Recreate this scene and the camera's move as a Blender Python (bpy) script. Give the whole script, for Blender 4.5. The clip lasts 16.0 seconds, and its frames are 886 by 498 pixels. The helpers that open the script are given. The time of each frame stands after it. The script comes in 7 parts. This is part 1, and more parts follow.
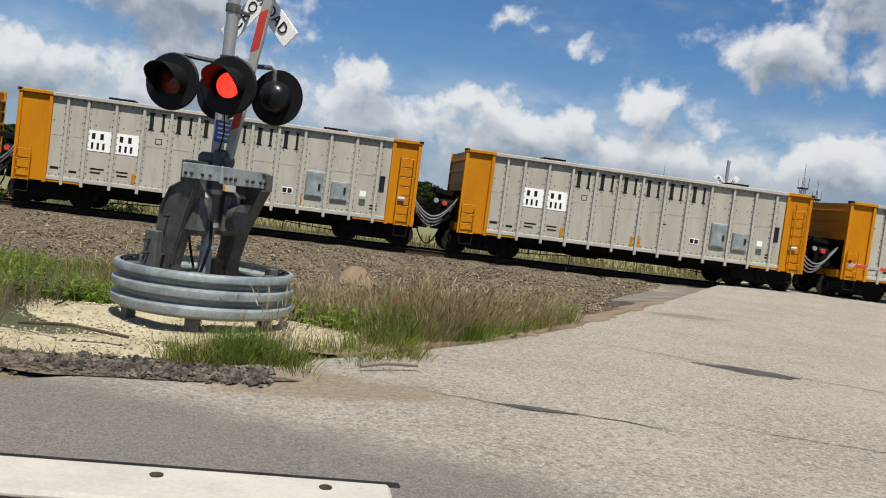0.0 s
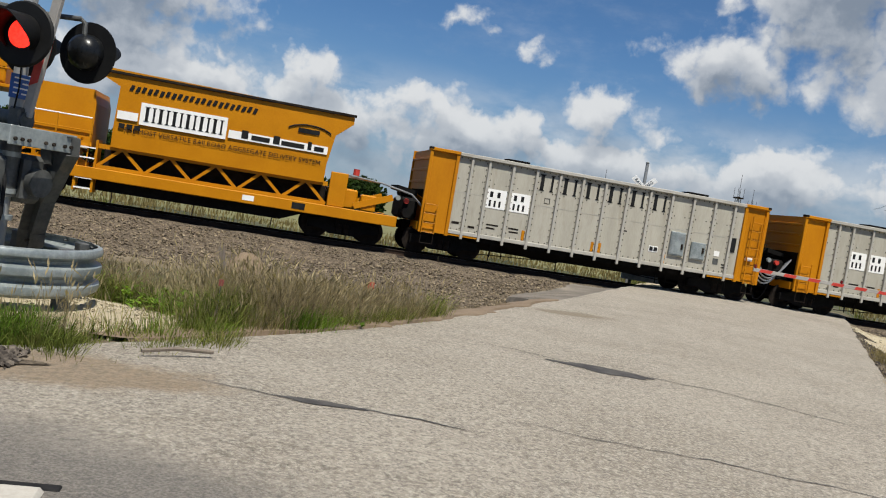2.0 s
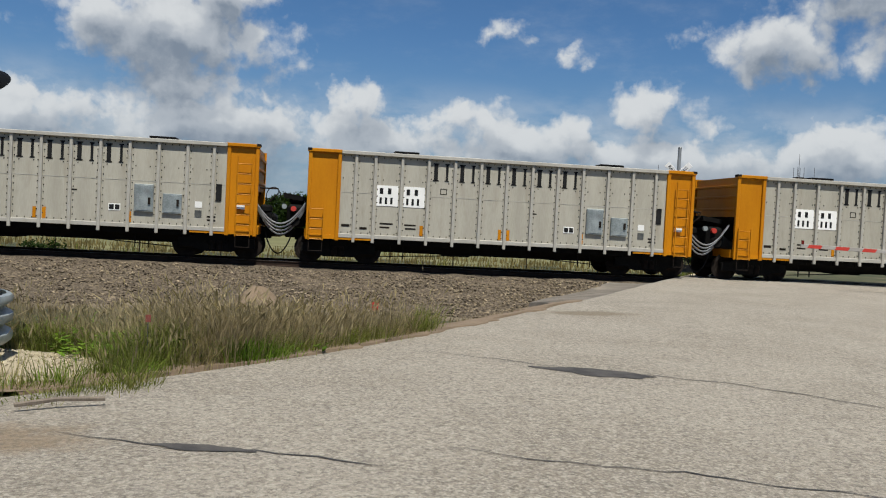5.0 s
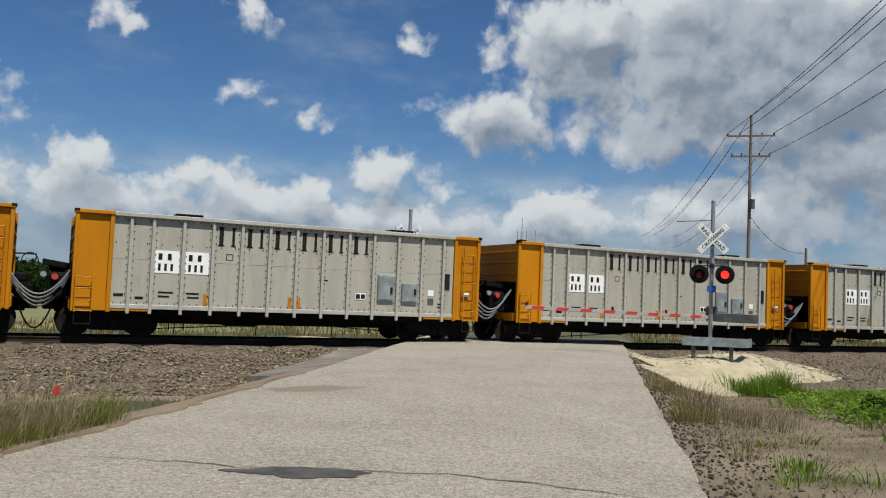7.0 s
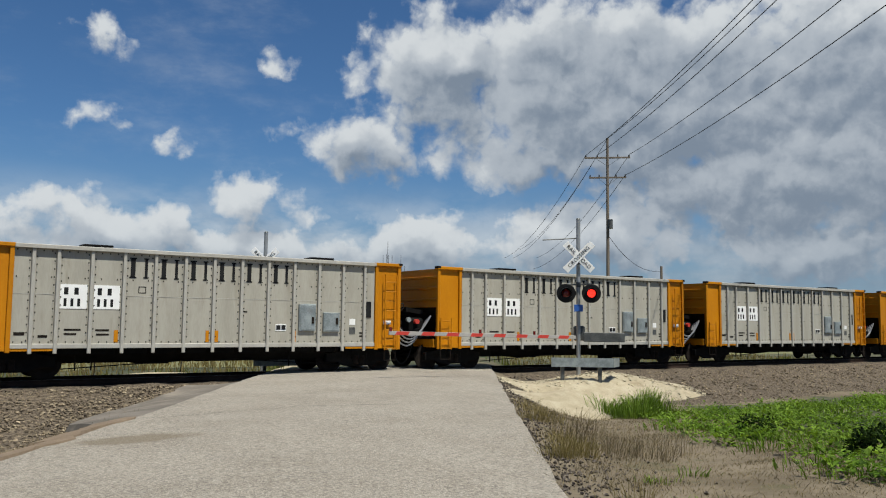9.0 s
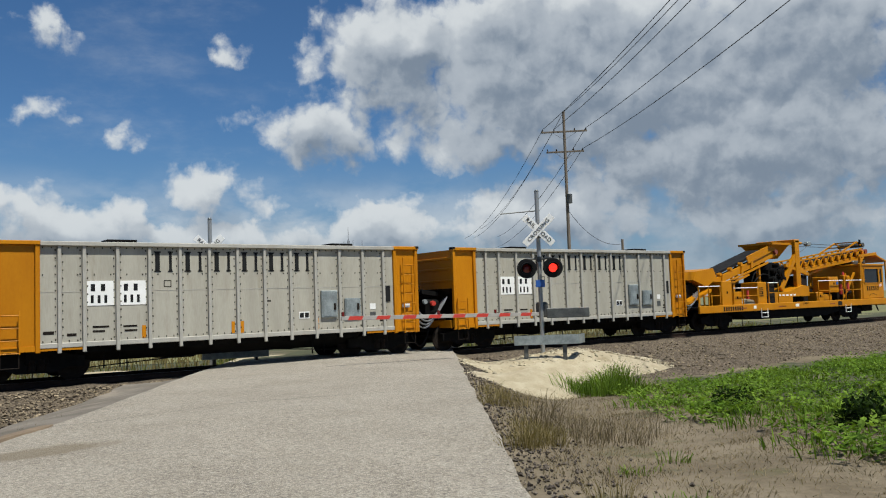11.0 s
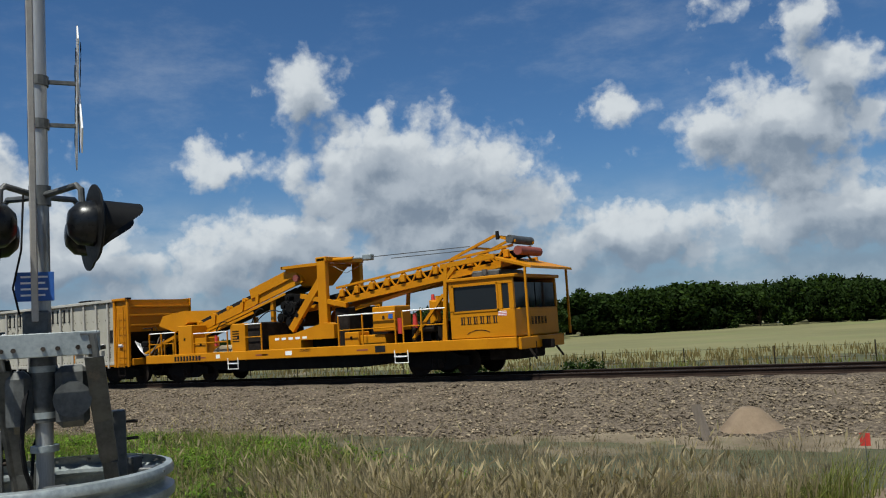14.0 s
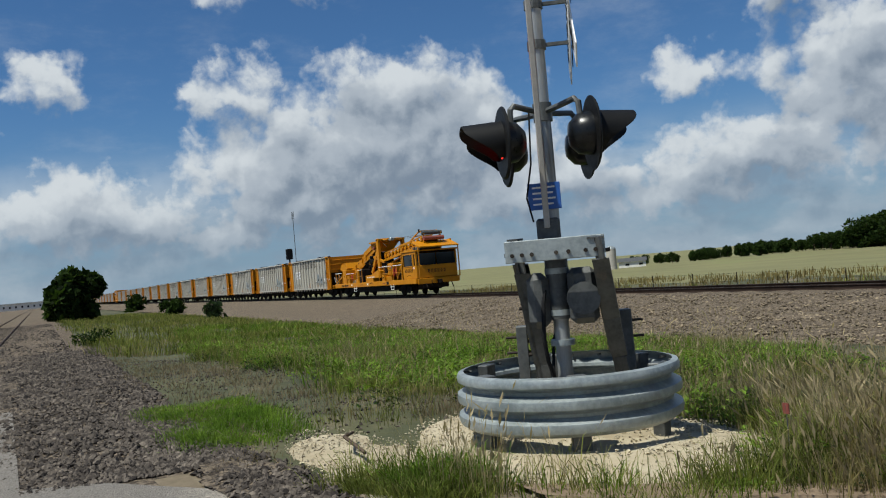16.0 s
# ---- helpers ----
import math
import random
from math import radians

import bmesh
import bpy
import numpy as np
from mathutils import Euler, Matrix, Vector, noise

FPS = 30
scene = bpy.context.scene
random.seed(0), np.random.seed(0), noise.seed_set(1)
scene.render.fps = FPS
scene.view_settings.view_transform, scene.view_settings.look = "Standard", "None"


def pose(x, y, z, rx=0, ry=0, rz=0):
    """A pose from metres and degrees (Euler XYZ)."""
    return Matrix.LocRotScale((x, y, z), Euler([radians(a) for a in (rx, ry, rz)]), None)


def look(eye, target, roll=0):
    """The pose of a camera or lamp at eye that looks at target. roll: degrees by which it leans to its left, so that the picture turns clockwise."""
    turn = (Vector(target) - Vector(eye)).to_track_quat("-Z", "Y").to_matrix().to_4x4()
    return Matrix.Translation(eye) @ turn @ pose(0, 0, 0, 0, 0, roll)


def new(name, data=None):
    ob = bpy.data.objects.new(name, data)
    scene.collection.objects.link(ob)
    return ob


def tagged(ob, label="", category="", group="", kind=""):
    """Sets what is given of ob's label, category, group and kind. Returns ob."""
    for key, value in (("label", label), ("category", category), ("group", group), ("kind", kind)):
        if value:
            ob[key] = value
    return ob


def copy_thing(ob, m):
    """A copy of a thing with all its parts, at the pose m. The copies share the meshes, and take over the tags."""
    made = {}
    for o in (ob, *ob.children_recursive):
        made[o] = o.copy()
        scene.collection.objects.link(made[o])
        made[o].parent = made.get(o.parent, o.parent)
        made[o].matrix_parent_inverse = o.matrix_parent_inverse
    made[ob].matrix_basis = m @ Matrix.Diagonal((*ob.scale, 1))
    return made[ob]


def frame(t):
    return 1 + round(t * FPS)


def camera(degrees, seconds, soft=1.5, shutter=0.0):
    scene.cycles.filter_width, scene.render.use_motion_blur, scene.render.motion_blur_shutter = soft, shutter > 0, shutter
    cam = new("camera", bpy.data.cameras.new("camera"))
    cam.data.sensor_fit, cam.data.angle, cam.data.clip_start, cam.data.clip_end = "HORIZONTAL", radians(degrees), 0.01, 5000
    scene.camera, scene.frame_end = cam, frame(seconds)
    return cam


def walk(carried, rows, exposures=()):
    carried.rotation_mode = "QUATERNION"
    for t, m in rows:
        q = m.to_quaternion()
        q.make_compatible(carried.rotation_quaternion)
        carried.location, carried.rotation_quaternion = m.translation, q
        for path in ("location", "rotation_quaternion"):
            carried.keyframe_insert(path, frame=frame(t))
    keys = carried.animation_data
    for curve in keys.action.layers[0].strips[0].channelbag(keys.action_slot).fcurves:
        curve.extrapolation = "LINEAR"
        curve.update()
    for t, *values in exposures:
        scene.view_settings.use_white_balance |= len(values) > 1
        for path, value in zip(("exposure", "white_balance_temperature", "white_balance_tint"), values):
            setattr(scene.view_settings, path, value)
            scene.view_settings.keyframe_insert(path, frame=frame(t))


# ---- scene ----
cam = camera(55.04, 16.0, soft=1.1)


def aim(x, y, z, az, pitch, roll):
    a, p = radians(az), radians(pitch)
    way = Vector((math.sin(a) * math.cos(p), math.cos(a) * math.cos(p), math.sin(p)))
    return look((x, y, z), Vector((x, y, z)) + way * 10, roll)


# seconds, eye, heading, tilt, lean
PATH = [
    (0.0, 0.00, 0.00, 1.57, 8.67, -2.98, 7.23),
    (0.5, 0.33, 0.14, 1.54, 9.94, -2.78, 7.33),
    (1.0, 0.67, 0.26, 1.57, 13.29, -2.31, 7.66),
    (1.5, 1.00, 0.36, 1.57, 13.12, -2.27, 8.73),
    (2.0, 1.30, 0.50, 1.55, 12.41, -2.63, 9.45),
    (2.5, 1.59, 0.68, 1.55, 8.80, -3.11, 8.48),
    (3.0, 1.87, 0.80, 1.57, 6.88, -2.58, 7.09),
    (3.2, 1.98, 0.86, 1.56, 5.86, -2.51, 6.27),
    (5.3, 2.71, 1.50, 1.46, 9.90, -1.75, 1.29),
    (5.5, 2.78, 1.60, 1.48, 17.98, -1.30, 1.61),
    (6.0, 2.92, 1.88, 1.52, 21.51, 0.87, 2.31),
    (6.5, 3.14, 2.25, 1.55, 21.39, 2.61, 2.92),
    (7.0, 3.33, 2.56, 1.57, 25.34, 3.05, 2.36),
    (7.5, 3.54, 2.77, 1.57, 30.62, 3.99, 1.74),
    (8.0, 3.78, 3.06, 1.58, 32.92, 4.40, 1.51),
    (8.5, 3.97, 3.41, 1.56, 34.26, 4.76, 0.15),
    (9.0, 4.19, 3.81, 1.60, 34.32, 4.94, 0.68),
    (9.2, 4.28, 3.93, 1.61, 34.70, 5.59, 0.90),
    (11.3, 5.23, 4.85, 1.54, 36.67, 3.48, -2.42),
    (11.5, 5.29, 4.93, 1.53, 32.82, 3.87, -2.89),
    (12.0, 5.37, 5.15, 1.50, 14.43, 5.13, -3.03),
    (12.5, 5.41, 5.32, 1.49, 5.36, 5.25, -2.98),
    (13.0, 5.43, 5.47, 1.48, 4.06, 4.84, -3.76),
    (13.5, 5.41, 5.52, 1.49, -6.32, 4.26, -3.26),
    (13.8, 5.30, 5.53, 1.52, -21.62, 5.09, -3.20),
    (14.0, 5.23, 5.53, 1.53, -32.57, 5.22, -3.59),
    (14.5, 5.19, 5.56, 1.46, -53.91, 3.86, -3.76),
    (15.0, 5.17, 5.52, 1.48, -60.65, 1.28, -5.58),
    (15.5, 5.11, 5.47, 1.48, -63.43, 1.42, -5.66),
    (16.0, 5.11, 5.43, 1.48, -64.30, 1.46, -4.93),
]
walk(cam, [(r[0], aim(*r[1:])) for r in PATH], exposures=[(0.0, 0.44, 6500, 9), (2.5, 0.29, 6480, 8), (5.5, 0.22, 6400, 7), (9.0, 0.22, 6350, 6), (16.0, 0.22, 6200, 5)])

# ---- sky and sun ----
SUN_EL, SUN_AZ = 63.0, 172.0
sun = new("sun", bpy.data.lights.new("sun", "SUN"))
sun.data.energy, sun.data.angle, sun.data.color = 5.0, radians(0.55), (1.0, 0.95, 0.86)
sun_way = Vector((math.sin(radians(SUN_AZ)) * math.cos(radians(SUN_EL)), math.cos(radians(SUN_AZ)) * math.cos(radians(SUN_EL)), math.sin(radians(SUN_EL))))
sun.matrix_world = look(sun_way * 100, (0, 0, 0))

# cumulus: azimuth, elevation, half width, half height in degrees
CLOUDS_EAST = [
    (29.1, 12.1, 5.0, 2.4), (34.8, 17.0, 6.6, 4.2), (42.6, 17.6, 7.6, 4.5), (51.8, 15.4, 9.2, 5.2), (60.2, 15.7, 8.2, 6.2),
    (56.8, 7.3, 8.2, 2.5), (42.6, 10.6, 9.0, 2.2), (21.3, 7.9, 2.9, 1.9), (12.0, 6.3, 6.4, 1.3), (33.4, 6.1, 2.0, 1.5),
    (40.7, 5.2, 7.5, 1.9), (10.8, 12.3, 1.5, 0.65), (16.2, 11.1, 1.1, 0.9), (11.8, 17.7, 1.9, 1.5), (22.5, 16.6, 1.2, 0.8),
    (29.2, 18.9, 1.2, 0.7), (32, 5.0, 8, 2.4), (44, 5.5, 10, 3.0), (58, 5.0, 9, 3.0), (48, 14, 16, 6), (80, 14, 12, 6), (44, 27, 9, 4), (24, 30, 5, 2.5), (62, 26, 8, 3.5), (47, 16, 15, 6.0), (57, 9.5, 13, 5.0)]
CLOUDS_MID = [
    (-14.3, 12.1, 3.0, 2.4), (-8.6, 17.2, 1.9, 1.9), (-6.9, 13.9, 3.2, 2.4), (-4.8, 11.0, 3.7, 2.0), (-20.4, 13.7, 3.5, 0.9),
    (-18.2, 6.2, 5.5, 1.6), (1.9, 7.6, 2.6, 1.8), (9.2, 6.8, 5.3, 1.2), (16.0, 6.5, 3.0, 1.5), (3.8, 16.4, 1.5, 1.2),
    (-1.0, 19.7, 2.4, 2.0), (-13.3, 19.1, 1.9, 1.3), (-8.9, 8.1, 5.0, 2.0), (-4, 5.0, 11, 1.2), (25, 4.0, 11, 1.0), (-10, 11.0, 7.0, 3.6), (-20, 5.0, 8, 2.6), (-8, 5.5, 9, 3.0), (3, 5.0, 8, 2.4), (12, 5.0, 8, 2.6), (22, 5.0, 7, 2.3)]
CLOUDS_WEST = [
    (-77.2, 12.4, 3.8, 2.2), (-66.8, 12.0, 8.0, 2.9), (-71.7, 7.0, 11.0, 4.0), (-41.4, 15.9, 2.9, 2.5), (-36.0, 11.6, 6.9, 3.2),
    (-29.5, 7.9, 6.3, 3.2), (-46.6, 11.3, 3.8, 1.5), (-41.7, 7.1, 6.4, 1.7), (-74.6, 19.6, 6.5, 1.5), (-57.1, 5.4, 8.0, 2.7),
    (-88.9, 13.5, 2.8, 1.6), (-87.8, 6.8, 3.5, 2.0), (-58, 24, 4, 2), (-100, 10, 8, 4), (-120, 15, 9, 5), (-45, 3.6, 14, 1.0), (-80, 3.6, 14, 1.4), (-67, 8.5, 12.5, 5.2), (-34, 9.5, 9.5, 4.6), (-32, 6.0, 9, 3.0), (-45, 5.5, 9, 2.8), (-58, 5.0, 10, 3.0), (-72, 5.5, 11, 3.4), (-86, 5.0, 9, 3.0)]


class Nodes:
    """Short hand for node trees."""

    def __init__(self, tree):
        self.tree = tree
        tree.nodes.clear()

    def node(self, kind, links=()):
        n = self.tree.nodes.new(kind)
        for k, v in dict(links).items():
            self.feed(n.inputs[k], v)
        return n

    def feed(self, socket, v):
        if isinstance(v, bpy.types.NodeSocket):
            self.tree.links.new(v, socket)
        else:
            socket.default_value = v

    def math(self, op, a, b=0.0, c=0.0, clamp=False):
        n = self.tree.nodes.new("ShaderNodeMath")
        n.operation, n.use_clamp = op, clamp
        for k, v in enumerate((a, b, c)):
            self.feed(n.inputs[k], v)
        return n.outputs[0]

    def vec(self, op, a, b=(0, 0, 0), c=(0, 0, 0)):
        n = self.tree.nodes.new("ShaderNodeVectorMath")
        n.operation = op
        for k, v in enumerate((a, b, c)):
            self.feed(n.inputs[k], v)
        return n

    def fbm(self, v, scale, detail=4.0, rough=0.55):
        return self.node("ShaderNodeTexNoise", {"Vector": v, "Scale": scale, "Detail": detail, "Roughness": rough}).outputs[0]

    def mix(self, f, a, b, blend="MIX"):
        n = self.tree.nodes.new("ShaderNodeMix")
        n.data_type, n.blend_type = "RGBA", blend
        for k, v in ((0, f), (6, a), (7, b)):
            self.feed(n.inputs[k], v)
        return n.outputs[2]

    def step(self, v, lo, hi):
        n = self.tree.nodes.new("ShaderNodeMapRange")
        n.interpolation_type = "SMOOTHSTEP"
        down = lo > hi
        for k, x in enumerate((v, min(lo, hi), max(lo, hi), 1.0 if down else 0.0, 0.0 if down else 1.0)):
            self.feed(n.inputs[k], x)
        return n.outputs[0]


def rgb(*c):
    return (*c, 1.0)


world = bpy.data.worlds.new("sky")
scene.world = world
world.use_nodes = True
W = Nodes(world.node_tree)
sky = W.node("ShaderNodeTexSky")
sky.sky_type, sky.sun_disc, sky.sun_elevation, sky.sun_rotation = "NISHITA", False, radians(SUN_EL), radians(SUN_AZ)
sky.altitude, sky.air_density, sky.dust_density, sky.ozone_density = 200.0, 1.0, 0.1, 2.5
sky_way = W.node("ShaderNodeTexCoord").outputs["Generated"]
axes = W.node("ShaderNodeSeparateXYZ", {0: sky_way})
deg = 180 / math.pi
az = W.math("MULTIPLY", W.math("ARCTAN2", axes.outputs[0], axes.outputs[1]), deg)
el = W.math("MULTIPLY", W.math("ARCSINE", axes.outputs[2]), deg)
flat = W.node("ShaderNodeCombineXYZ", {0: az, 1: el, 2: 0.0}).outputs[0]
billow = W.node("ShaderNodeTexNoise", {"Vector": flat, "Scale": 0.3, "Detail": 3.0, "Roughness": 0.5})
drift = W.vec("MULTIPLY_ADD", W.vec("SUBTRACT", billow.outputs[1], (0.5, 0.5, 0.5)).outputs[0], (3.4, 2.4, 0), flat).outputs[0]
curl = W.node("ShaderNodeTexNoise", {"Vector": flat, "Scale": 1.1, "Detail": 5.0, "Roughness": 0.6})
shifted = W.vec("MULTIPLY_ADD", W.vec("SUBTRACT", curl.outputs[1], (0.5, 0.5, 0.5)).outputs[0], (1.5, 1.2, 0), drift).outputs[0]


def bank(place):
    """Depth of the cloud at a place, about in degrees: above 0 inside the nearest cloud."""
    best = None
    for a, e, w, h in CLOUDS_EAST + CLOUDS_MID + CLOUDS_WEST:
        d = W.vec("LENGTH", W.vec("MULTIPLY_ADD", place, (1 / w, 1 / h, 0), (-a / w, -e / h, 0)).outputs[0]).outputs[1]
        d = W.math("MULTIPLY_ADD", d, -h ** 0.6, h ** 0.6)
        best = d if best is None else W.math("SMOOTH_MAX", best, d, 0.3)
    return best


def heaps(place):
    """Rounded heads of cumulus, large and small."""
    a = W.node("ShaderNodeTexVoronoi", {"Vector": place, "Scale": 0.36})
    b = W.node("ShaderNodeTexVoronoi", {"Vector": place, "Scale": 0.95})
    c = W.node("ShaderNodeTexVoronoi", {"Vector": place, "Scale": 2.3})
    low = W.math("SUBTRACT", 0.42, a.outputs["Distance"])
    mid = W.math("MULTIPLY", W.math("SUBTRACT", 0.4, b.outputs["Distance"]), 0.5)
    return W.math("ADD", W.math("ADD", low, mid), W.math("MULTIPLY", W.math("SUBTRACT", 0.4, c.outputs["Distance"]), 0.22))


def body_of(place, warped):
    """Cloud thickness from banks, heads and torn edges."""
    torn = W.fbm(place, 0.42, 8.0, 0.52)
    t = W.math("MULTIPLY_ADD", bank(warped), 0.62, W.math("MULTIPLY", W.math("SUBTRACT", torn, 0.46), 1.9))
    return W.math("ADD", t, W.math("MULTIPLY", heaps(warped), 0.6))


up = (-0.35, 1.0, 0)
thick = body_of(flat, shifted)
thick_up = body_of(W.vec("ADD", flat, up).outputs[0], W.vec("ADD", shifted, up).outputs[0])
deep_up = bank(W.vec("ADD", drift, (-0.5, 2.0, 0)).outputs[0])
# clouds over the rest of the sky, high overhead and behind
rest = W.fbm(flat, 0.06, 6.0, 0.6)
rest = W.math("MULTIPLY", W.step(rest, 0.5, 0.62), W.step(el, 24.0, 34.0))
cover = W.math("MAXIMUM", W.math("MULTIPLY", W.step(thick, -0.16, 0.55), 0.97), W.math("MULTIPLY", rest, 0.45))
wisp = W.math("MULTIPLY", W.step(W.fbm(W.vec("MULTIPLY", flat, (0.6, 1.4, 1)).outputs[0], 0.14, 7.0, 0.65), 0.46, 0.80), 0.22)
cover = W.math("MAXIMUM", cover, wisp)
# a low hazy bank along the horizon
low = W.math("MULTIPLY", W.step(W.fbm(W.vec("MULTIPLY", flat, (0.7, 1.6, 1)).outputs[0], 0.22, 6.0, 0.6), 0.30, 0.60), W.step(el, 10.0, 4.5))
cover = W.math("MAXIMUM", cover, W.math("MULTIPLY", low, 0.66))
# lit tops and faces, grey undersides where more cloud stands above
lumps = W.fbm(flat, 0.2, 4.0, 0.5)
under = W.step(W.math("MULTIPLY_ADD", W.math("SUBTRACT", lumps, 0.5), 3.0, deep_up), -0.1, 1.5)
relief = W.math("MULTIPLY", W.math("SUBTRACT", thick, thick_up), 0.34)
shade = W.math("ADD", relief, W.math("MULTIPLY_ADD", under, -0.54, 0.78), clamp=True)
cloud = W.mix(W.step(shade, 0.0, 0.5), rgb(0.26, 0.31, 0.39), rgb(0.53, 0.565, 0.625))
cloud = W.mix(W.step(shade, 0.45, 1.0), cloud, rgb(0.83, 0.84, 0.86))
haze = W.math("MULTIPLY", W.step(el, 13.0, -1.0), 0.72)
sky_lit = W.mix(1.0, sky.outputs[0], rgb(0.049, 0.070, 0.092), "MULTIPLY")
sky_hazy = W.mix(haze, sky_lit, rgb(0.25, 0.365, 0.51))
both = W.mix(cover, sky_hazy, cloud)
both = W.mix(W.math("MULTIPLY", W.step(el, 7.0, 0.0), 0.45), both, rgb(0.29, 0.385, 0.49))
back = W.node("ShaderNodeBackground", {0: both, 1: 0.70})
W.node("ShaderNodeOutputWorld", {0: back.outputs[0]})

# ---- materials ----


def surf(name, a, b, rough=0.6, metal=0.0, scale=3.0, fine=40.0, bump=0.2, stretch=(1, 1, 1), spots=None, spot_scale=8.0, spot_lo=0.6, spot_hi=0.7, vary=0.0, depth=0.01, emit=0.0, island=0.0, spec=0.5, thin=0.0):
    """A surface of two tones, with fine grain, relief and spots of a third."""
    m = bpy.data.materials.new(name)
    m.use_nodes = True
    n = Nodes(m.node_tree)
    co = n.vec("MULTIPLY", n.node("ShaderNodeTexCoord").outputs["Object"], stretch).outputs[0]
    big = n.fbm(co, scale, 5.0, 0.6)
    small = n.fbm(co, fine, 4.0, 0.6)
    tone = n.math("ADD", n.math("MULTIPLY", big, 0.65), n.math("MULTIPLY", small, 0.35))
    col = n.mix(n.step(tone, 0.34, 0.66), rgb(*a), rgb(*b))
    if spots:
        col = n.mix(n.step(n.fbm(co, spot_scale, 5.0, 0.65), spot_lo, spot_hi), col, rgb(*spots))
    if vary:
        chance = n.node("ShaderNodeObjectInfo").outputs["Random"]
        col = n.mix(1.0, col, n.mix(chance, rgb(1 - vary, 1 - vary, 1 - vary), rgb(1 + vary, 1 + vary, 1 + vary)), "MULTIPLY")
    if island:
        chance = n.node("ShaderNodeNewGeometry").outputs["Random Per Island"]
        col = n.mix(1.0, col, n.mix(chance, rgb(1 - island, 1 - island, 1 - island), rgb(1 + island, 1 + island, 1 + island * 0.8)), "MULTIPLY")
    ro = n.math("ADD", n.math("MULTIPLY", small, 0.25), rough - 0.12, clamp=True)
    bs = n.node("ShaderNodeBsdfPrincipled", {"Base Color": col, "Roughness": ro, "Metallic": metal, "Specular IOR Level": spec})
    if bump:
        bm = n.node("ShaderNodeBump", {"Strength": bump, "Distance": depth, "Height": tone})
        n.tree.links.new(bm.outputs[0], bs.inputs["Normal"])
    if emit:
        n.tree.links.new(col, bs.inputs["Emission Color"])
        bs.inputs["Emission Strength"].default_value = emit
    out = bs.outputs[0]
    if thin:
        through_leaf = n.node("ShaderNodeBsdfTranslucent", {0: n.mix(1.0, col, rgb(1.5, 1.5, 0.8), "MULTIPLY")})
        out = n.node("ShaderNodeMixShader", {0: thin, 1: out, 2: through_leaf.outputs[0]}).outputs[0]
    n.node("ShaderNodeOutputMaterial", {0: out})
    return m


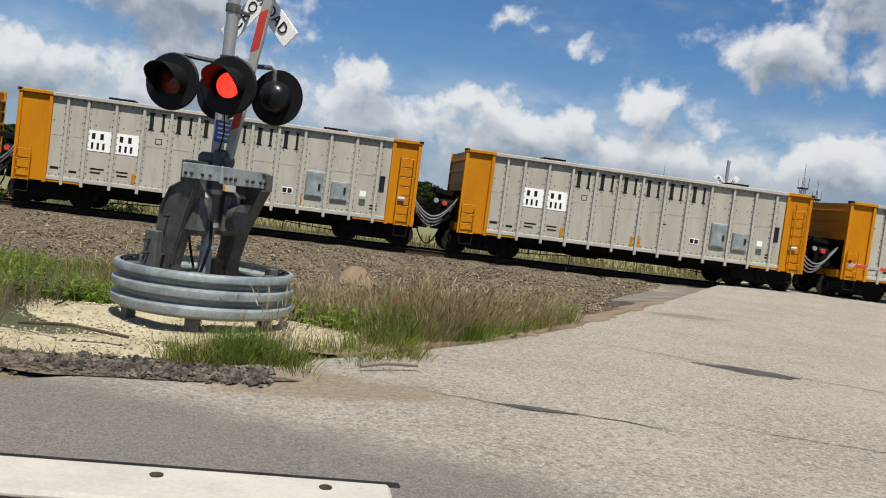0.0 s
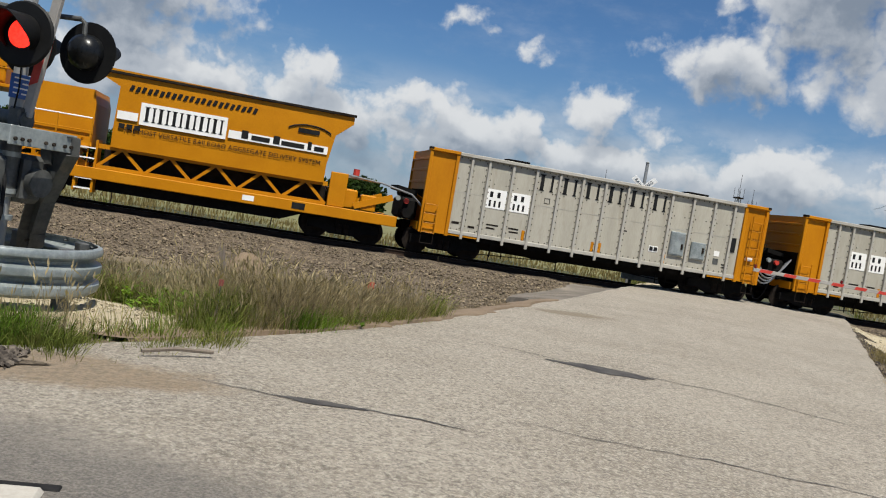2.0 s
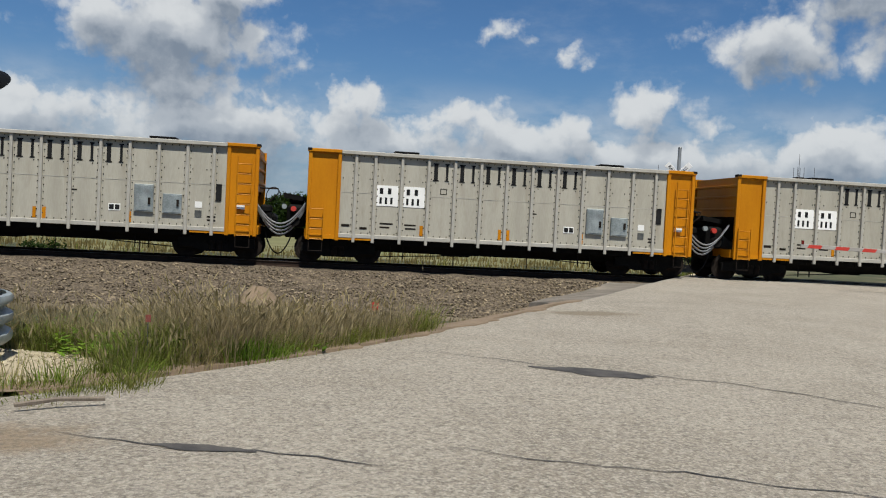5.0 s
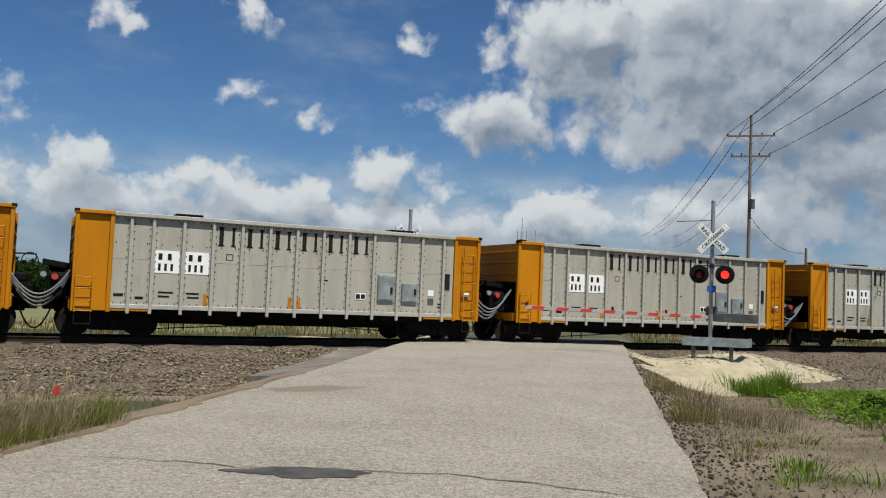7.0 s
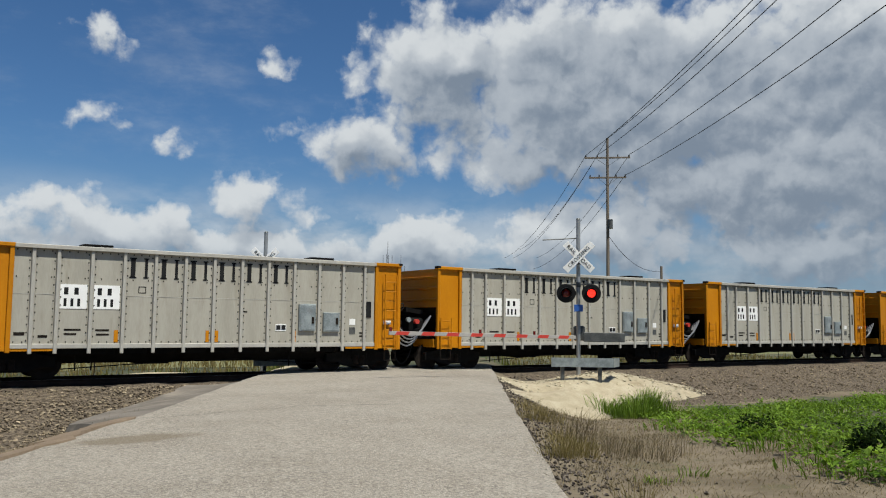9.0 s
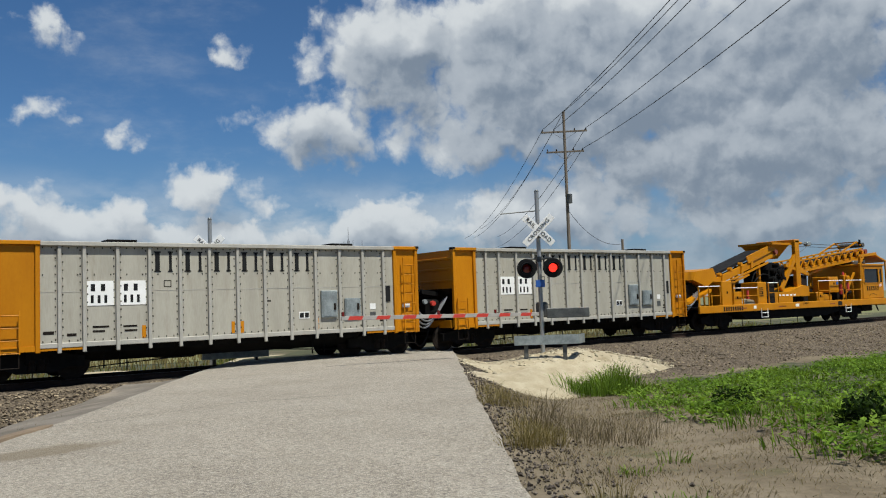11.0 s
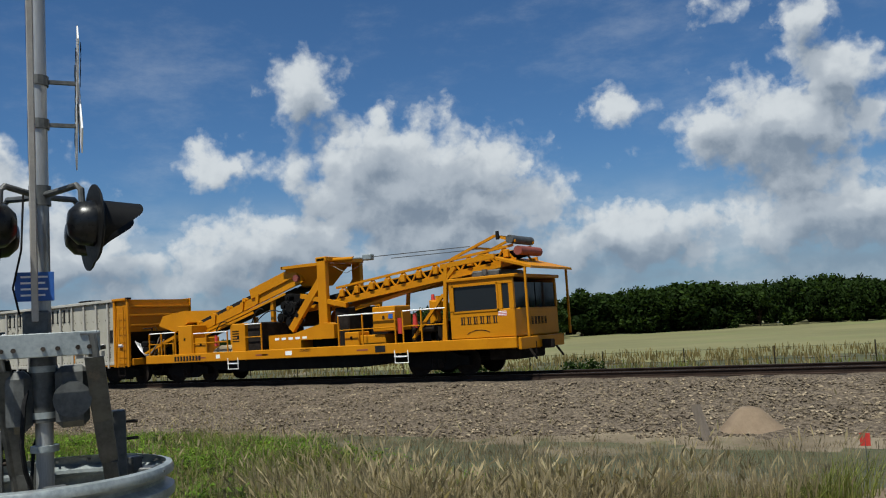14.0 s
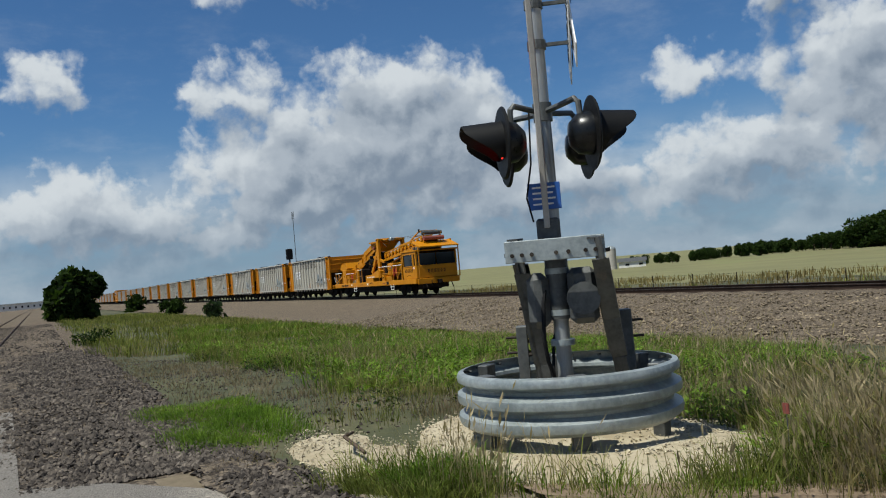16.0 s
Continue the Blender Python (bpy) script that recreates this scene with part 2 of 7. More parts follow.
M = dict(
    soil=surf("soil", (0.115, 0.092, 0.062), (0.205, 0.168, 0.118), 0.95, scale=0.7, fine=11, bump=0.6, depth=0.05, spots=(0.085, 0.085, 0.04), spot_scale=0.9, spot_lo=0.55, spot_hi=0.72, spec=0.08),
    field=surf("field", (0.115, 0.112, 0.042), (0.171, 0.158, 0.0644), 0.95, scale=0.06, fine=1.2, bump=0.3, depth=0.1, spots=(0.14, 0.154, 0.049), spot_scale=0.05, spot_lo=0.5, spot_hi=0.7),
    meadow=surf("meadow", (0.026, 0.032, 0.010), (0.068, 0.068, 0.026), 0.95, scale=0.45, fine=7, bump=0.6, depth=0.08, spots=(0.15, 0.12, 0.072), spot_scale=0.35, spot_lo=0.5, spot_hi=0.7),
    ballast=surf("ballast", (0.022, 0.017, 0.013), (0.215, 0.172, 0.125), 0.95, spec=0.1, scale=12.0, fine=34, bump=1.0, depth=0.08, spots=(0.20, 0.155, 0.108), spot_scale=0.45, spot_lo=0.58, spot_hi=0.85),
    stone=surf("stone", (0.091, 0.0714, 0.0511), (0.252, 0.203, 0.147), 0.9, spec=0.1, scale=3, fine=30, bump=0.3, island=0.55),
    darkstone=surf("dark_stone", (0.0385, 0.0322, 0.0294), (0.115, 0.0966, 0.084), 0.85, spec=0.12, scale=5, fine=40, bump=0.3, island=0.6),
    limestone=surf("limestone", (0.285, 0.235, 0.148), (0.40, 0.345, 0.24), 0.95, scale=2.2, fine=18, bump=0.7, depth=0.03, spots=(0.238, 0.189, 0.112), spot_scale=1.4, spot_lo=0.52, spot_hi=0.72),
    limechip=surf("lime_chip", (0.28, 0.238, 0.16), (0.44, 0.385, 0.28), 0.9, scale=4, fine=30, bump=0.2, island=0.3),
    sand=surf("sand", (0.143, 0.101, 0.063), (0.21, 0.154, 0.101), 0.95, scale=2.5, fine=30, bump=0.5, depth=0.03),
    road=None,
    oldroad=surf("old_asphalt", (0.115, 0.101, 0.0854), (0.189, 0.168, 0.143), 0.92, scale=0.7, fine=45, bump=0.6, depth=0.012, spots=(0.252, 0.217, 0.175), spot_scale=1.1, spot_lo=0.5, spot_hi=0.75, spec=0.08),
    tar=surf("tar", (0.0385, 0.035, 0.0336), (0.084, 0.077, 0.07), 0.7, scale=5, fine=50, bump=0.5, spec=0.25),
    roadsand=surf("road_sand", (0.28, 0.217, 0.154), (0.35, 0.287, 0.217), 0.95, scale=3, fine=40, bump=0.3, spots=(0.252, 0.231, 0.196), spot_scale=3, spot_lo=0.5, spot_hi=0.6),
    concrete=surf("concrete", (0.336, 0.308, 0.266), (0.434, 0.406, 0.357), 0.9, scale=1.5, fine=40, bump=0.3),
    tie=surf("tie", (0.0245, 0.0196, 0.0161), (0.0595, 0.049, 0.0406), 0.9, scale=3, fine=25, bump=0.5, stretch=(4, 1, 1), vary=0.3, spec=0.08),
    rail=surf("rail_steel", (0.0245, 0.0168, 0.0133), (0.0525, 0.035, 0.0266), 0.7, metal=0.4, scale=2, fine=30, bump=0.2, spec=0.08),
    railtop=surf("rail_head", (0.05, 0.045, 0.04), (0.10, 0.09, 0.08), 0.55, metal=0.6, scale=2, fine=30, bump=0.05, spec=0.1),
    alu=surf("aluminium_side", (0.305, 0.285, 0.232), (0.385, 0.362, 0.302), 0.6, scale=1.0, fine=14, bump=0.10, stretch=(2.2, 1, 0.4), spots=(0.265, 0.235, 0.178), spot_scale=1.3, spot_lo=0.52, spot_hi=0.80, vary=0.07),
    rib=surf("aluminium_rib", (0.35, 0.33, 0.285), (0.44, 0.418, 0.37), 0.5, metal=0.1, scale=1.5, fine=20, bump=0.1, stretch=(1, 1, 0.3), spots=(0.33, 0.30, 0.25), spot_scale=2.5, spot_lo=0.56, spot_hi=0.74),
    yellow=surf("yellow_paint", (0.41, 0.148, 0.001), (0.48, 0.186, 0.002), 0.5, scale=1.2, fine=18, bump=0.06, stretch=(1, 1, 0.4), spots=(0.32, 0.12, 0.006), spot_scale=2.2, spot_lo=0.58, spot_hi=0.82, vary=0.08, spec=0.2),
    machine=surf("machine_yellow", (0.42, 0.158, 0.001), (0.49, 0.195, 0.002), 0.45, scale=1.3, fine=20, bump=0.05, spots=(0.34, 0.14, 0.008), spot_scale=2.6, spot_lo=0.6, spot_hi=0.85, spec=0.2),
    black=surf("black_steel", (0.0042, 0.0042, 0.0042), (0.0112, 0.0105, 0.0098), 0.75, scale=3, fine=30, bump=0.2, spec=0.08),
    grime=surf("grimy_steel", (0.0098, 0.0077, 0.0063), (0.0266, 0.021, 0.0175), 0.85, scale=3, fine=30, bump=0.3, spec=0.08),
    rubber=surf("rubber_belt", (0.0105, 0.0105, 0.0112), (0.0245, 0.0238, 0.0238), 0.8, scale=4, fine=30, bump=0.1, spec=0.08),
    ink=surf("black_paint", (0.0098, 0.0098, 0.0105), (0.021, 0.021, 0.021), 0.6, scale=4, fine=30, bump=0.0, spec=0.08),
    white=surf("white_paint", (0.74, 0.73, 0.70), (0.82, 0.81, 0.79), 0.5, scale=3, fine=30, bump=0.05, spots=(0.55, 0.52, 0.47), spot_scale=4, spot_lo=0.64, spot_hi=0.85),
    armwhite=surf("faded_white", (0.28, 0.262, 0.238), (0.364, 0.343, 0.315), 0.6, scale=2, fine=30, bump=0.05),
    brick=surf("brick_wall", (0.112, 0.049, 0.035), (0.168, 0.084, 0.063), 0.9, scale=2, fine=12, bump=0.2),
    rust_red=surf("faded_red", (0.154, 0.035, 0.0245), (0.224, 0.0595, 0.042), 0.7, scale=4, fine=30, bump=0.1),
    red=surf("red_paint", (0.40, 0.030, 0.020), (0.50, 0.045, 0.03), 0.5, scale=4, fine=30, bump=0.05),
    blue=surf("blue_sign", (0.02, 0.085, 0.32), (0.03, 0.11, 0.40), 0.4, scale=3, fine=30, bump=0.0),
    galv=surf("galvanised", (0.199, 0.227, 0.227), (0.371, 0.402, 0.399), 0.42, metal=0.4, scale=3.5, fine=26, bump=0.08, spots=(0.21, 0.217, 0.217), spot_scale=2.5, spot_lo=0.55, spot_hi=0.75),
    galv_dull=surf("galvanised_dull", (0.0525, 0.0546, 0.0532), (0.115, 0.118, 0.113), 0.5, metal=0.3, scale=4, fine=26, bump=0.12, spots=(0.14, 0.119, 0.098), spot_scale=5, spot_lo=0.6, spot_hi=0.8),
    alupole=surf("aluminium_mast", (0.266, 0.269, 0.262), (0.364, 0.364, 0.357), 0.4, metal=0.5, scale=2, fine=30, bump=0.05, stretch=(3, 3, 0.4)),
    lampblack=surf("lamp_black", (0.0035, 0.0035, 0.0035), (0.007, 0.007, 0.007), 0.55, scale=4, fine=40, bump=0.05, spec=0.2),
    lampback=surf("lamp_back", (0.0035, 0.0042, 0.0049), (0.0091, 0.0098, 0.0105), 0.30, spec=0.3, scale=4, fine=40, bump=0.05),
    lens=surf("red_lens_dark", (0.10, 0.006, 0.006), (0.15, 0.01, 0.01), 0.2, scale=20, fine=80, bump=0.1),
    lens_lit=surf("red_lens_lit", (0.95, 0.02, 0.012), (1.0, 0.035, 0.02), 0.2, scale=20, fine=80, bump=0.0, emit=1.6),
    wood=surf("weathered_wood", (0.112, 0.0875, 0.0665), (0.196, 0.161, 0.126), 0.9, scale=1.5, fine=20, bump=0.3, stretch=(4, 4, 0.3)),
    bark=surf("bark", (0.049, 0.035, 0.0245), (0.105, 0.0805, 0.0595), 0.95, scale=2, fine=14, bump=0.6, stretch=(2, 2, 0.4), spec=0.08),
    leaf=surf("leaf", (0.0112, 0.0238, 0.0056), (0.0294, 0.0504, 0.0112), 0.75, scale=0.5, fine=6, bump=0.0, island=0.6, spec=0.08, thin=0.35),
    cedar=surf("cedar_leaf", (0.0154, 0.0294, 0.0126), (0.0315, 0.049, 0.0196), 0.8, scale=0.5, fine=6, bump=0.0, island=0.5, spec=0.08, thin=0.3),
    grass=surf("green_grass", (0.075, 0.098, 0.020), (0.185, 0.200, 0.052), 0.75, scale=1.1, fine=5, bump=0.0, island=0.6, spec=0.1, thin=0.3, spots=(0.23, 0.19, 0.09), spot_scale=1.5, spot_lo=0.5, spot_hi=0.66),
    lush=surf("lush_grass", (0.062, 0.122, 0.012), (0.150, 0.225, 0.032), 0.75, scale=1.0, fine=5, bump=0.0, island=0.55, spec=0.1, thin=0.3),
    straw=surf("dry_grass", (0.19, 0.15, 0.088), (0.32, 0.265, 0.17), 0.8, scale=0.8, fine=5, bump=0.0, island=0.4, spec=0.2, thin=0.35),
    dead=surf("dead_weeds", (0.115, 0.09, 0.06), (0.235, 0.19, 0.135), 0.85, scale=0.8, fine=5, bump=0.0, island=0.45, spec=0.2, thin=0.35),
    golden=surf("golden_grass", (0.14, 0.111, 0.0476), (0.224, 0.178, 0.0805), 0.8, scale=0.8, fine=5, bump=0.0, island=0.35, spec=0.2, thin=0.35),
    hose=surf("silver_hose", (0.245, 0.245, 0.252), (0.35, 0.35, 0.35), 0.4, metal=0.5, scale=6, fine=40, bump=0.1),
    siding=surf("pale_siding", (0.62, 0.60, 0.55), (0.72, 0.70, 0.66), 0.7, scale=0.8, fine=9, bump=0.1),
)


def chip_seal():
    """Rolled pale stone chips in worn binder, with traffic stains and older grey asphalt before the second track."""
    m = bpy.data.materials.new("chip_seal")
    m.use_nodes = True
    n = Nodes(m.node_tree)
    co = n.node("ShaderNodeTexCoord").outputs["Object"]
    chips = n.node("ShaderNodeTexVoronoi", {"Vector": co, "Scale": 62.0})
    speck = n.fbm(co, 20.0, 8.0, 0.85)
    mottle = n.fbm(co, 9.0, 6.0, 0.75)
    big = n.fbm(co, 0.55, 6.0, 0.62)
    mid = n.fbm(co, 3.2, 5.0, 0.6)
    lane = n.fbm(n.vec("MULTIPLY", co, (1.0, 0.25, 1)).outputs[0], 0.9, 4.0, 0.55)
    col = n.mix(n.step(big, 0.32, 0.68), rgb(0.257, 0.224, 0.178), rgb(0.338, 0.3, 0.245))
    col = n.mix(n.math("MULTIPLY", n.step(mid, 0.5, 0.75), 0.45), col, rgb(0.215, 0.199, 0.175))
    col = n.mix(n.math("MULTIPLY", n.step(lane, 0.52, 0.7), 0.4), col, rgb(0.354, 0.313, 0.254))
    stone = n.node("ShaderNodeSeparateColor", {0: chips.outputs["Color"]}).outputs[0]
    col = n.mix(n.math("MULTIPLY", n.step(stone, 0.45, 0.95), 0.75), col, rgb(0.461, 0.416, 0.348))
    col = n.mix(n.math("MULTIPLY", n.step(speck, 0.47, 0.62), 0.75), col, rgb(0.104, 0.0915, 0.0777))
    col = n.mix(n.math("MULTIPLY", n.step(mottle, 0.5, 0.7), 0.3), col, rgb(0.154, 0.138, 0.119))
    col = n.mix(n.math("MULTIPLY", n.step(mottle, 0.5, 0.34), 0.3), col, rgb(0.415, 0.369, 0.307))
    coarse = n.node("ShaderNodeTexVoronoi", {"Vector": co, "Scale": 46.0})
    grit = n.node("ShaderNodeSeparateColor", {0: coarse.outputs["Color"]}).outputs[1]
    col = n.mix(n.math("MULTIPLY", n.step(grit, 0.72, 0.92), 0.22), col, rgb(0.56, 0.51, 0.43))
    col = n.mix(n.math("MULTIPLY", n.step(grit, 0.24, 0.08), 0.30), col, rgb(0.10, 0.092, 0.083))
    y = n.node("ShaderNodeSeparateXYZ", {0: co}).outputs[1]
    x = n.node("ShaderNodeSeparateXYZ", {0: co}).outputs[0]
    ragged = n.math("SUBTRACT", n.fbm(co, 1.6, 6.0, 0.7), 0.5)
    old = n.step(n.math("ADD", n.math("ADD", y, n.math("MULTIPLY", x, 0.55)), n.math("MULTIPLY", n.math("SUBTRACT", n.fbm(co, 0.8, 6.0, 0.65), 0.5), 1.8)), 6.1, 5.1)
    grey = n.mix(n.step(n.fbm(co, 60.0, 4.0, 0.7), 0.4, 0.62), rgb(0.0963, 0.0899, 0.0822), rgb(0.208, 0.19, 0.169))
    col = n.mix(n.math("MULTIPLY", old, 0.8), col, grey)
    for cx, cy, rx, ry, tan in ((0.1, 6.9, 1.35, 0.62, rgb(0.276, 0.201, 0.13)), (7.35, 15.75, 1.05, 0.5, rgb(0.208, 0.172, 0.123))):
        d = n.vec("LENGTH", n.vec("MULTIPLY_ADD", co, (1 / rx, 1 / ry, 0), (-cx / rx, -cy / ry, 0)).outputs[0]).outputs[1]
        col = n.mix(n.math("MULTIPLY", n.step(n.math("ADD", d, n.math("MULTIPLY", ragged, 1.6)), 1.05, 0.55), 0.8), col, n.mix(n.step(speck, 0.4, 0.6), tan, rgb(0.169, 0.137, 0.097)))
    bs = n.node("ShaderNodeBsdfPrincipled", {"Base Color": col, "Roughness": 0.92, "Specular IOR Level": 0.2})
    bump = n.node("ShaderNodeBump", {"Strength": 1.0, "Distance": 0.012, "Height": n.math("ADD", chips.outputs["Distance"], speck)})
    n.tree.links.new(bump.outputs[0], bs.inputs["Normal"])
    n.node("ShaderNodeOutputMaterial", {0: bs.outputs[0]})
    return m


M["road"] = chip_seal()
glass = bpy.data.materials.new("cab_glass")
glass.use_nodes = True
G = Nodes(glass.node_tree)
gb = G.node("ShaderNodeBsdfPrincipled", {"Base Color": rgb(0.012, 0.014, 0.016), "Roughness": 0.06, "Specular IOR Level": 0.25})
G.node("ShaderNodeOutputMaterial", {0: gb.outputs[0]})
M["glass"] = glass

# ---- geometry helpers ----


class Geo:
    """A mesh in the making."""

    def __init__(self):
        self.v, self.f = [], []

    def add(self, vs, fs, m=None):
        o = len(self.v)
        self.v += [tuple(m @ Vector(p)) for p in vs] if m else [tuple(p) for p in vs]
        self.f += [tuple(o + i for i in q) for q in fs]
        return self

    def box(self, x0, x1, y0, y1, z0, z1, c=0.0, m=None):
        if c <= 0:
            vs = [(x, y, z) for x in (x0, x1) for y in (y0, y1) for z in (z0, z1)]
            return self.add(vs, [(0, 1, 3, 2), (4, 6, 7, 5), (0, 4, 5, 1), (2, 3, 7, 6), (0, 2, 6, 4), (1, 5, 7, 3)], m)
        c = min(c, (x1 - x0) * 0.45, (y1 - y0) * 0.45, (z1 - z0) * 0.45)
        bm = bmesh.new()
        bmesh.ops.create_cube(bm, size=1, matrix=Matrix.Translation(((x0 + x1) / 2, (y0 + y1) / 2, (z0 + z1) / 2)) @ Matrix.Diagonal((x1 - x0, y1 - y0, z1 - z0, 1)))
        bmesh.ops.bevel(bm, geom=bm.edges[:], offset=c, segments=1, affect="EDGES")
        bm.verts.ensure_lookup_table()
        self.add([tuple(v.co) for v in bm.verts], [[v.index for v in f.verts] for f in bm.faces], m)
        bm.free()
        return self

    def prism(self, poly, axis, a, b, m=None):
        """A polygon drawn in the two other axes, drawn out along axis from a to b."""
        put = {"x": lambda p, q, r: (r, p, q), "y": lambda p, q, r: (p, r, q), "z": lambda p, q, r: (p, q, r)}[axis]
        n = len(poly)
        vs = [put(p, q, a) for p, q in poly] + [put(p, q, b) for p, q in poly]
        fs = [tuple(range(n))[::-1], tuple(range(n, 2 * n))] + [(i, (i + 1) % n, n + (i + 1) % n, n + i) for i in range(n)]
        return self.add(vs, fs, m)

    def cyl(self, p, q, r, n=12, r2=None, caps=True):
        p, q = Vector(p), Vector(q)
        r2 = r if r2 is None else r2
        t = (q - p).to_track_quat("Z", "Y").to_matrix()
        ring = [(math.cos(2 * math.pi * i / n), math.sin(2 * math.pi * i / n)) for i in range(n)]
        vs = [p + t @ Vector((c * r, s * r, 0)) for c, s in ring] + [q + t @ Vector((c * r2, s * r2, 0)) for c, s in ring]
        fs = [(i, (i + 1) % n, n + (i + 1) % n, n + i) for i in range(n)]
        if caps:
            fs += [tuple(range(n))[::-1], tuple(range(n, 2 * n))]
        return self.add(vs, fs)

    def tube(self, pts, r, n=7):
        """One round tube swept along points."""
        p = [Vector(a) for a in pts]
        vs, k = [], len(p)
        for i, c in enumerate(p):
            t = (p[min(i + 1, k - 1)] - p[max(i - 1, 0)]).normalized()
            u = t.cross(Vector((0.31, 0.94, 0.13))).normalized()
            w = t.cross(u)
            vs += [c + (u * math.cos(2 * math.pi * j / n) + w * math.sin(2 * math.pi * j / n)) * r for j in range(n)]
        fs = [(i * n + j, i * n + (j + 1) % n, (i + 1) * n + (j + 1) % n, (i + 1) * n + j) for i in range(k - 1) for j in range(n)]
        return self.add(vs, fs + [tuple(range(n))[::-1], tuple(range((k - 1) * n, k * n))])

    def bar(self, p, q, w, h):
        """A square bar from p to q."""
        p, q = Vector(p), Vector(q)
        t = (q - p).to_track_quat("X", "Z").to_matrix().to_4x4()
        return self.box(0, (q - p).length, -w / 2, w / 2, -h / 2, h / 2, m=Matrix.Translation(p) @ t)

    def lathe(self, profile, n=24, m=None, closed=False):
        """Profile of (radius, height) turned about z."""
        k = len(profile)
        vs = [(r * math.cos(2 * math.pi * i / n), r * math.sin(2 * math.pi * i / n), z) for i in range(n) for r, z in profile]
        fs = [(i * k + j, ((i + 1) % n) * k + j, ((i + 1) % n) * k + j + 1, i * k + j + 1) for i in range(n) for j in range(k - 1)]
        return self.add(vs, fs, m)

    def mesh(self, name, material, smooth=False):
        me = bpy.data.meshes.new(name)
        me.from_pydata(self.v, [], self.f)
        me.materials.append(material)
        if smooth:
            me.shade_smooth()
            me.set_sharp_from_angle(angle=radians(38))
        me.validate()
        return me


def part(name, geo, material, parent, label="", at=None, smooth=False):
    """One mesh object under a thing or a part. geo: a Geo or a mesh to be shared."""
    me = geo if isinstance(geo, bpy.types.Mesh) else geo.mesh(name, material, smooth)
    ob = new(name, me)
    ob.parent = parent
    if at:
        ob.matrix_basis = at
    return tagged(ob, label)


def thing(name, label, category, m=None, group="", kind=""):
    ob = new(name)
    ob.empty_display_size = 0.2
    if m:
        ob.matrix_basis = m
    return tagged(ob, label, category, group, kind)


def solid(name, geo, material, label, category, kind="", smooth=False, m=None, group=""):
    ob = new(name, geo if isinstance(geo, bpy.types.Mesh) else geo.mesh(name, material, smooth))
    if m:
        ob.matrix_basis = m
    return tagged(ob, label, category, group, kind)


def lettering(text, size, material, parent, m, label="", spread=1.0):
    cu = bpy.data.curves.new("lettering", "FONT")
    cu.body, cu.size, cu.extrude, cu.align_x, cu.align_y, cu.space_character = text, size, 0.002, "CENTER", "CENTER", spread
    cu.resolution_u = 3
    cu.materials.append(material)
    ob = new("lettering", cu)
    ob.parent = parent
    ob.matrix_basis = m
    return tagged(ob, label or text.lower())


# ---- ground ----
YC, SIDE = 28.65, 1.55


def road_left(y):
    """The road's edges; it crosses the tracks aslant and widens before the second track."""
    x = 13.6 + 0.655 * (y - 27.0)
    return x if y > 13 else x - 0.035 * (13 - y) ** 2 * (1 + 0.04 * (13 - y))


def road_right(y):
    return 22.7 + 0.72 * (y - 27.8)


def smooth(a, b, x):
    t = min(max((x - a) / (b - a), 0.0), 1.0)
    return t * t * (3 - 2 * t)


def level(x, y):
    """The lie of the land beside the road."""
    dip = -0.04 - 0.30 * smooth(9, 13, y) - 0.46 * smooth(13, 21, y)
    z = dip + 0.1 * smooth(31, 45, y) - 0.75 * smooth(45, 110, y)
    z -= 0.25 * smooth(-6, -25, x) * (1 - smooth(30, 40, y)) * smooth(6, 9, y)
    off = max(road_left(y) - x, x - road_right(y))
    z = -0.07 + (z + 0.07) * smooth(-0.2, 2.6, off)
    if y < 5:
        z = min(z, -0.07)
    z += 0.07 * noise.noise((x * 0.35, y * 0.35, 0)) * smooth(0.3, 2, off) + 0.035 * noise.noise((x * 1.3, y * 1.3, 3)) * smooth(0.2, 1, off)
    return z


def spaced(core0, core1, step, far):
    out, v, s = [], core1, step
    while v < far:
        s *= 1.22
        v += s
        out.append(min(v, far))
    out2, v, s = [], core0, step
    while v > -far:
        s *= 1.22
        v -= s
        out2.append(max(v, -far))
    return out2[::-1] + list(np.arange(core0, core1 + 1e-6, step)) + out


gx, gy = spaced(-22, 34, 0.5, 4000), spaced(-4, 36, 0.5, 4000)
g = Geo()
g.v = [(x, y, level(x, y)) for y in gy for x in gx]
nx = len(gx)
g.f = [(j * nx + i, j * nx + i + 1, (j + 1) * nx + i + 1, (j + 1) * nx + i) for j in range(len(gy) - 1) for i in range(nx - 1)]
ground = solid("ground", g, M["soil"], "sandy soil verge with patches of low green weeds", "ground", "structure", True)
ground.data.materials.append(M["meadow"])
ground.data.materials.append(M["field"])
ground.data.materials.append(M["ballast"])
for p in ground.data.polygons:
    c = p.center
    off = max(road_left(c.y) - c.x, c.x - road_right(c.y))
    wob = 1.5 * noise.noise((c.x * 0.25, c.y * 0.25, 7))
    if c.y > 46 + 3 * wob:
        p.material_index = 2
    elif c.y < 7.0 + 0.3 * wob and c.x < -2.4:
        p.material_index = 3
    elif c.y > 32 or (off > (1.6 if c.x < road_left(c.y) else 6.5) + wob and c.y < 20.5 + wob and c.y > 7.2):
        p.material_index = 1

# ---- road, tracks, gravel ----


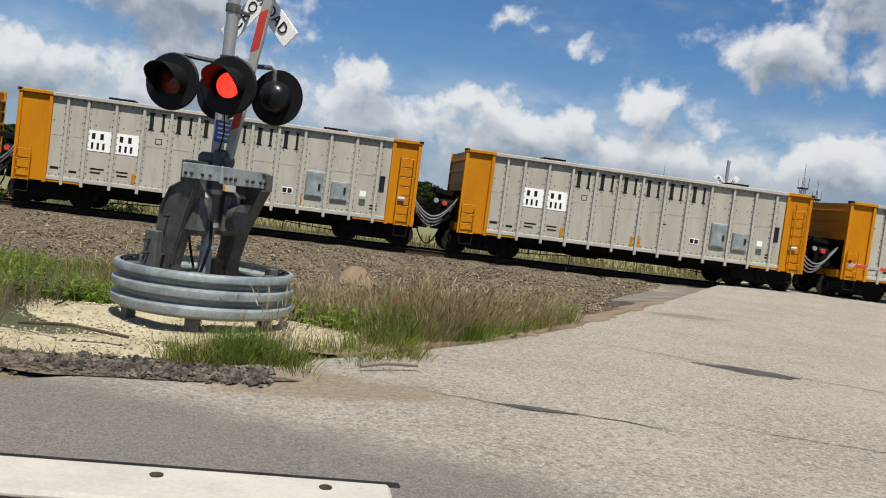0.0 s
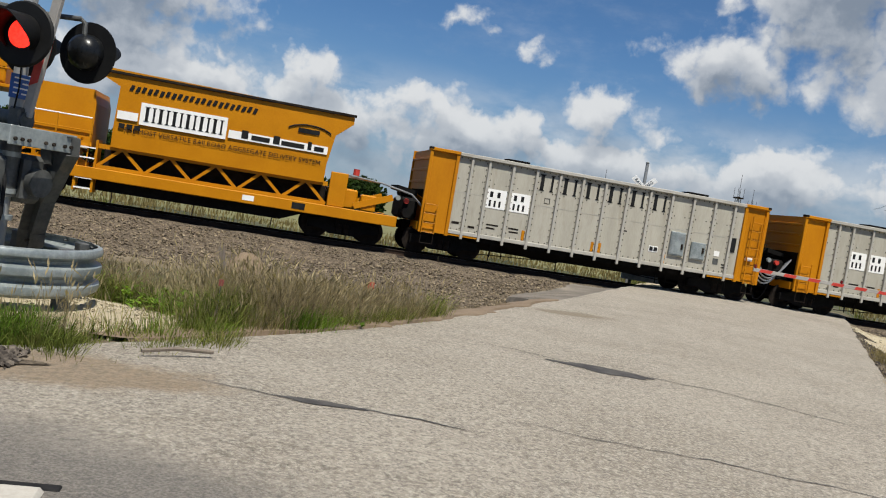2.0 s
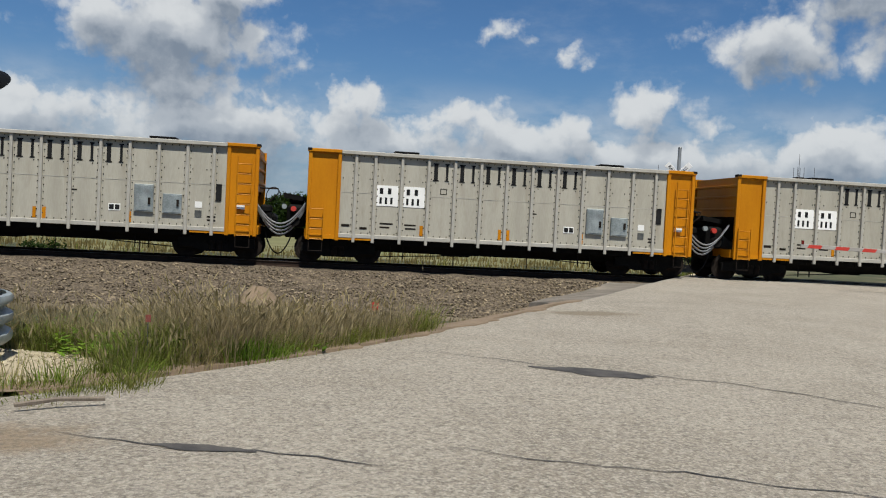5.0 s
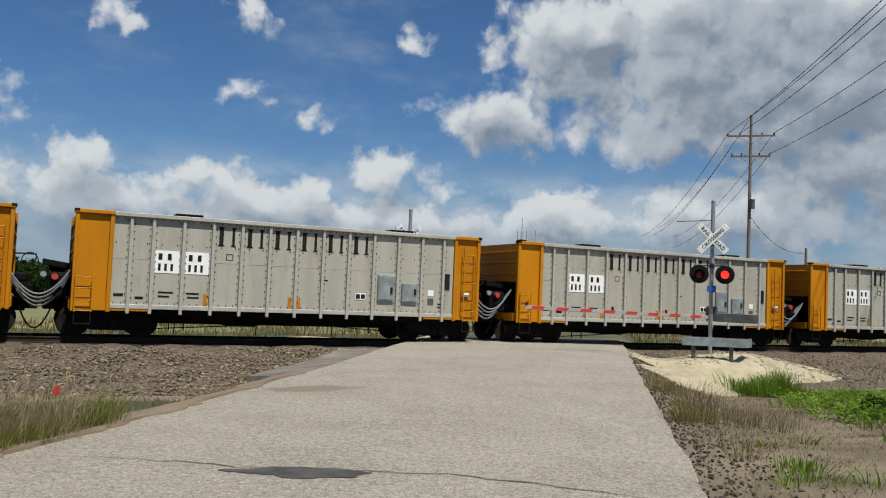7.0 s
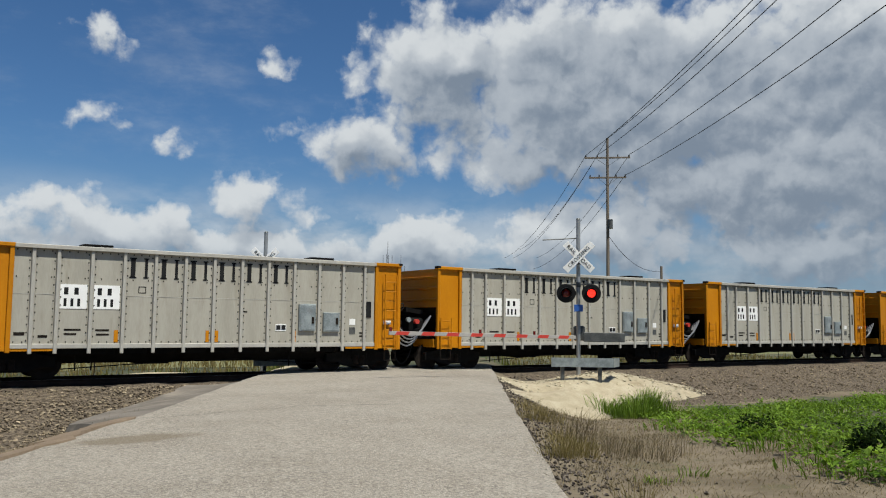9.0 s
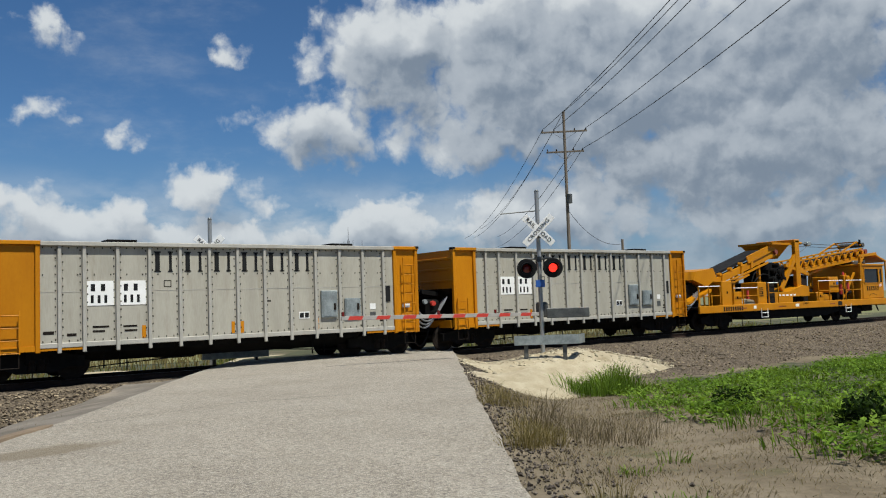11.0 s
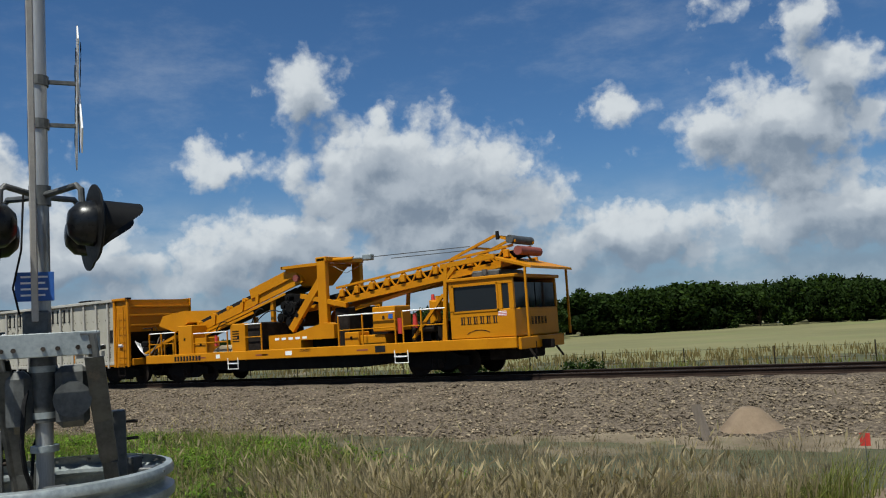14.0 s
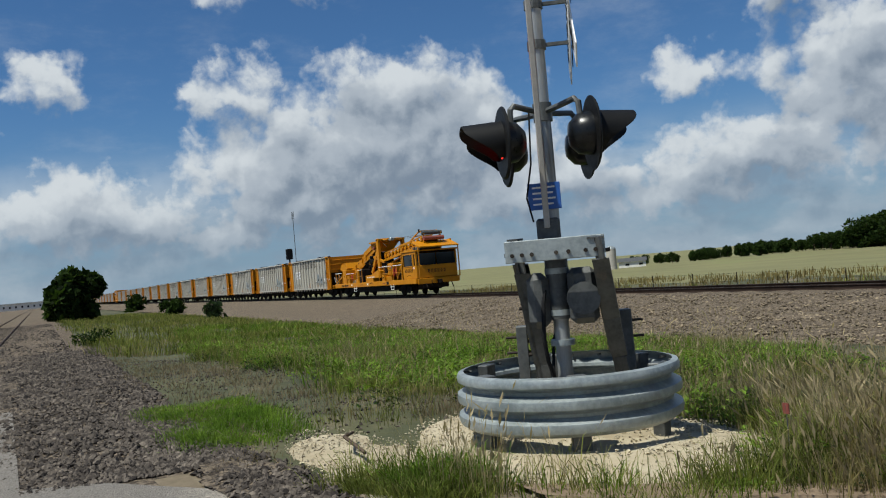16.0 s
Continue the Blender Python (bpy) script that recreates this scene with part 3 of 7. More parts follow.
def strip(left, right, y0, y1, step, z, wob=0.0, seed=0.0, cols=14):
    """A strip of surface between two edges, with ragged sides and a skirt."""
    q = Geo()
    ys = list(np.arange(y0, y1 + 1e-6, step))
    for y in ys:
        a = left(y) + wob * noise.noise((y * 0.9, seed, 0)) + 0.4 * wob * noise.noise((y * 4.1, seed, 5))
        b = right(y) + wob * noise.noise((y * 0.9, seed, 9)) + 0.4 * wob * noise.noise((y * 4.1, seed, 14))
        row = [a + (b - a) * i / cols for i in range(cols + 1)]
        q.v += [(a - 0.06, y, z(a, y) - 0.12)] + [(x, y, z(x, y)) for x in row] + [(b + 0.06, y, z(b, y) - 0.12)]
    k = cols + 3
    q.f = [(j * k + i, j * k + i + 1, (j + 1) * k + i + 1, (j + 1) * k + i) for j in range(len(ys) - 1) for i in range(k - 1)]
    return q


def road_z(x, y):
    mid = (road_left(y) + road_right(y)) / 2
    half = max((road_right(y) - road_left(y)) / 2, 1)
    return 0.012 + 0.05 * smooth(20, 26, y) * (1 - smooth(33, 45, y)) - 0.05 * min(abs(x - mid) / half, 1) ** 2 - 0.32 * smooth(29.8, 33, y) * (1 - smooth(38, 60, y)) - 0.75 * smooth(45, 110, y) + 0.010 * noise.noise((x * 0.5, y * 0.5, 2))


solid("road", strip(lambda y: max(road_left(y), -2.9 + 0.25 * (y - 5)) if y > 5.0 else -9.0, road_right, -30, 150, 0.2, road_z, 0.08, 3.0), M["road"], "pale worn chip-seal road crossing the tracks at an angle", "road", "structure", True)


def blot(name, cx, cy, rx, ry, turn, material, label, lift=0.006, ragged=0.35, category="road patch"):
    q = Geo()
    n = 40
    q.v = [(cx, cy, road_z(cx, cy) + lift)]
    for i in range(n):
        a = 2 * math.pi * i / n
        r = 1 + ragged * noise.noise((math.cos(a) * 1.7 + cx, math.sin(a) * 1.7 + cy, 1)) + 0.5 * ragged * noise.noise((math.cos(a) * 6 + cx, math.sin(a) * 6, cy))
        u, w = rx * r * math.cos(a), ry * r * math.sin(a)
        x, y = cx + u * math.cos(turn) - w * math.sin(turn), cy + u * math.sin(turn) + w * math.cos(turn)
        q.v.append((x, y, road_z(x, y) + lift))
    q.f = [(0, 1 + i, 1 + (i + 1) % n) for i in range(n)]
    return solid(name, q, material, label, category, "structure")


def crack(pts, width, material, name="road_crack", label="dark open crack across the worn road"):
    q = Geo()
    p = [Vector((x, y, 0)) for x, y in pts]
    line = []
    for a, b in zip(p, p[1:]):
        n = max(int((b - a).length / 0.12), 2)
        line += [a.lerp(b, i / n) for i in range(n)]
    line.append(p[-1])
    k = len(line)
    for i, c in enumerate(line):
        t = (line[min(i + 1, k - 1)] - line[max(i - 1, 0)]).normalized()
        s = Vector((-t.y, t.x, 0))
        c = c + s * (0.07 * noise.noise((c.x * 2.2, c.y * 2.2, 4)) + 0.05 * noise.noise((c.x * 7.5, c.y * 7.5, 2)))
        w = width * (0.55 + 0.9 * abs(noise.noise((c.x * 1.9, c.y * 1.9, 8)))) * min(1, 4 * min(i + 0.3, k - i) / k)
        for d in (-w, w):
            x, y = c.x + s.x * d, c.y + s.y * d
            q.v.append((x, y, road_z(x, y) + 0.006))
    q.f = [(2 * i, 2 * i + 1, 2 * i + 3, 2 * i + 2) for i in range(k - 1)]
    return solid(name, q, material, label, "road crack", "structure")


blot("road_patch", 5.42, 9.66, 0.56, 0.20, -0.45, M["tar"], "dark tar patch filling a hole in the road")
crack([(0.9, 7.05), (1.29, 6.9), (1.73, 6.72), (2.42, 6.55), (3.1, 6.3)], 0.014, M["tar"])
blot("road_patch", 1.95, 6.66, 0.30, 0.075, -0.25, M["tar"], "small dark tar patch along a road crack")
crack([(3.4, 11.1), (4.2, 10.6), (4.99, 10.0), (5.9, 9.6), (6.64, 9.3), (7.48, 8.6), (8.3, 7.75)], 0.013, M["tar"])
crack([(6.5, 19.0), (8.6, 18.2), (11.0, 18.6), (14.5, 17.6)], 0.014, M["tar"])
blot("gravel_strip", -1.45, 6.85, 1.25, 0.34, 0.10, M["ballast"], "dark brown gravel strip before the limestone", 0.010, 0.3, "gravel")
crack([(3.2, 6.8), (3.95, 6.49), (5.0, 6.2), (5.95, 5.84), (6.9, 5.5)], 0.010, M["tar"])


def shoulder(side, label):
    q = strip(lambda y: road_left(y) - 0.5 if side < 0 else road_right(y) - 0.15, lambda y: road_left(y) - 0.02 if side < 0 else road_right(y) + 0.7, 8.3, 18.5, 0.2,
              lambda x, y: max(level(x, y), -0.06 - 0.1 * smooth(0, 0.8, (road_left(y) - x) * (1 if side < 0 else 0) + (x - road_right(y)) * (1 if side > 0 else 0))) + 0.045, 0.55, 20.0 + side, 6)
    return solid("sandy_shoulder", q, M["sand"] if side < 0 else M["soil"], label, "shoulder", "structure", True)


shoulder(-1, "tan sandy shoulder along the road edge")

# ballast bed of the main track
PROFILE = [(20.2, -0.92), (21.2, -0.80), (23.0, -0.66), (25.0, -0.47), (26.6, -0.22), (27.2, -0.16), (30.1, -0.16), (31.2, -0.45), (33.0, -0.9)]


def bed_z(y):
    for (a, za), (b, zb) in zip(PROFILE, PROFILE[1:]):
        if a <= y <= b:
            return za + (zb - za) * (y - a) / (b - a)
    return -1.0


solid("asphalt_edge", strip(lambda y: road_left(y) - 0.25 - 1.5 * smooth(17.5, 20.5, y), lambda y: road_left(y) + 0.05, 17.5, 26.4, 0.25, lambda x, y: max(level(x, y), bed_z(y) if y > 20.2 else -9) * 0.35 - 0.03, 0.2, 31.0, 6), M["oldroad"], "grey broken asphalt edge beside the ballast", "shoulder", "structure", True)
q = Geo()
bx = list(np.arange(-40, 46, 0.4))
bx = [-900, -500, -300, -200, -140, -100, -80, -65, -55, -46] + bx + [50, 60, 80, 110, 160, 300, 900]
by = list(np.arange(20.2, 33.01, 0.4))
for x in bx:
    for y in by:
        toe = 0.9 * noise.noise((x * 0.21, 0, 3))
        z = bed_z(min(y + toe * smooth(24, 20, y), 33)) + 0.05 * noise.noise((x * 1.1, y * 1.1, 0)) + 0.04 * noise.noise((x * 3.3, y * 3.3, 6))
        if 26.9 < y < 30.4:
            z = min(z, -0.12)
        q.v.append((x, y, z))
k = len(by)
q.f = [(i * k + j, (i + 1) * k + j, (i + 1) * k + j + 1, i * k + j + 1) for i in range(len(bx) - 1) for j in range(k - 1)]
solid("ballast_bed", q, M["ballast"], "brown crushed-stone ballast bed under the main track", "ballast", "structure", True)
q = Geo()
for x in [-900, -300, -150] + list(np.arange(-80, -2.4, 0.7)) + [9.5, 14, 30, 300]:
    for y in np.arange(-0.2, 6.7, 0.45):
        z = -0.05 + 0.04 * noise.noise((x * 0.9, y * 0.9, 11)) - 0.35 * smooth(5.1, 6.6, y) * smooth(-2.4, -9, x)
        if -2.6 < x < 9.6:
            z = -0.2
        q.v.append((x, y, z))
k = len(np.arange(-0.2, 6.7, 0.45))
q.f = [(i * k + j, (i + 1) * k + j, (i + 1) * k + j + 1, i * k + j + 1) for i in range(len(q.v) // k - 1) for j in range(k - 1)]
solid("ballast_bed", q, M["ballast"], "grey crushed-stone ballast bed under the second track", "ballast", "structure", True)


def rail_profile():
    return [(-0.07, -0.17), (0.07, -0.17), (0.07, -0.155), (0.012, -0.13), (0.012, -0.045), (0.036, -0.03), (0.036, -0.004), (-0.036, -0.004), (-0.036, -0.03), (-0.012, -0.045), (-0.012, -0.13), (-0.07, -0.155)]


def track(yc, x0, x1, z, tie0, tie1, label, top="railtop"):
    t = thing("railway_track", label, "railway track", kind="structure")
    for side in (-0.7525, 0.7525):
        r = part("rail", Geo().prism([(yc + side + a, z + b) for a, b in rail_profile()], "x", x0, x1), M["rail"], t)
        part("rail_head", Geo().box(x0, x1, yc + side - 0.034, yc + side + 0.034, z - 0.005, z), M[top], r, "steel running surface of the rail")
    me = Geo().box(-0.115, 0.115, -1.3, 1.3, -0.15, 0, 0.012).mesh("tie", M["tie"])
    x = tie0
    while x < tie1:
        part("tie", me, None, t, at=pose(x, yc, z - 0.165, 0, 0, random.uniform(-0.7, 0.7)))
        x += 0.55
    return t


track(YC, -900, 900, 0.0, -70, 60, "main track of brown steel rails on dark wooden ties")
track(3.2, -900, 900, 0.02, -60, -3.0, "second track of rusty steel rails on dark ties", "rail")
for i in range(4):
    px = 0.56 - 2.44 * i
    p = thing("crossing_panel", "pale concrete crossing panel beside the rail with bolt recesses", "crossing panel", group="crossing panels", kind="structure")
    part("slab", Geo().box(px - 2.42, px, 4.03, 4.5, -0.1, 0.035, 0.02), M["concrete"], p)
    part("slab", Geo().box(px - 2.42, px, 2.6, 3.8, -0.1, 0.035, 0.02), M["concrete"], p)
    for bx_ in (0.35, 1.2, 2.05):
        part("bolt", Geo().cyl((px - bx_, 4.36, 0.03), (px - bx_, 4.36, 0.042), 0.035, 10), M["tie"], p)
solid("rubber_strip", Geo().box(-9.2, 0.62, 4.5, 4.57, -0.1, 0.022, 0.008), M["rubber"], "black rubber strip along the concrete crossing panel", "rubber strip", "structure")


def rocks(count, spot, size, name, material, label, category):
    """Many small broken stones on the ground, as one object."""
    base = [(0.9, 0, 0), (-0.3, 0.85, 0.1), (-0.5, -0.8, 0.05), (0.2, 0.1, 0.75), (0.05, 0.0, -0.6), (0.5, -0.6, 0.35), (-0.6, 0.25, 0.45)]
    tri = [(0, 1, 3), (1, 6, 3), (6, 2, 3), (2, 5, 3), (5, 0, 3), (1, 0, 4), (6, 1, 4), (2, 6, 4), (5, 2, 4), (0, 5, 4)]
    rng = np.random.default_rng(count)
    vs, fs = [], []
    base = np.array(base)
    for i in range(count):
        x, y, z = spot(rng)
        s = size * (0.5 + rng.random() ** 2 * 1.3)
        a = rng.random() * 6.28
        b = base * (s * (0.7 + 0.6 * rng.random(3)))
        c, d = math.cos(a), math.sin(a)
        w = np.stack([b[:, 0] * c - b[:, 1] * d + x, b[:, 0] * d + b[:, 1] * c + y, b[:, 2] + z], 1)
        o = len(vs)
        vs += w.tolist()
        fs += [(o + p, o + q_, o + r) for p, q_, r in tri]
    q = Geo()
    q.v, q.f = vs, fs
    return solid(name, q, material, label, category, "stuff")


def on_bed(rng):
    y = 20.2 + 6.7 * rng.random()
    x = road_left(y) - 0.3 - (38 + road_left(y)) * rng.random() ** 1.5
    return x, y, bed_z(y) + 0.01


def on_bed_right(rng):
    y = 21.0 + 5.6 * rng.random()
    x = rng.uniform(road_right(y) + 0.4, 50)
    return x, y, bed_z(y) + 0.01


rocks(24000, on_bed, 0.036, "ballast_stones", M["stone"], "loose brown ballast stones on the track bed", "stones")
rocks(5000, on_bed_right, 0.036, "ballast_stones", M["stone"], "loose brown ballast stones beside the crossing", "stones")


def on_verge(rng):
    x = rng.uniform(-7.5, -0.2)
    y = 6.35 + 0.42 * (rng.random() + rng.random()) + 0.22 * smooth(-4.0, -0.5, x) - 0.3 * smooth(-3.0, -6.0, x)
    return x, y, max(level(x, y), road_z(x, y) if x > -2 else -0.2) + 0.01


rocks(5200, on_verge, 0.027, "verge_stones", M["darkstone"], "dark grey broken stones along the asphalt edge", "stones")
rocks(22000, lambda r: ((lambda x, y: (x, y, max(level(x, y), -0.06) + 0.005))(-2.6 - 22 * r.random() ** 1.5, r.uniform(4.6, 7.0))), 0.030, "track_stones", M["darkstone"], "grey ballast stones beside the second track", "stones")


rocks(15000, lambda r: ((lambda x, y: (x, y, -0.05))(-9.6 - 60 * r.random() ** 1.7, r.uniform(0.2, 6.3))), 0.042, "track_stones", M["darkstone"], "grey-brown ballast stones between the rails of the second track", "stones")


def mound(name, cx, cy, rx, ry, h, base, material, label, chips=0, seed=0.0):
    q = Geo()
    n, rings = 44, 9
    q.v = [(cx, cy, base + h)]
    for k in range(1, rings + 1):
        for i in range(n):
            a = 2 * math.pi * i / n
            r = k / rings * (1 + 0.22 * noise.noise((math.cos(a) * 1.5, math.sin(a) * 1.5, seed)))
            x, y = cx + rx * r * math.cos(a), cy + ry * r * math.sin(a)
            lie = max(level(x, y), bed_z(y) if y > 20.2 else -9)
            z = max(base, lie) * (1 - k / rings) + lie * (k / rings) + h * (1 - smooth(0.15, 1.0, k / rings)) + 0.03 * noise.noise((x * 3, y * 3, seed)) * (1 - k / rings) - 0.06 * (k == rings)
            q.v.append((x, y, z))
    q.f = [(0, 1 + i, 1 + (i + 1) % n) for i in range(n)]
    for k in range(rings - 1):
        q.f += [(1 + k * n + i, 1 + (k + 1) * n + i, 1 + (k + 1) * n + (i + 1) % n, 1 + k * n + (i + 1) % n) for i in range(n)]
    return solid(name, q, material, label, "gravel mound", "structure", True)


NEAR = Vector((-1.135, 9.51, 0.03))
FAR = Vector((23.25, 23.97, 0.0))
mound("gravel_mound", NEAR.x + 0.12, NEAR.y + 0.1, 2.0, 1.6, 0.10, -0.10, M["limestone"], "pale yellow crushed limestone mound under the signal", seed=1.0)
mound("gravel_mound", -2.1, 7.85, 1.3, 0.5, 0.03, -0.08, M["limestone"], "pale yellow limestone spread beside the signal", seed=8.0)
mound("gravel_mound", FAR.x + 0.8, FAR.y - 0.2, 4.6, 2.2, 0.25, -0.18, M["limestone"], "pale crushed limestone mound beside the crossing", seed=2.0)
mound("gravel_mound", 19.5, 20.5, 2.0, 1.6, 0.06, -0.12, M["limestone"], "thin spread of pale crushed limestone beside the road", seed=6.0)
mound("gravel_mound", 12.5, 33.5, 6.5, 1.2, 0.25, -0.45, M["limestone"], "pale limestone spread on the far side of the track", seed=4.0)
mound("sand_pile", 1.2, 22.1, 0.68, 0.5, 0.42, -0.76, M["sand"], "small tan pile of sand at the foot of the ballast", seed=3.0)


def chips_at(c, rx, ry, base, h):
    def spot(rng):
        a, r = rng.random() * 6.28, math.sqrt(rng.random()) * 1.02
        x, y = c[0] + rx * r * math.cos(a), c[1] + ry * r * math.sin(a)
        lie = max(level(x, y), bed_z(y) if y > 20.2 else -9)
        k = min(r, 1)
        return x, y, max(base, lie) * (1 - k) + lie * k + h * (1 - smooth(0.15, 1.0, r)) + 0.005
    return spot


rocks(1000, chips_at((-2.1, 7.85), 1.3, 0.5, -0.08, 0.03), 0.012, "limestone_chips", M["limechip"], "pale limestone chips beside the mound", "stones")
rocks(3200, chips_at((NEAR.x + 0.12, NEAR.y + 0.1), 2.0, 1.6, -0.10, 0.10), 0.013, "limestone_chips", M["limechip"], "pale limestone chips on the mound", "stones")
rocks(1400, chips_at((FAR.x + 0.8, FAR.y - 0.2), 4.4, 2.1, -0.18, 0.25), 0.045, "limestone_chips", M["limechip"], "pale limestone chips by the crossing", "stones")

# ---- plants ----


def blades(name, spots, height, width, material, label, lean=0.35, seed=1, heads=False, category="grass"):
    """Grass as arched blades that lean out of their tuft: spots are rows of x, y, z and the way out of the tuft."""
    rng = np.random.default_rng(seed)
    n = len(spots)
    p = np.asarray(spots)[:, :3]
    out = np.asarray(spots)[:, 3:5]
    tall = np.array([1.0 + 0.75 * noise.noise((a[0] * 1.3, a[1] * 1.3, seed * 0.7)) for a in p])
    h = height * (0.35 + 0.85 * rng.random(n)) * tall
    a = rng.random(n) * 6.283
    l = lean * (0.15 + 1.2 * rng.random(n) ** 1.5) * h
    side = np.stack([np.cos(a), np.sin(a), 0 * a], 1) * (width * (0.6 + 0.7 * rng.random(n)))[:, None]
    way = out + rng.normal(size=(n, 2)) * 0.6
    way /= np.linalg.norm(way, axis=1)[:, None] + 1e-6
    bend = np.concatenate([way * l[:, None], np.zeros((n, 1))], 1)
    up = np.zeros((n, 3))
    up[:, 2] = h
    low = p + bend * 0.16 + up * 0.45
    mid = p + bend * 0.5 + up * 0.82
    tip = p + bend + up * (1.0 - 0.35 * np.minimum(l / h, 1.0) * rng.random(n))[:, None]
    v = np.stack([p - side, p + side, low + side * 0.9, low - side * 0.9, mid + side * 0.6, mid - side * 0.6, tip], 1).reshape(-1, 3)
    o = np.arange(n)[:, None] * 7
    q = Geo()
    q.v = v.tolist()
    q.f = (o + np.array([0, 1, 2, 3])).tolist() + (o + np.array([3, 2, 4, 5])).tolist() + (o + np.array([5, 4, 6])).tolist()
    if heads:
        m = rng.random(n) < 0.35
        t, k = tip[m], m.sum()
        w = 0.007 + 0.005 * rng.random(k)
        s = np.stack([np.cos(a[m]), np.sin(a[m]), 0 * w], 1) * w[:, None]
        e = bend[m] * 0.35
        e[:, 2] += 0.07 + 0.06 * rng.random(k)
        hv = np.stack([t, t + e * 0.5 + s, t + e, t + e * 0.5 - s], 1).reshape(-1, 3)
        base = len(q.v)
        q.v += hv.tolist()
        q.f += (base + np.arange(k)[:, None] * 4 + np.array([0, 1, 2, 3])).tolist()
    return solid(name, q, material, label, category, "stuff")


def sown(count, x0, x1, y0, y1, keep, seed, clump=0.5, per=14, spread=0.12):
    """Places for blades, in tufts, where keep(x, y) is above a chance."""
    rng = np.random.default_rng(seed)
    out = []
    while len(out) < count:
        x, y = rng.uniform(x0, x1), rng.uniform(y0, y1)
        k = keep(x, y)
        if k < 0.05 or k + clump * noise.noise((x * 0.8, y * 0.8, seed)) < rng.random():
            continue
        for _ in range(per):
            u, w = x + rng.normal() * spread, y + rng.normal() * spread
            out.append((u, w, level(u, w) - 0.01, (u - x) / spread, (w - y) / spread))
    return out


def clear_of_mound(x, y):
    return smooth(0.85, 1.1, math.hypot((x - NEAR.x - 0.12) / 2.0, (y - NEAR.y - 0.1) / 1.6)) * smooth(0.85, 1.1, math.hypot((x + 2.2) / 1.35, (y - 7.95) / 0.62))


def left_field(x, y):
    off = road_left(y) - x
    end = 12.4 + 6.3 * smooth(1.0, -9.0, x)
    return smooth(0.35, 1.2, off) * clear_of_mound(x, y) * (1 - smooth(end, end + 1.8, y)) * smooth(7.0, 8.0, y + 0.12 * min(x + 4, 0)) * 1.1


def road_verge(x, y):
    off = road_left(y) - x
    return smooth(0.15, 0.5, off) * (1 - smooth(2.6, 4.4, off)) * clear_of_mound(x, y) * (1 - smooth(11.4, 13.6, y))


def patchy(x, y, scale, seed, lo=-0.1, hi=0.35):
    return smooth(lo, hi, noise.noise((x * scale, y * scale, seed)) + 0.4 * noise.noise((x * scale * 3, y * scale * 3, seed)))


def bare(x, y):
    """Trodden, stony ground left of the mound and before it."""
    return smooth(0.0, 1.0, (math.hypot((x + 9.0) / 6.5, (y - 7.7) / 2.0) - 0.55) / 0.7) * smooth(7.4, 8.4, y + 0.5 * smooth(-1.5, 0, x))


blades("verge_grass", sown(30000, -1.0, 8, 7.0, 15, lambda x, y: road_verge(x, y) * (0.35 + patchy(x, y, 0.9, 21)), 3, 0.5, 26, 0.11), 0.30, 0.0030, M["grass"], "tall green verge grass along the road", 0.9, seed=3)
blades("verge_grass", sown(15000, -1.0, 8, 7.9, 16, lambda x, y: road_verge(x, y) * (0.25 + patchy(x, y, 0.7, 22)), 4, 0.4), 0.46, 0.0022, M["straw"], "pale seeding grass among the green verge", 0.5, seed=4, heads=True)
blades("field_grass", sown(90000, -26, 5, 7.6, 19.5, lambda x, y: left_field(x, y) * bare(x, y) * (0.3 + patchy(x, y, 0.5, 23)), 5, 0.4, 26, 0.17), 0.25, 0.0032, M["grass"], "rough green grass between the two tracks", 1.0, seed=5)
blades("field_grass", sown(40000, -45, 5, 8.8, 19.0, lambda x, y: left_field(x, y) * bare(x, y) * patchy(x, y, 0.33, 24, -0.15, 0.2), 6, 0.4, 26, 0.24), 0.26, 0.007, M["lush"], "lush bright green grass between the two tracks", 1.0, seed=6)
blades("seeding_grass", sown(3200, -14, 5.5, 8.4, 19.5, lambda x, y: left_field(x, y) * bare(x, y) * patchy(x, y, 0.4, 25), 7, 0.3, 9, 0.25), 0.55, 0.0022, M["straw"], "pale dry seeding grass above the green", 0.5, seed=7, heads=True)
blades("seeding_grass", sown(1500, -3.0, 5.5, 9.5, 14.5, lambda x, y: left_field(x, y) * 0.8, 27, 0.3, 7, 0.2), 0.60, 0.0022, M["straw"], "tall pale seed heads nodding over the verge", 0.5, seed=27, heads=True)
blades("dead_weeds", sown(9000, -26, -1.5, 6.9, 11.0, lambda x, y: (1 - 0.8 * bare(x, y)) * clear_of_mound(x, y) * 0.9, 28, 0.5, 14, 0.15), 0.11, 0.004, M["dead"], "grey dead weeds on the stony ground", 1.0, seed=28)
blades("dry_grass", sown(14000, -26, 11, 15.0, 20.9, lambda x, y: smooth(0.4, 1.2, road_left(y) - x) * smooth(15.5, 18, y) * 0.9, 8, 0.6), 0.16, 0.004, M["dead"], "dry brown weeds at the foot of the ballast", 0.8, seed=8)


blades("field_grass", sown(42000, -110, -20, 7.2, 20, lambda x, y: 0.25 + 0.75 * patchy(x, y, 0.15, 33), 34, 0.4, 20, 0.4), 0.30, 0.012, M["grass"], "green grass strip far along between the tracks", 0.8, seed=34)
blades("verge_grass", sown(3500, -0.6, 3.0, 7.5, 10.5, lambda x, y: patchy(x, y, 1.2, 36) * smooth(0.1, 0.4, road_left(y) - x) * clear_of_mound(x, y), 35, 0.3, 30, 0.1), 0.22, 0.004, M["lush"], "fresh green grass beside the limestone mound", 0.9, seed=35)


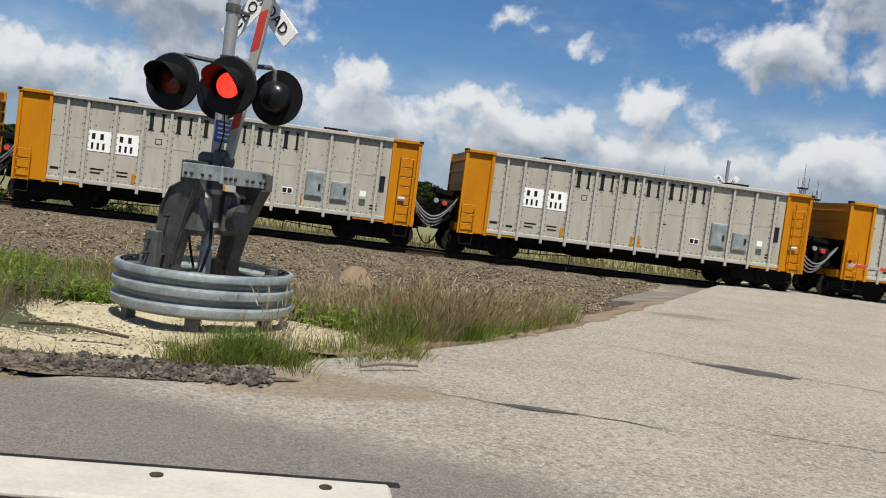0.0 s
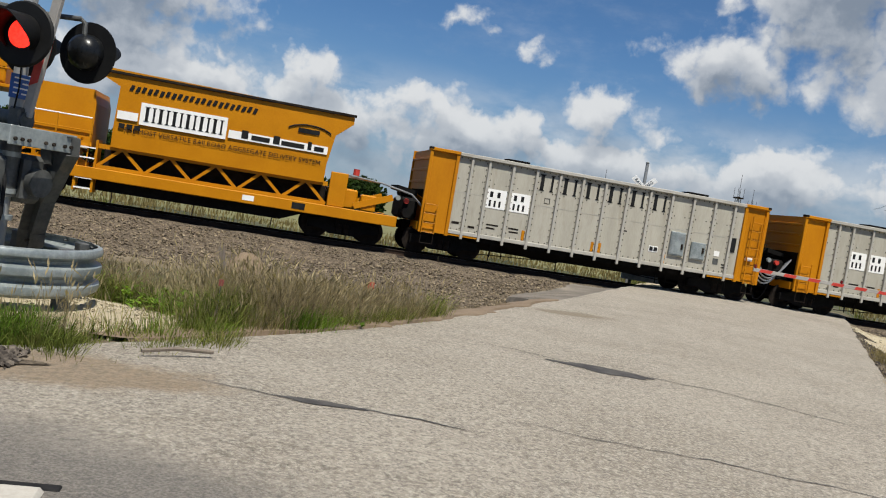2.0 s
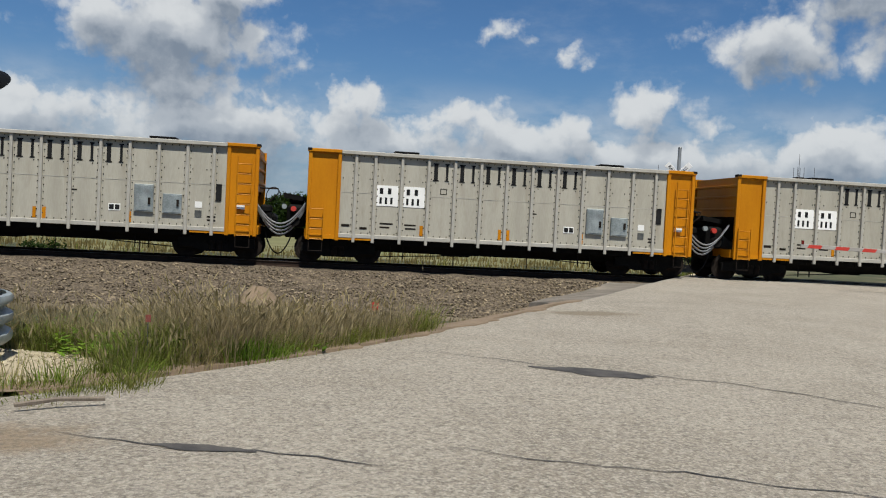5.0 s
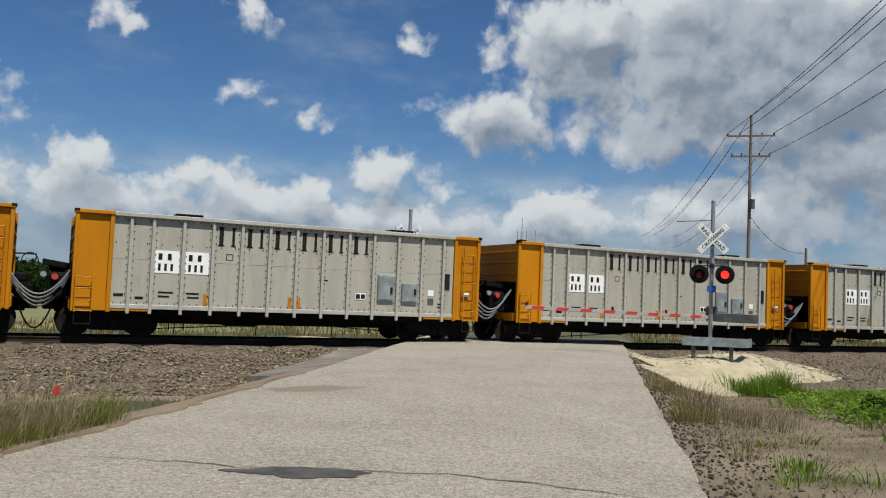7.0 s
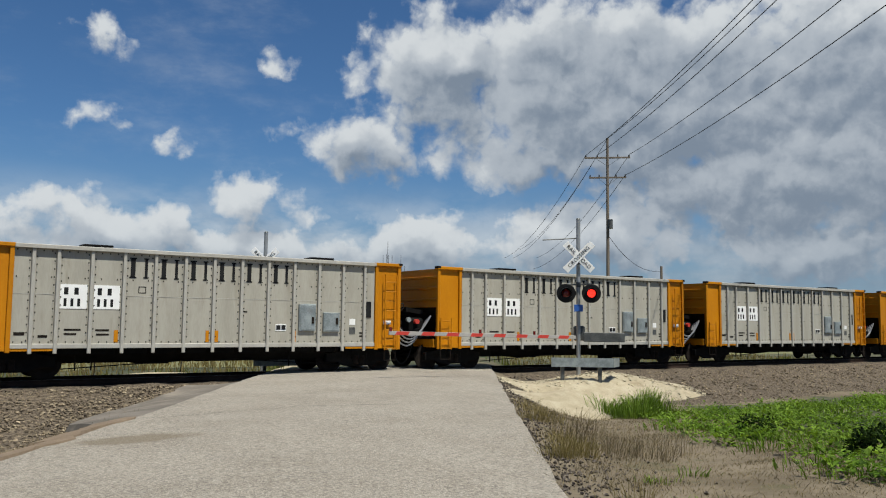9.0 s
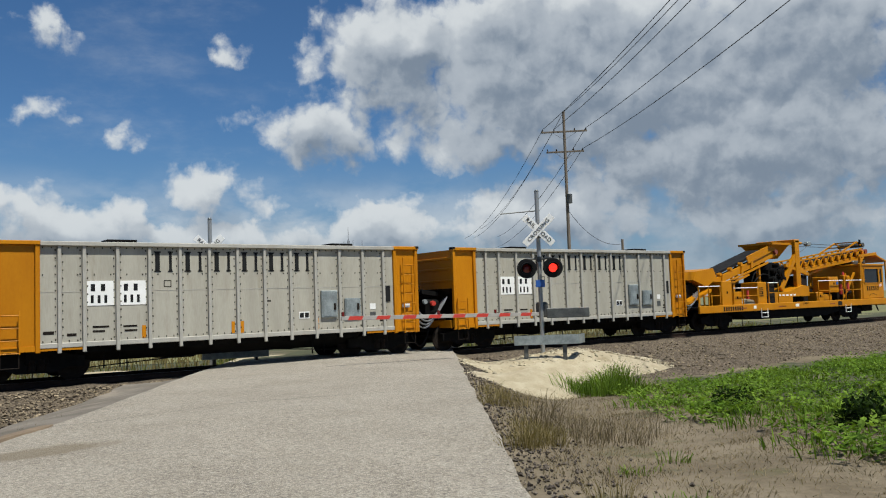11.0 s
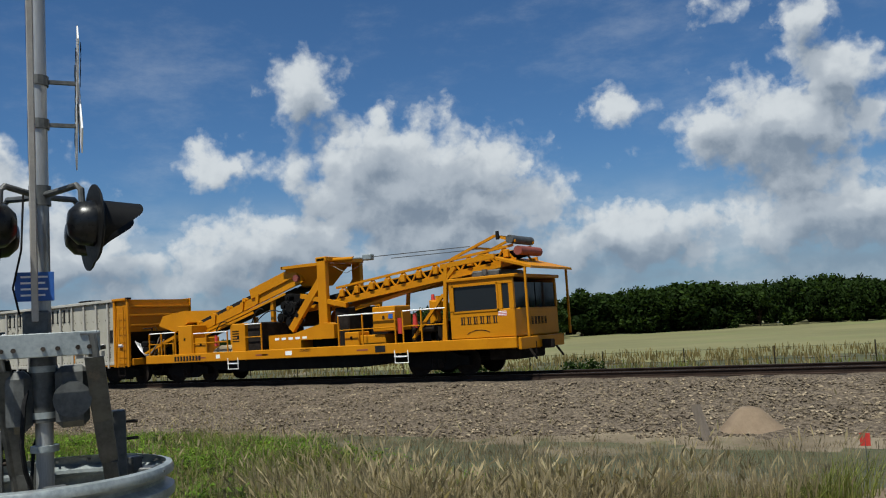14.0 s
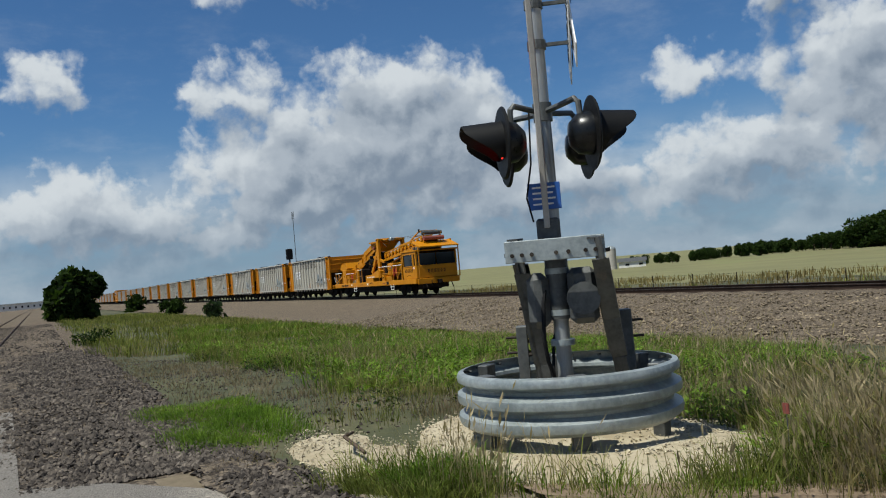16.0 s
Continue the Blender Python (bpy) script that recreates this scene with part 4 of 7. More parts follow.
def front_tuft(x, y):
    return smooth(-1.3, -0.7, x) * clear_of_mound(x, y) * smooth(7.15, 7.5, y - 0.1 * x) * (1 - smooth(8.6, 9.2, y)) * (1 - smooth(0.6, 1.4, x))


blades("foreground_grass", sown(4200, -3.4, 1.2, 7.2, 9.0, lambda x, y: front_tuft(x, y) * patchy(x, y, 1.5, 29, -0.05, 0.15), 9, 0.1, 60, 0.10), 0.15, 0.0035, M["grass"], "green grass tufts in front of the signal mound", lean=1.0, seed=9)
blades("low_grass", sown(20000, -6.8, -3.2, 6.6, 7.8, lambda x, y: 0.8 * smooth(6.4, 6.9, y), 10, 0.9, 22, 0.13), 0.095, 0.003, M["lush"], "low bright green grass beside the stones", lean=0.9, seed=10)


def right_dry(x, y):
    off = x - road_right(y)
    return smooth(0.1, 0.6, off) * (1 - smooth(5.5, 8.0, off)) * (1 - smooth(18.5, 20.5, y)) * 1.1


def right_green(x, y):
    off = x - road_right(y)
    return smooth(3.3, 4.7, off) * (1 - smooth(17.5, 19.5, y - 0.03 * (x - 20))) * 1.1


blades("weed_tuft", sown(500, 7.2, 12.5, 5.5, 10.5, lambda x, y: smooth(0.2, 0.8, x - road_right(y)) * patchy(x, y, 0.9, 61, 0.1, 0.3), 62, 0.2, 40, 0.12), 0.12, 0.006, M["lush"], "small green weed tufts at the road edge", lean=1.0, seed=62)
blades("dead_weeds", sown(40000, 6, 28, 4.5, 20, right_dry, 11, 0.6, 12, 0.14), 0.058, 0.0035, M["dead"], "grey-brown dead weeds beside the road", lean=2.2, seed=11)
blades("golden_grass", sown(1500, 8, 20, 7.5, 19, lambda x, y: right_dry(x, y) * (1 - smooth(0.4, 1.0, x - road_right(y))) * patchy(x, y, 0.7, 31, 0.0, 0.2), 12, 0.4, 70, 0.12), 0.24, 0.003, M["golden"], "golden dry grass tufts at the road edge", lean=1.0, seed=12)
blades("russet_grass", sown(700, 12.5, 14.6, 12.0, 13.6, lambda x, y: 0.8, 13, 0.4, 20, 0.16), 0.4, 0.0035, M["dead"], "russet clump of tall dead grass", lean=1.0, seed=13)
blades("green_weeds", sown(26000, 13, 48, 8.5, 20, lambda x, y: right_green(x, y) * (0.15 + patchy(x, y, 0.5, 32, -0.2, 0.15)), 14, 0.3, 26, 0.2), 0.17, 0.009, M["lush"], "bright green grass in the ditch beside the crossing", lean=1.0, seed=14)
blades("green_tuft", sown(1800, 19.6, 21.4, 18.3, 19.5, lambda x, y: 0.9, 15, 0.2, 20, 0.15), 0.5, 0.007, M["lush"], "tall dark green tuft beside the limestone", lean=0.8, seed=15)
blades("tan_weeds", sown(4500, -3.5, 7.5, 9.0, 15.5, lambda x, y: left_field(x, y) * patchy(x, y, 0.8, 51, 0.0, 0.3), 52, 0.4, 18, 0.14), 0.32, 0.0026, M["dead"], "tan dry weeds among the verge grass", 0.9, seed=52)
blades("tan_weeds", sown(5000, -24, -2, 8.2, 17.5, lambda x, y: left_field(x, y) * bare(x, y) * patchy(x, y, 0.45, 53, 0.0, 0.3), 54, 0.4, 22, 0.2), 0.26, 0.004, M["dead"], "grey-brown dead weeds in the green field", 0.9, seed=54)


def leafy(name, spots, height, size, material, label, seed=1, per=9):
    """Low broad-leaved weeds: leaves set round short stems, one plant to a spot."""
    rng = np.random.default_rng(seed)
    p = np.repeat(np.asarray(spots)[:, :3], per, axis=0)
    n = len(p)
    tall = np.repeat(height * (0.4 + 0.9 * rng.random(n // per)), per)
    a = rng.random(n) * 6.283
    k = rng.random(n)
    out = np.stack([np.cos(a), np.sin(a), 0 * a], 1)
    across = np.stack([-np.sin(a), np.cos(a), 0 * a], 1)
    s = (size * (0.5 + rng.random(n)) * (1.25 - 0.7 * k))[:, None]
    c = p + out * s * 0.25 + np.stack([0 * a, 0 * a, tall * (0.15 + 0.85 * k)], 1)
    tilt = np.stack([0 * a, 0 * a, rng.uniform(-0.5, 0.7, n)], 1)
    end = c + (out + tilt) * s
    mid = c + (out * 0.55 + tilt * 0.75) * s
    v = np.stack([c, mid + across * s * 0.3, end, mid - across * s * 0.3], 1).reshape(-1, 3)
    q = Geo()
    q.v = v.tolist()
    q.f = (np.arange(n)[:, None] * 4 + np.array([0, 1, 2, 3])).tolist()
    return solid(name, q, material, label, "weeds", "stuff")


leafy("green_weeds", sown(7000, 13, 46, 8.0, 20, lambda x, y: right_green(x, y) * (0.2 + patchy(x, y, 0.45, 71, -0.25, 0.1)), 72, 0.3, 9, 0.22), 0.22, 0.10, M["lush"], "bright green leafy weeds in the ditch beside the crossing", 73)
leafy("green_weeds", sown(7000, -24, 3, 9.5, 18.5, lambda x, y: left_field(x, y) * bare(x, y) * patchy(x, y, 0.4, 74, -0.15, 0.2), 75, 0.3, 9, 0.25), 0.26, 0.085, M["lush"], "bright green leafy weeds among the field grass", 76)
leafy("dark_weeds", sown(2600, -24, 3, 9.0, 18.0, lambda x, y: left_field(x, y) * bare(x, y) * patchy(x, y, 0.6, 77, 0.05, 0.3), 78, 0.3, 9, 0.22), 0.24, 0.07, M["leaf"], "dark green leafy weeds among the field grass", 79)


def on_right_edge(rng):
    y = rng.uniform(4.5, 25)
    x = road_right(y) + abs(rng.normal()) * 0.7 - 0.1
    return x, y, max(level(x, y), bed_z(y) if y > 20.2 else -9) + 0.01


rocks(4000, lambda r: ((lambda x, y: (x, y, level(x, y) + 0.004))(r.uniform(-18, -2.8), r.uniform(6.9, 10.2))), 0.018, "verge_stones", M["darkstone"], "small grey stones on the trodden verge", "stones")
rocks(3200, on_right_edge, 0.02, "edge_stones", M["darkstone"], "dark broken asphalt crumbs along the road edge", "stones")
blades("far_grass", sown(12000, -60, 60, 32.5, 38, lambda x, y: 0.8 * (1 if x < road_left(y) - 1 or x > road_right(y) + 1 else 0), 16, 0.6, 14, 0.4), 0.42, 0.02, M["grass"], "green grass strip behind the main track", seed=16)
blades("far_straw", sown(12000, -70, 60, 38, 52, lambda x, y: 0.8 * (1 if x < road_left(y) - 1 or x > road_right(y) + 1 else 0), 17, 0.5, 14, 0.6), 0.34, 0.03, M["golden"], "pale golden field grass behind the fence", seed=17)


def leaf_cloud(count, lobes, size, seed):
    """Leaf sprays on the outside of many lobes (x, y, z, r)."""
    rng = np.random.default_rng(seed)
    lobes = np.array(lobes)
    which = rng.integers(0, len(lobes), count)
    d = rng.normal(size=(count, 3))
    d /= np.linalg.norm(d, axis=1)[:, None]
    c = lobes[which, :3] + d * lobes[which, 3:4] * (0.55 + 0.5 * rng.random((count, 1)))
    u = rng.normal(size=(count, 3))
    u /= np.linalg.norm(u, axis=1)[:, None]
    w = np.cross(u, rng.normal(size=(count, 3)))
    w /= np.linalg.norm(w, axis=1)[:, None]
    s = size * (0.5 + rng.random((count, 1)))
    v = np.stack([c - u * s, c + w * s * 0.55, c + u * s, c - w * s * 0.55], 1).reshape(-1, 3)
    q = Geo()
    q.v = v.tolist()
    q.f = (np.arange(count)[:, None] * 4 + np.array([0, 1, 2, 3])).tolist()
    return q


def tree(name, h, spread, seed, leaves, material, label, trunk=0.3, conifer=False, leaf_size=0.04):
    rng = random.Random(seed)
    t = thing(name, label, "tree")
    q = Geo()
    q.cyl((0, 0, -0.2), (0.1 * rng.uniform(-1, 1), 0, h * 0.5), h * 0.024, 8, h * 0.012)
    lobes = []
    if conifer:
        q.cyl((0, 0, h * 0.45), (0, 0, h * 0.95), h * 0.012, 6, h * 0.003)
        for i in range(24):
            z = h * (0.10 + 0.86 * i / 23)
            r = spread * max(0.04, 1 - i / 24) * rng.uniform(0.7, 1.15)
            for k in range(5):
                a = rng.uniform(0, 6.28)
                o = rng.uniform(0.35, 0.75)
                lobes.append((math.cos(a) * r * o, math.sin(a) * r * o, z + rng.uniform(-0.3, 0.2), r * 0.30 + 0.05))
    else:
        for i in range(15):
            a, k = i * 2.4 + rng.uniform(-0.4, 0.4), rng.uniform(0.25, 1.0)
            x, y, z = math.cos(a) * spread * 0.72 * k, math.sin(a) * spread * 0.72 * k, h * (trunk + (0.9 - trunk) * rng.uniform(0.05, 0.95) * (1.08 - 0.45 * k))
            q.cyl((0, 0, h * trunk * rng.uniform(0.6, 1.1)), (x * 0.8, y * 0.8, z), h * 0.008, 5, h * 0.003)
            lobes.append((x, y, z, spread * rng.uniform(0.26, 0.46)))
    part("trunk", q, M["bark"], t)
    part("crown", leaf_cloud(leaves, lobes, h * leaf_size, seed), material, t)
    return t


def at_az(az, dist, lift=0.0):
    """A place on the land in a direction from the crossing."""
    x, y = 4.6 + dist * math.sin(radians(az)), 4.6 + dist * math.cos(radians(az))
    return x, y, level(x, y) + lift


PROTO = [tree("oak_tree", 8.0, 3.6, 31, 2600, M["leaf"], "dark green broadleaf tree far behind the field", 0.16),
         tree("oak_tree", 8.0, 4.2, 32, 2600, M["leaf"], "wide dark green broadleaf tree far behind the field", 0.12),
         tree("cedar_tree", 8.0, 3.0, 33, 2200, M["cedar"], "dark green cedar tree far behind the field", conifer=True, leaf_size=0.03)]
rng = random.Random(5)
rows_of_trees = []
for i in range(150):
    a = rng.uniform(-38, -5)
    rows_of_trees.append((a, rng.uniform(138, 172) + 75 * smooth(-30, -38, a), rng.uniform(5.5, 8.6), rng.choice((0, 1, 1))))
for i in range(70):
    a = rng.uniform(-52, -35)
    rows_of_trees.append((a, rng.uniform(215, 250), (2.8 + 1.6 * smooth(-52, -37, a)) * rng.uniform(0.75, 1.2), rng.choice((0, 1))))
for i in range(26):
    rows_of_trees.append((rng.uniform(-3.5, 6.0), rng.uniform(105, 130), rng.uniform(4.6, 6.4), rng.choice((0, 1))))
for i in range(22):
    rows_of_trees.append((rng.uniform(9.2, 21.1), rng.uniform(105, 135), rng.uniform(4.8, 7.2), rng.choice((0, 1, 2))))
for i in range(12):
    rows_of_trees.append((rng.uniform(9, 19), rng.uniform(100, 140), rng.uniform(4.6, 6.6), rng.choice((0, 0, 2))))
for a, d, h, k in ((23.2, 64, 4.9, 2), (24.4, 62, 4.7, 2), (26.0, 68, 5.6, 0), (22.0, 70, 4.8, 2), (27.8, 72, 5.2, 0), (29.6, 80, 5.2, 1), (31.5, 95, 5.5, 0), (-94, 260, 7, 1), (-96, 300, 7, 0), (-25.5, 130, 6.8, 0)):
    rows_of_trees.append((a, d, h, k))
for a, d, h, k in rows_of_trees:
    x, y, z = at_az(a, d)
    s = h / 8.0
    c = copy_thing(PROTO[k], pose(x, y, z - 0.1, 0, 0, rng.uniform(0, 360)))
    c.scale = (s * rng.uniform(0.9, 1.25), s * rng.uniform(0.9, 1.25), s)
for k, (a, d, h) in enumerate(((-30.5, 140, 8.0), (-14.0, 150, 8.5), (16.0, 118, 6.5))):
    x, y, z = at_az(a, d)
    PROTO[k].matrix_basis = pose(x, y, z)


def bush(x, y, h, r, seed, label, leaves=1400, material="leaf"):
    b = tree("bush", h, r, seed, leaves, M[material], label, 0.05, leaf_size=0.085)
    tagged(b, category="bush")
    b.matrix_basis = pose(x, y, level(x, y))


bush(-80.0, 8.7, 5.4, 2.9, 41, "large dark green bush beside the second track", 3500)
bush(-67.0, 18.6, 1.8, 1.0, 42, "small dark reddish cedar bush in the grass", 700, "cedar")
bush(-100, 19.8, 2.6, 1.5, 43, "round green bush near the train", 900)
bush(-150, 20.5, 4.2, 2.2, 44, "green bush beside the train far off", 700)
bush(-12.5, 34.0, 1.0, 1.4, 45, "round green bush behind the main track", 1500)
bush(-7.5, 34.2, 0.9, 1.2, 46, "low green bush behind the main track", 900)
bush(-28.6, 6.9, 0.5, 0.55, 47, "small dark green weed clump", 500)
bush(-32.5, 7.6, 0.55, 0.7, 50, "small dark green weed clump", 500)
bush(17.6, 13.4, 0.35, 0.5, 48, "dark green weed clump in the ditch", 700)
bush(15.24, 9.96, 0.42, 0.42, 49, "dark green weed clump in the ditch", 700)

# ---- crossing signals ----


def disc_lamp(name, parent, m, lit, with_hood=True):
    """A round signal lamp facing local -y."""
    face = pose(0, 0, 0, 90, 0, 0)
    q = Geo().lathe([(0.0, 0.012), (0.29, 0.012), (0.305, 0.0), (0.305, -0.012), (0.0, -0.012)], 32, face)
    lamp = part(name, q, M["lampblack"], parent, "black round signal lamp with a hooded red lens", m, True)
    part("housing", Geo().lathe([(0.0, -0.20), (0.10, -0.185), (0.165, -0.12), (0.18, -0.02), (0.18, 0.0)], 24, face), M["lampback"], lamp, "grey domed lamp housing", None, True)
    part("lens", Geo().lathe([(0.0, 0.045), (0.07, 0.04), (0.115, 0.026), (0.13, 0.012)], 24, face), M["lens_lit" if lit else "lens"], lamp, "glowing red lens" if lit else "dark unlit red lens", None, True)
    if with_hood:
        q = Geo()
        n = 28
        for i in range(n + 1):
            a = radians(-48 + 276 * i / n)
            c, s = math.cos(a), math.sin(a)
            long = 0.05 + 0.28 * smooth(-0.85, 0.75, s)
            drop = 0.05 * long
            for r, d in ((0.185, 0.0), (0.178, long), (0.170, long), (0.176, 0.0)):
                q.v.append((r * c, -0.012 - d, r * s - (drop if d else 0.0)))
        q.f = [(4 * i + j, 4 * i + (j + 1) % 4, 4 * i + 4 + (j + 1) % 4, 4 * i + 4 + j) for i in range(n) for j in range(4)]
        part("hood", q, M["lampblack"], lamp, "black curved lamp hood", None, True)
    return lamp


def crossbuck(parent, m):
    board = part("crossbuck", Geo().box(-0.61, 0.61, -0.006, 0.006, -0.115, 0.115, 0.004, pose(0, 0, 0, 0, 45, 0)), M["white"], parent, "white crossed boards lettered railroad crossing", m)
    part("blade", Geo().box(-0.61, 0.61, -0.020, -0.008, -0.115, 0.115, 0.004, pose(0, 0, 0, 0, -45, 0)), M["white"], board)
    for side in (0, 180):
        flip = pose(0, 0, 0, 0, 0, side)
        front = -0.026 if side == 0 else -0.010
        lettering("RAIL   ROAD", 0.17, M["ink"], board, flip @ pose(0, front + (0.012 if side == 0 else 0.001), 0, 0, 45, 0) @ pose(0, 0, 0, 90, 0, 0), "black railroad lettering", 1.05)
        lettering("CROSSING", 0.17, M["ink"], board, flip @ pose(0, front, 0, 0, -45, 0) @ pose(0, 0, 0, 90, 0, 0), "black crossing lettering", 1.15)
    return board


def gate_arm(parent, m, length, tip_lamps=True):
    """A red and white striped arm along local +x."""
    arm = part("gate_arm", Geo().box(0, length, -0.025, 0.025, -0.055, 0.055, 0.008), M["armwhite"], parent, "red and white striped gate arm", m)
    x, k = 0.35, 0
    me = Geo().add([(0, 0, -0.05), (0.42, 0, -0.05), (0.36, 0, 0.05), (-0.06, 0, 0.05)], [(0, 1, 2, 3)]).mesh("stripe", M["red"])
    while x < length - 0.4:
        part("stripe", me, None, arm, at=pose(x, -0.028, 0))
        part("stripe", me, None, arm, at=pose(x, 0.028, 0))
        x += 0.85
    if tip_lamps:
        for u in (length - 0.05, length * 0.55, length * 0.25):
            part("arm_lamp", Geo().cyl((u, 0, 0.05), (u, 0, 0.16), 0.04, 10), M["lens"], arm, "small red arm lamp")
    return arm


def signal_mast(m, height, label, lamps, buck_z, lamp_z, buck_side):
    """Mast with lamps, boards and a blue plate. lamps: along the bar, forward, facing, lit."""
    s = thing("crossing_signal", label, "crossing signal", m, "crossing signals")
    part("mast", Geo().cyl((0, 0, -0.2), (0, 0, height), 0.066, 16), M["alupole"], s, "grey aluminium signal mast", None, True)
    part("mast_cap", Geo().cyl((0, 0, height), (0, 0, height + 0.05), 0.075, 16, 0.05), M["galv_dull"], s)
    part("clamp", Geo().cyl((0, 0, lamp_z + 0.2), (0, 0, lamp_z + 0.36), 0.085, 14), M["galv_dull"], s, "", None, True)
    for u, w, turn, lit in lamps:
        q = Geo().tube([(0, 0, lamp_z + 0.28), (u * 0.5, -w * 0.36, lamp_z + 0.29), (u * 0.92, -w * 0.68, lamp_z + 0.305), (u, -w * 0.76, lamp_z + 0.27), (u, -w * 0.78, lamp_z + 0.12)], 0.026, 8)
        part("lamp_arm", q, M["galv_dull"], s, "curved grey lamp arm", None, True)
        disc_lamp("lamp", s, pose(u, -w, lamp_z, 0, 0, turn), lit)
    crossbuck(s, pose(0.14 if buck_side < 0 else 0.0, -buck_side * 0.30, buck_z))
    for dz in (-0.18, 0.18):
        part("bracket", Geo().bar((0, 0, buck_z + dz), (0, -buck_side * 0.29, buck_z + dz), 0.03, 0.03).cyl((0, 0, buck_z + dz - 0.04), (0, 0, buck_z + dz + 0.04), 0.082, 12), M["galv_dull"], s)
    return s


# the near signal faces along the road; its gate is raised
AX = 32.0
near_sig = signal_mast(pose(NEAR.x, NEAR.y, NEAR.z, 0, 0, -AX), 5.2, "grey crossing signal mast with black lamps and raised gate", [(-0.40, 0.36, 13, False), (0.34, 0.36, 13, True), (-0.34, -0.38, 190, False), (0.42, -0.38, 190, False)], 3.52, 2.47, -1)
part("blue_plate", Geo().box(0.085, 0.093, -0.19, 0.09, 1.90, 2.13, 0.003), M["blue"], near_sig, "small blue notice plate with white lines")
for i in range(4):
    for v in (-0.15, -0.05):
        part("plate_line", Geo().box(0.0935, 0.0955, v, v + 0.075 + 0.02 * (i % 2), 1.94 + 0.048 * i, 1.955 + 0.048 * i), M["white"], near_sig, "white illegible line")
# gate mechanism on the mast
mech = part("gate_mechanism", Geo().box(-0.16, 0.16, 0.08, 0.33, 0.90, 1.38, 0.05), M["galv_dull"], near_sig, "grey gate motor housing")
part("relay_box", Geo().box(-0.17, 0.12, -0.27, -0.08, 0.88, 1.36, 0.06), M["galv_dull"], mech, "grey rounded relay housing")
part("motor_cover", Geo().cyl((-0.16, 0.2, 1.12), (-0.25, 0.2, 1.12), 0.16, 18), M["galv_dull"], mech, "", None, True)
part("motor_cover", Geo().cyl((0.16, 0.2, 1.12), (0.25, 0.2, 1.12), 0.14, 18), M["galv_dull"], mech, "", None, True)
part("collar", Geo().cyl((0, 0, 0.95), (0, 0, 1.5), 0.10, 16), M["galv_dull"], mech, "", None, True)
for z in (0.72, 0.98, 1.34):
    part("band", Geo().cyl((0, 0, z), (0, 0, z + 0.05), 0.105, 16), M["galv"], mech, "", None, True)


def channel(q, y0, y1, z0, z1, x, t=0.012):
    q.box(x - t, x + t, y0, y1, z0, z1, 0.004)


frame_label = "grey steel gate support bracket"
LEG_FRONT = [(-0.08, 1.66), (0.08, 1.66), (0.06, 1.36), (-0.06, 1.06), (-0.15, 0.80), (-0.24, 0.52), (-0.30, 0.22), (-0.44, 0.22), (-0.46, 0.52), (-0.42, 0.85), (-0.37, 1.15), (-0.26, 1.36), (-0.10, 1.44)]
LEG_BACK = [(0.10, 1.62), (0.44, 1.62), (0.43, 1.44), (0.32, 1.25), (0.14, 0.92), (0.02, 0.58), (-0.06, 0.05), (-0.22, 0.05), (-0.15, 0.60), (-0.03, 1.0), (0.10, 1.32)]
for outline, y0, lean in ((LEG_FRONT, -0.36, 7.0), (LEG_BACK, 0.36, 8.0)):
    tilt = pose(0, y0, 1.6, lean, 0, 0) @ pose(0, 0, -1.6)
    leg = part("support_bracket", Geo().prism(outline, "y", -0.012, 0.012, tilt), M["galv_dull"], near_sig, frame_label)
    n = len(outline)
    for i in range(n):
        (a, b), (c, d) = outline[i], outline[(i + 1) % n]
        part("flange", Geo().bar(tilt @ Vector((a, 0.03 if y0 < 0 else -0.03, b)), tilt @ Vector((c, 0.03 if y0 < 0 else -0.03, d)), 0.14, 0.014), M["galv_dull"], leg)
    for a, b in ((-0.35, 0.62), (-0.38, 0.74), (-0.30, 1.05)) if y0 < 0 else ((0.2, 1.5), (0.34, 1.5), (-0.1, 0.5)):
        part("bolt", Geo().cyl(tilt @ Vector((a, -0.07, b)), tilt @ Vector((a, 0.07, b)), 0.016, 8), M["tie"], leg)
part("crossbeam", Geo().box(0.40, 0.425, -0.42, 0.38, 1.46, 1.64, 0.006), M["galv"], near_sig, "light grey bolted crossbeam")
part("crossbeam", Geo().box(-0.10, 0.42, -0.41, -0.385, 1.48, 1.64, 0.006), M["galv"], near_sig, "light grey bolted crossbeam")
part("crossbeam", Geo().box(0.05, 0.42, 0.375, 0.40, 1.48, 1.64, 0.006), M["galv"], near_sig, "light grey bolted crossbeam")
part("crossbeam", Geo().box(-0.12, -0.08, -0.40, 0.36, 1.50, 1.62, 0.006), M["galv_dull"], near_sig, "grey rear crossbeam")
for v in (-0.36, -0.28, -0.20, 0.0, 0.10, 0.24, 0.32):
    part("bolt", Geo().cyl((0.39, v, 1.52), (0.445, v, 1.52), 0.018, 8), M["tie"], near_sig)
for u in (-0.04, 0.04, 0.18, 0.28):
    part("bolt", Geo().cyl((u, -0.43, 1.53), (u, -0.37, 1.53), 0.016, 8), M["tie"], near_sig)
for sx, sy, top in ((-0.42, -0.36, 0.88), (-0.15, 0.56, 0.98)):
    post = part("stop_post", Geo().box(sx - 0.085, sx + 0.085, sy - 0.05, sy + 0.05, 0.0, top, 0.006), M["galv_dull"], near_sig, "upright grey steel post beside the mast")
    for z in (top - 0.24, top - 0.1):
        part("bolt", Geo().cyl((sx, sy - 0.15, z), (sx, sy + 0.15, z), 0.012, 8), M["tie"], post)
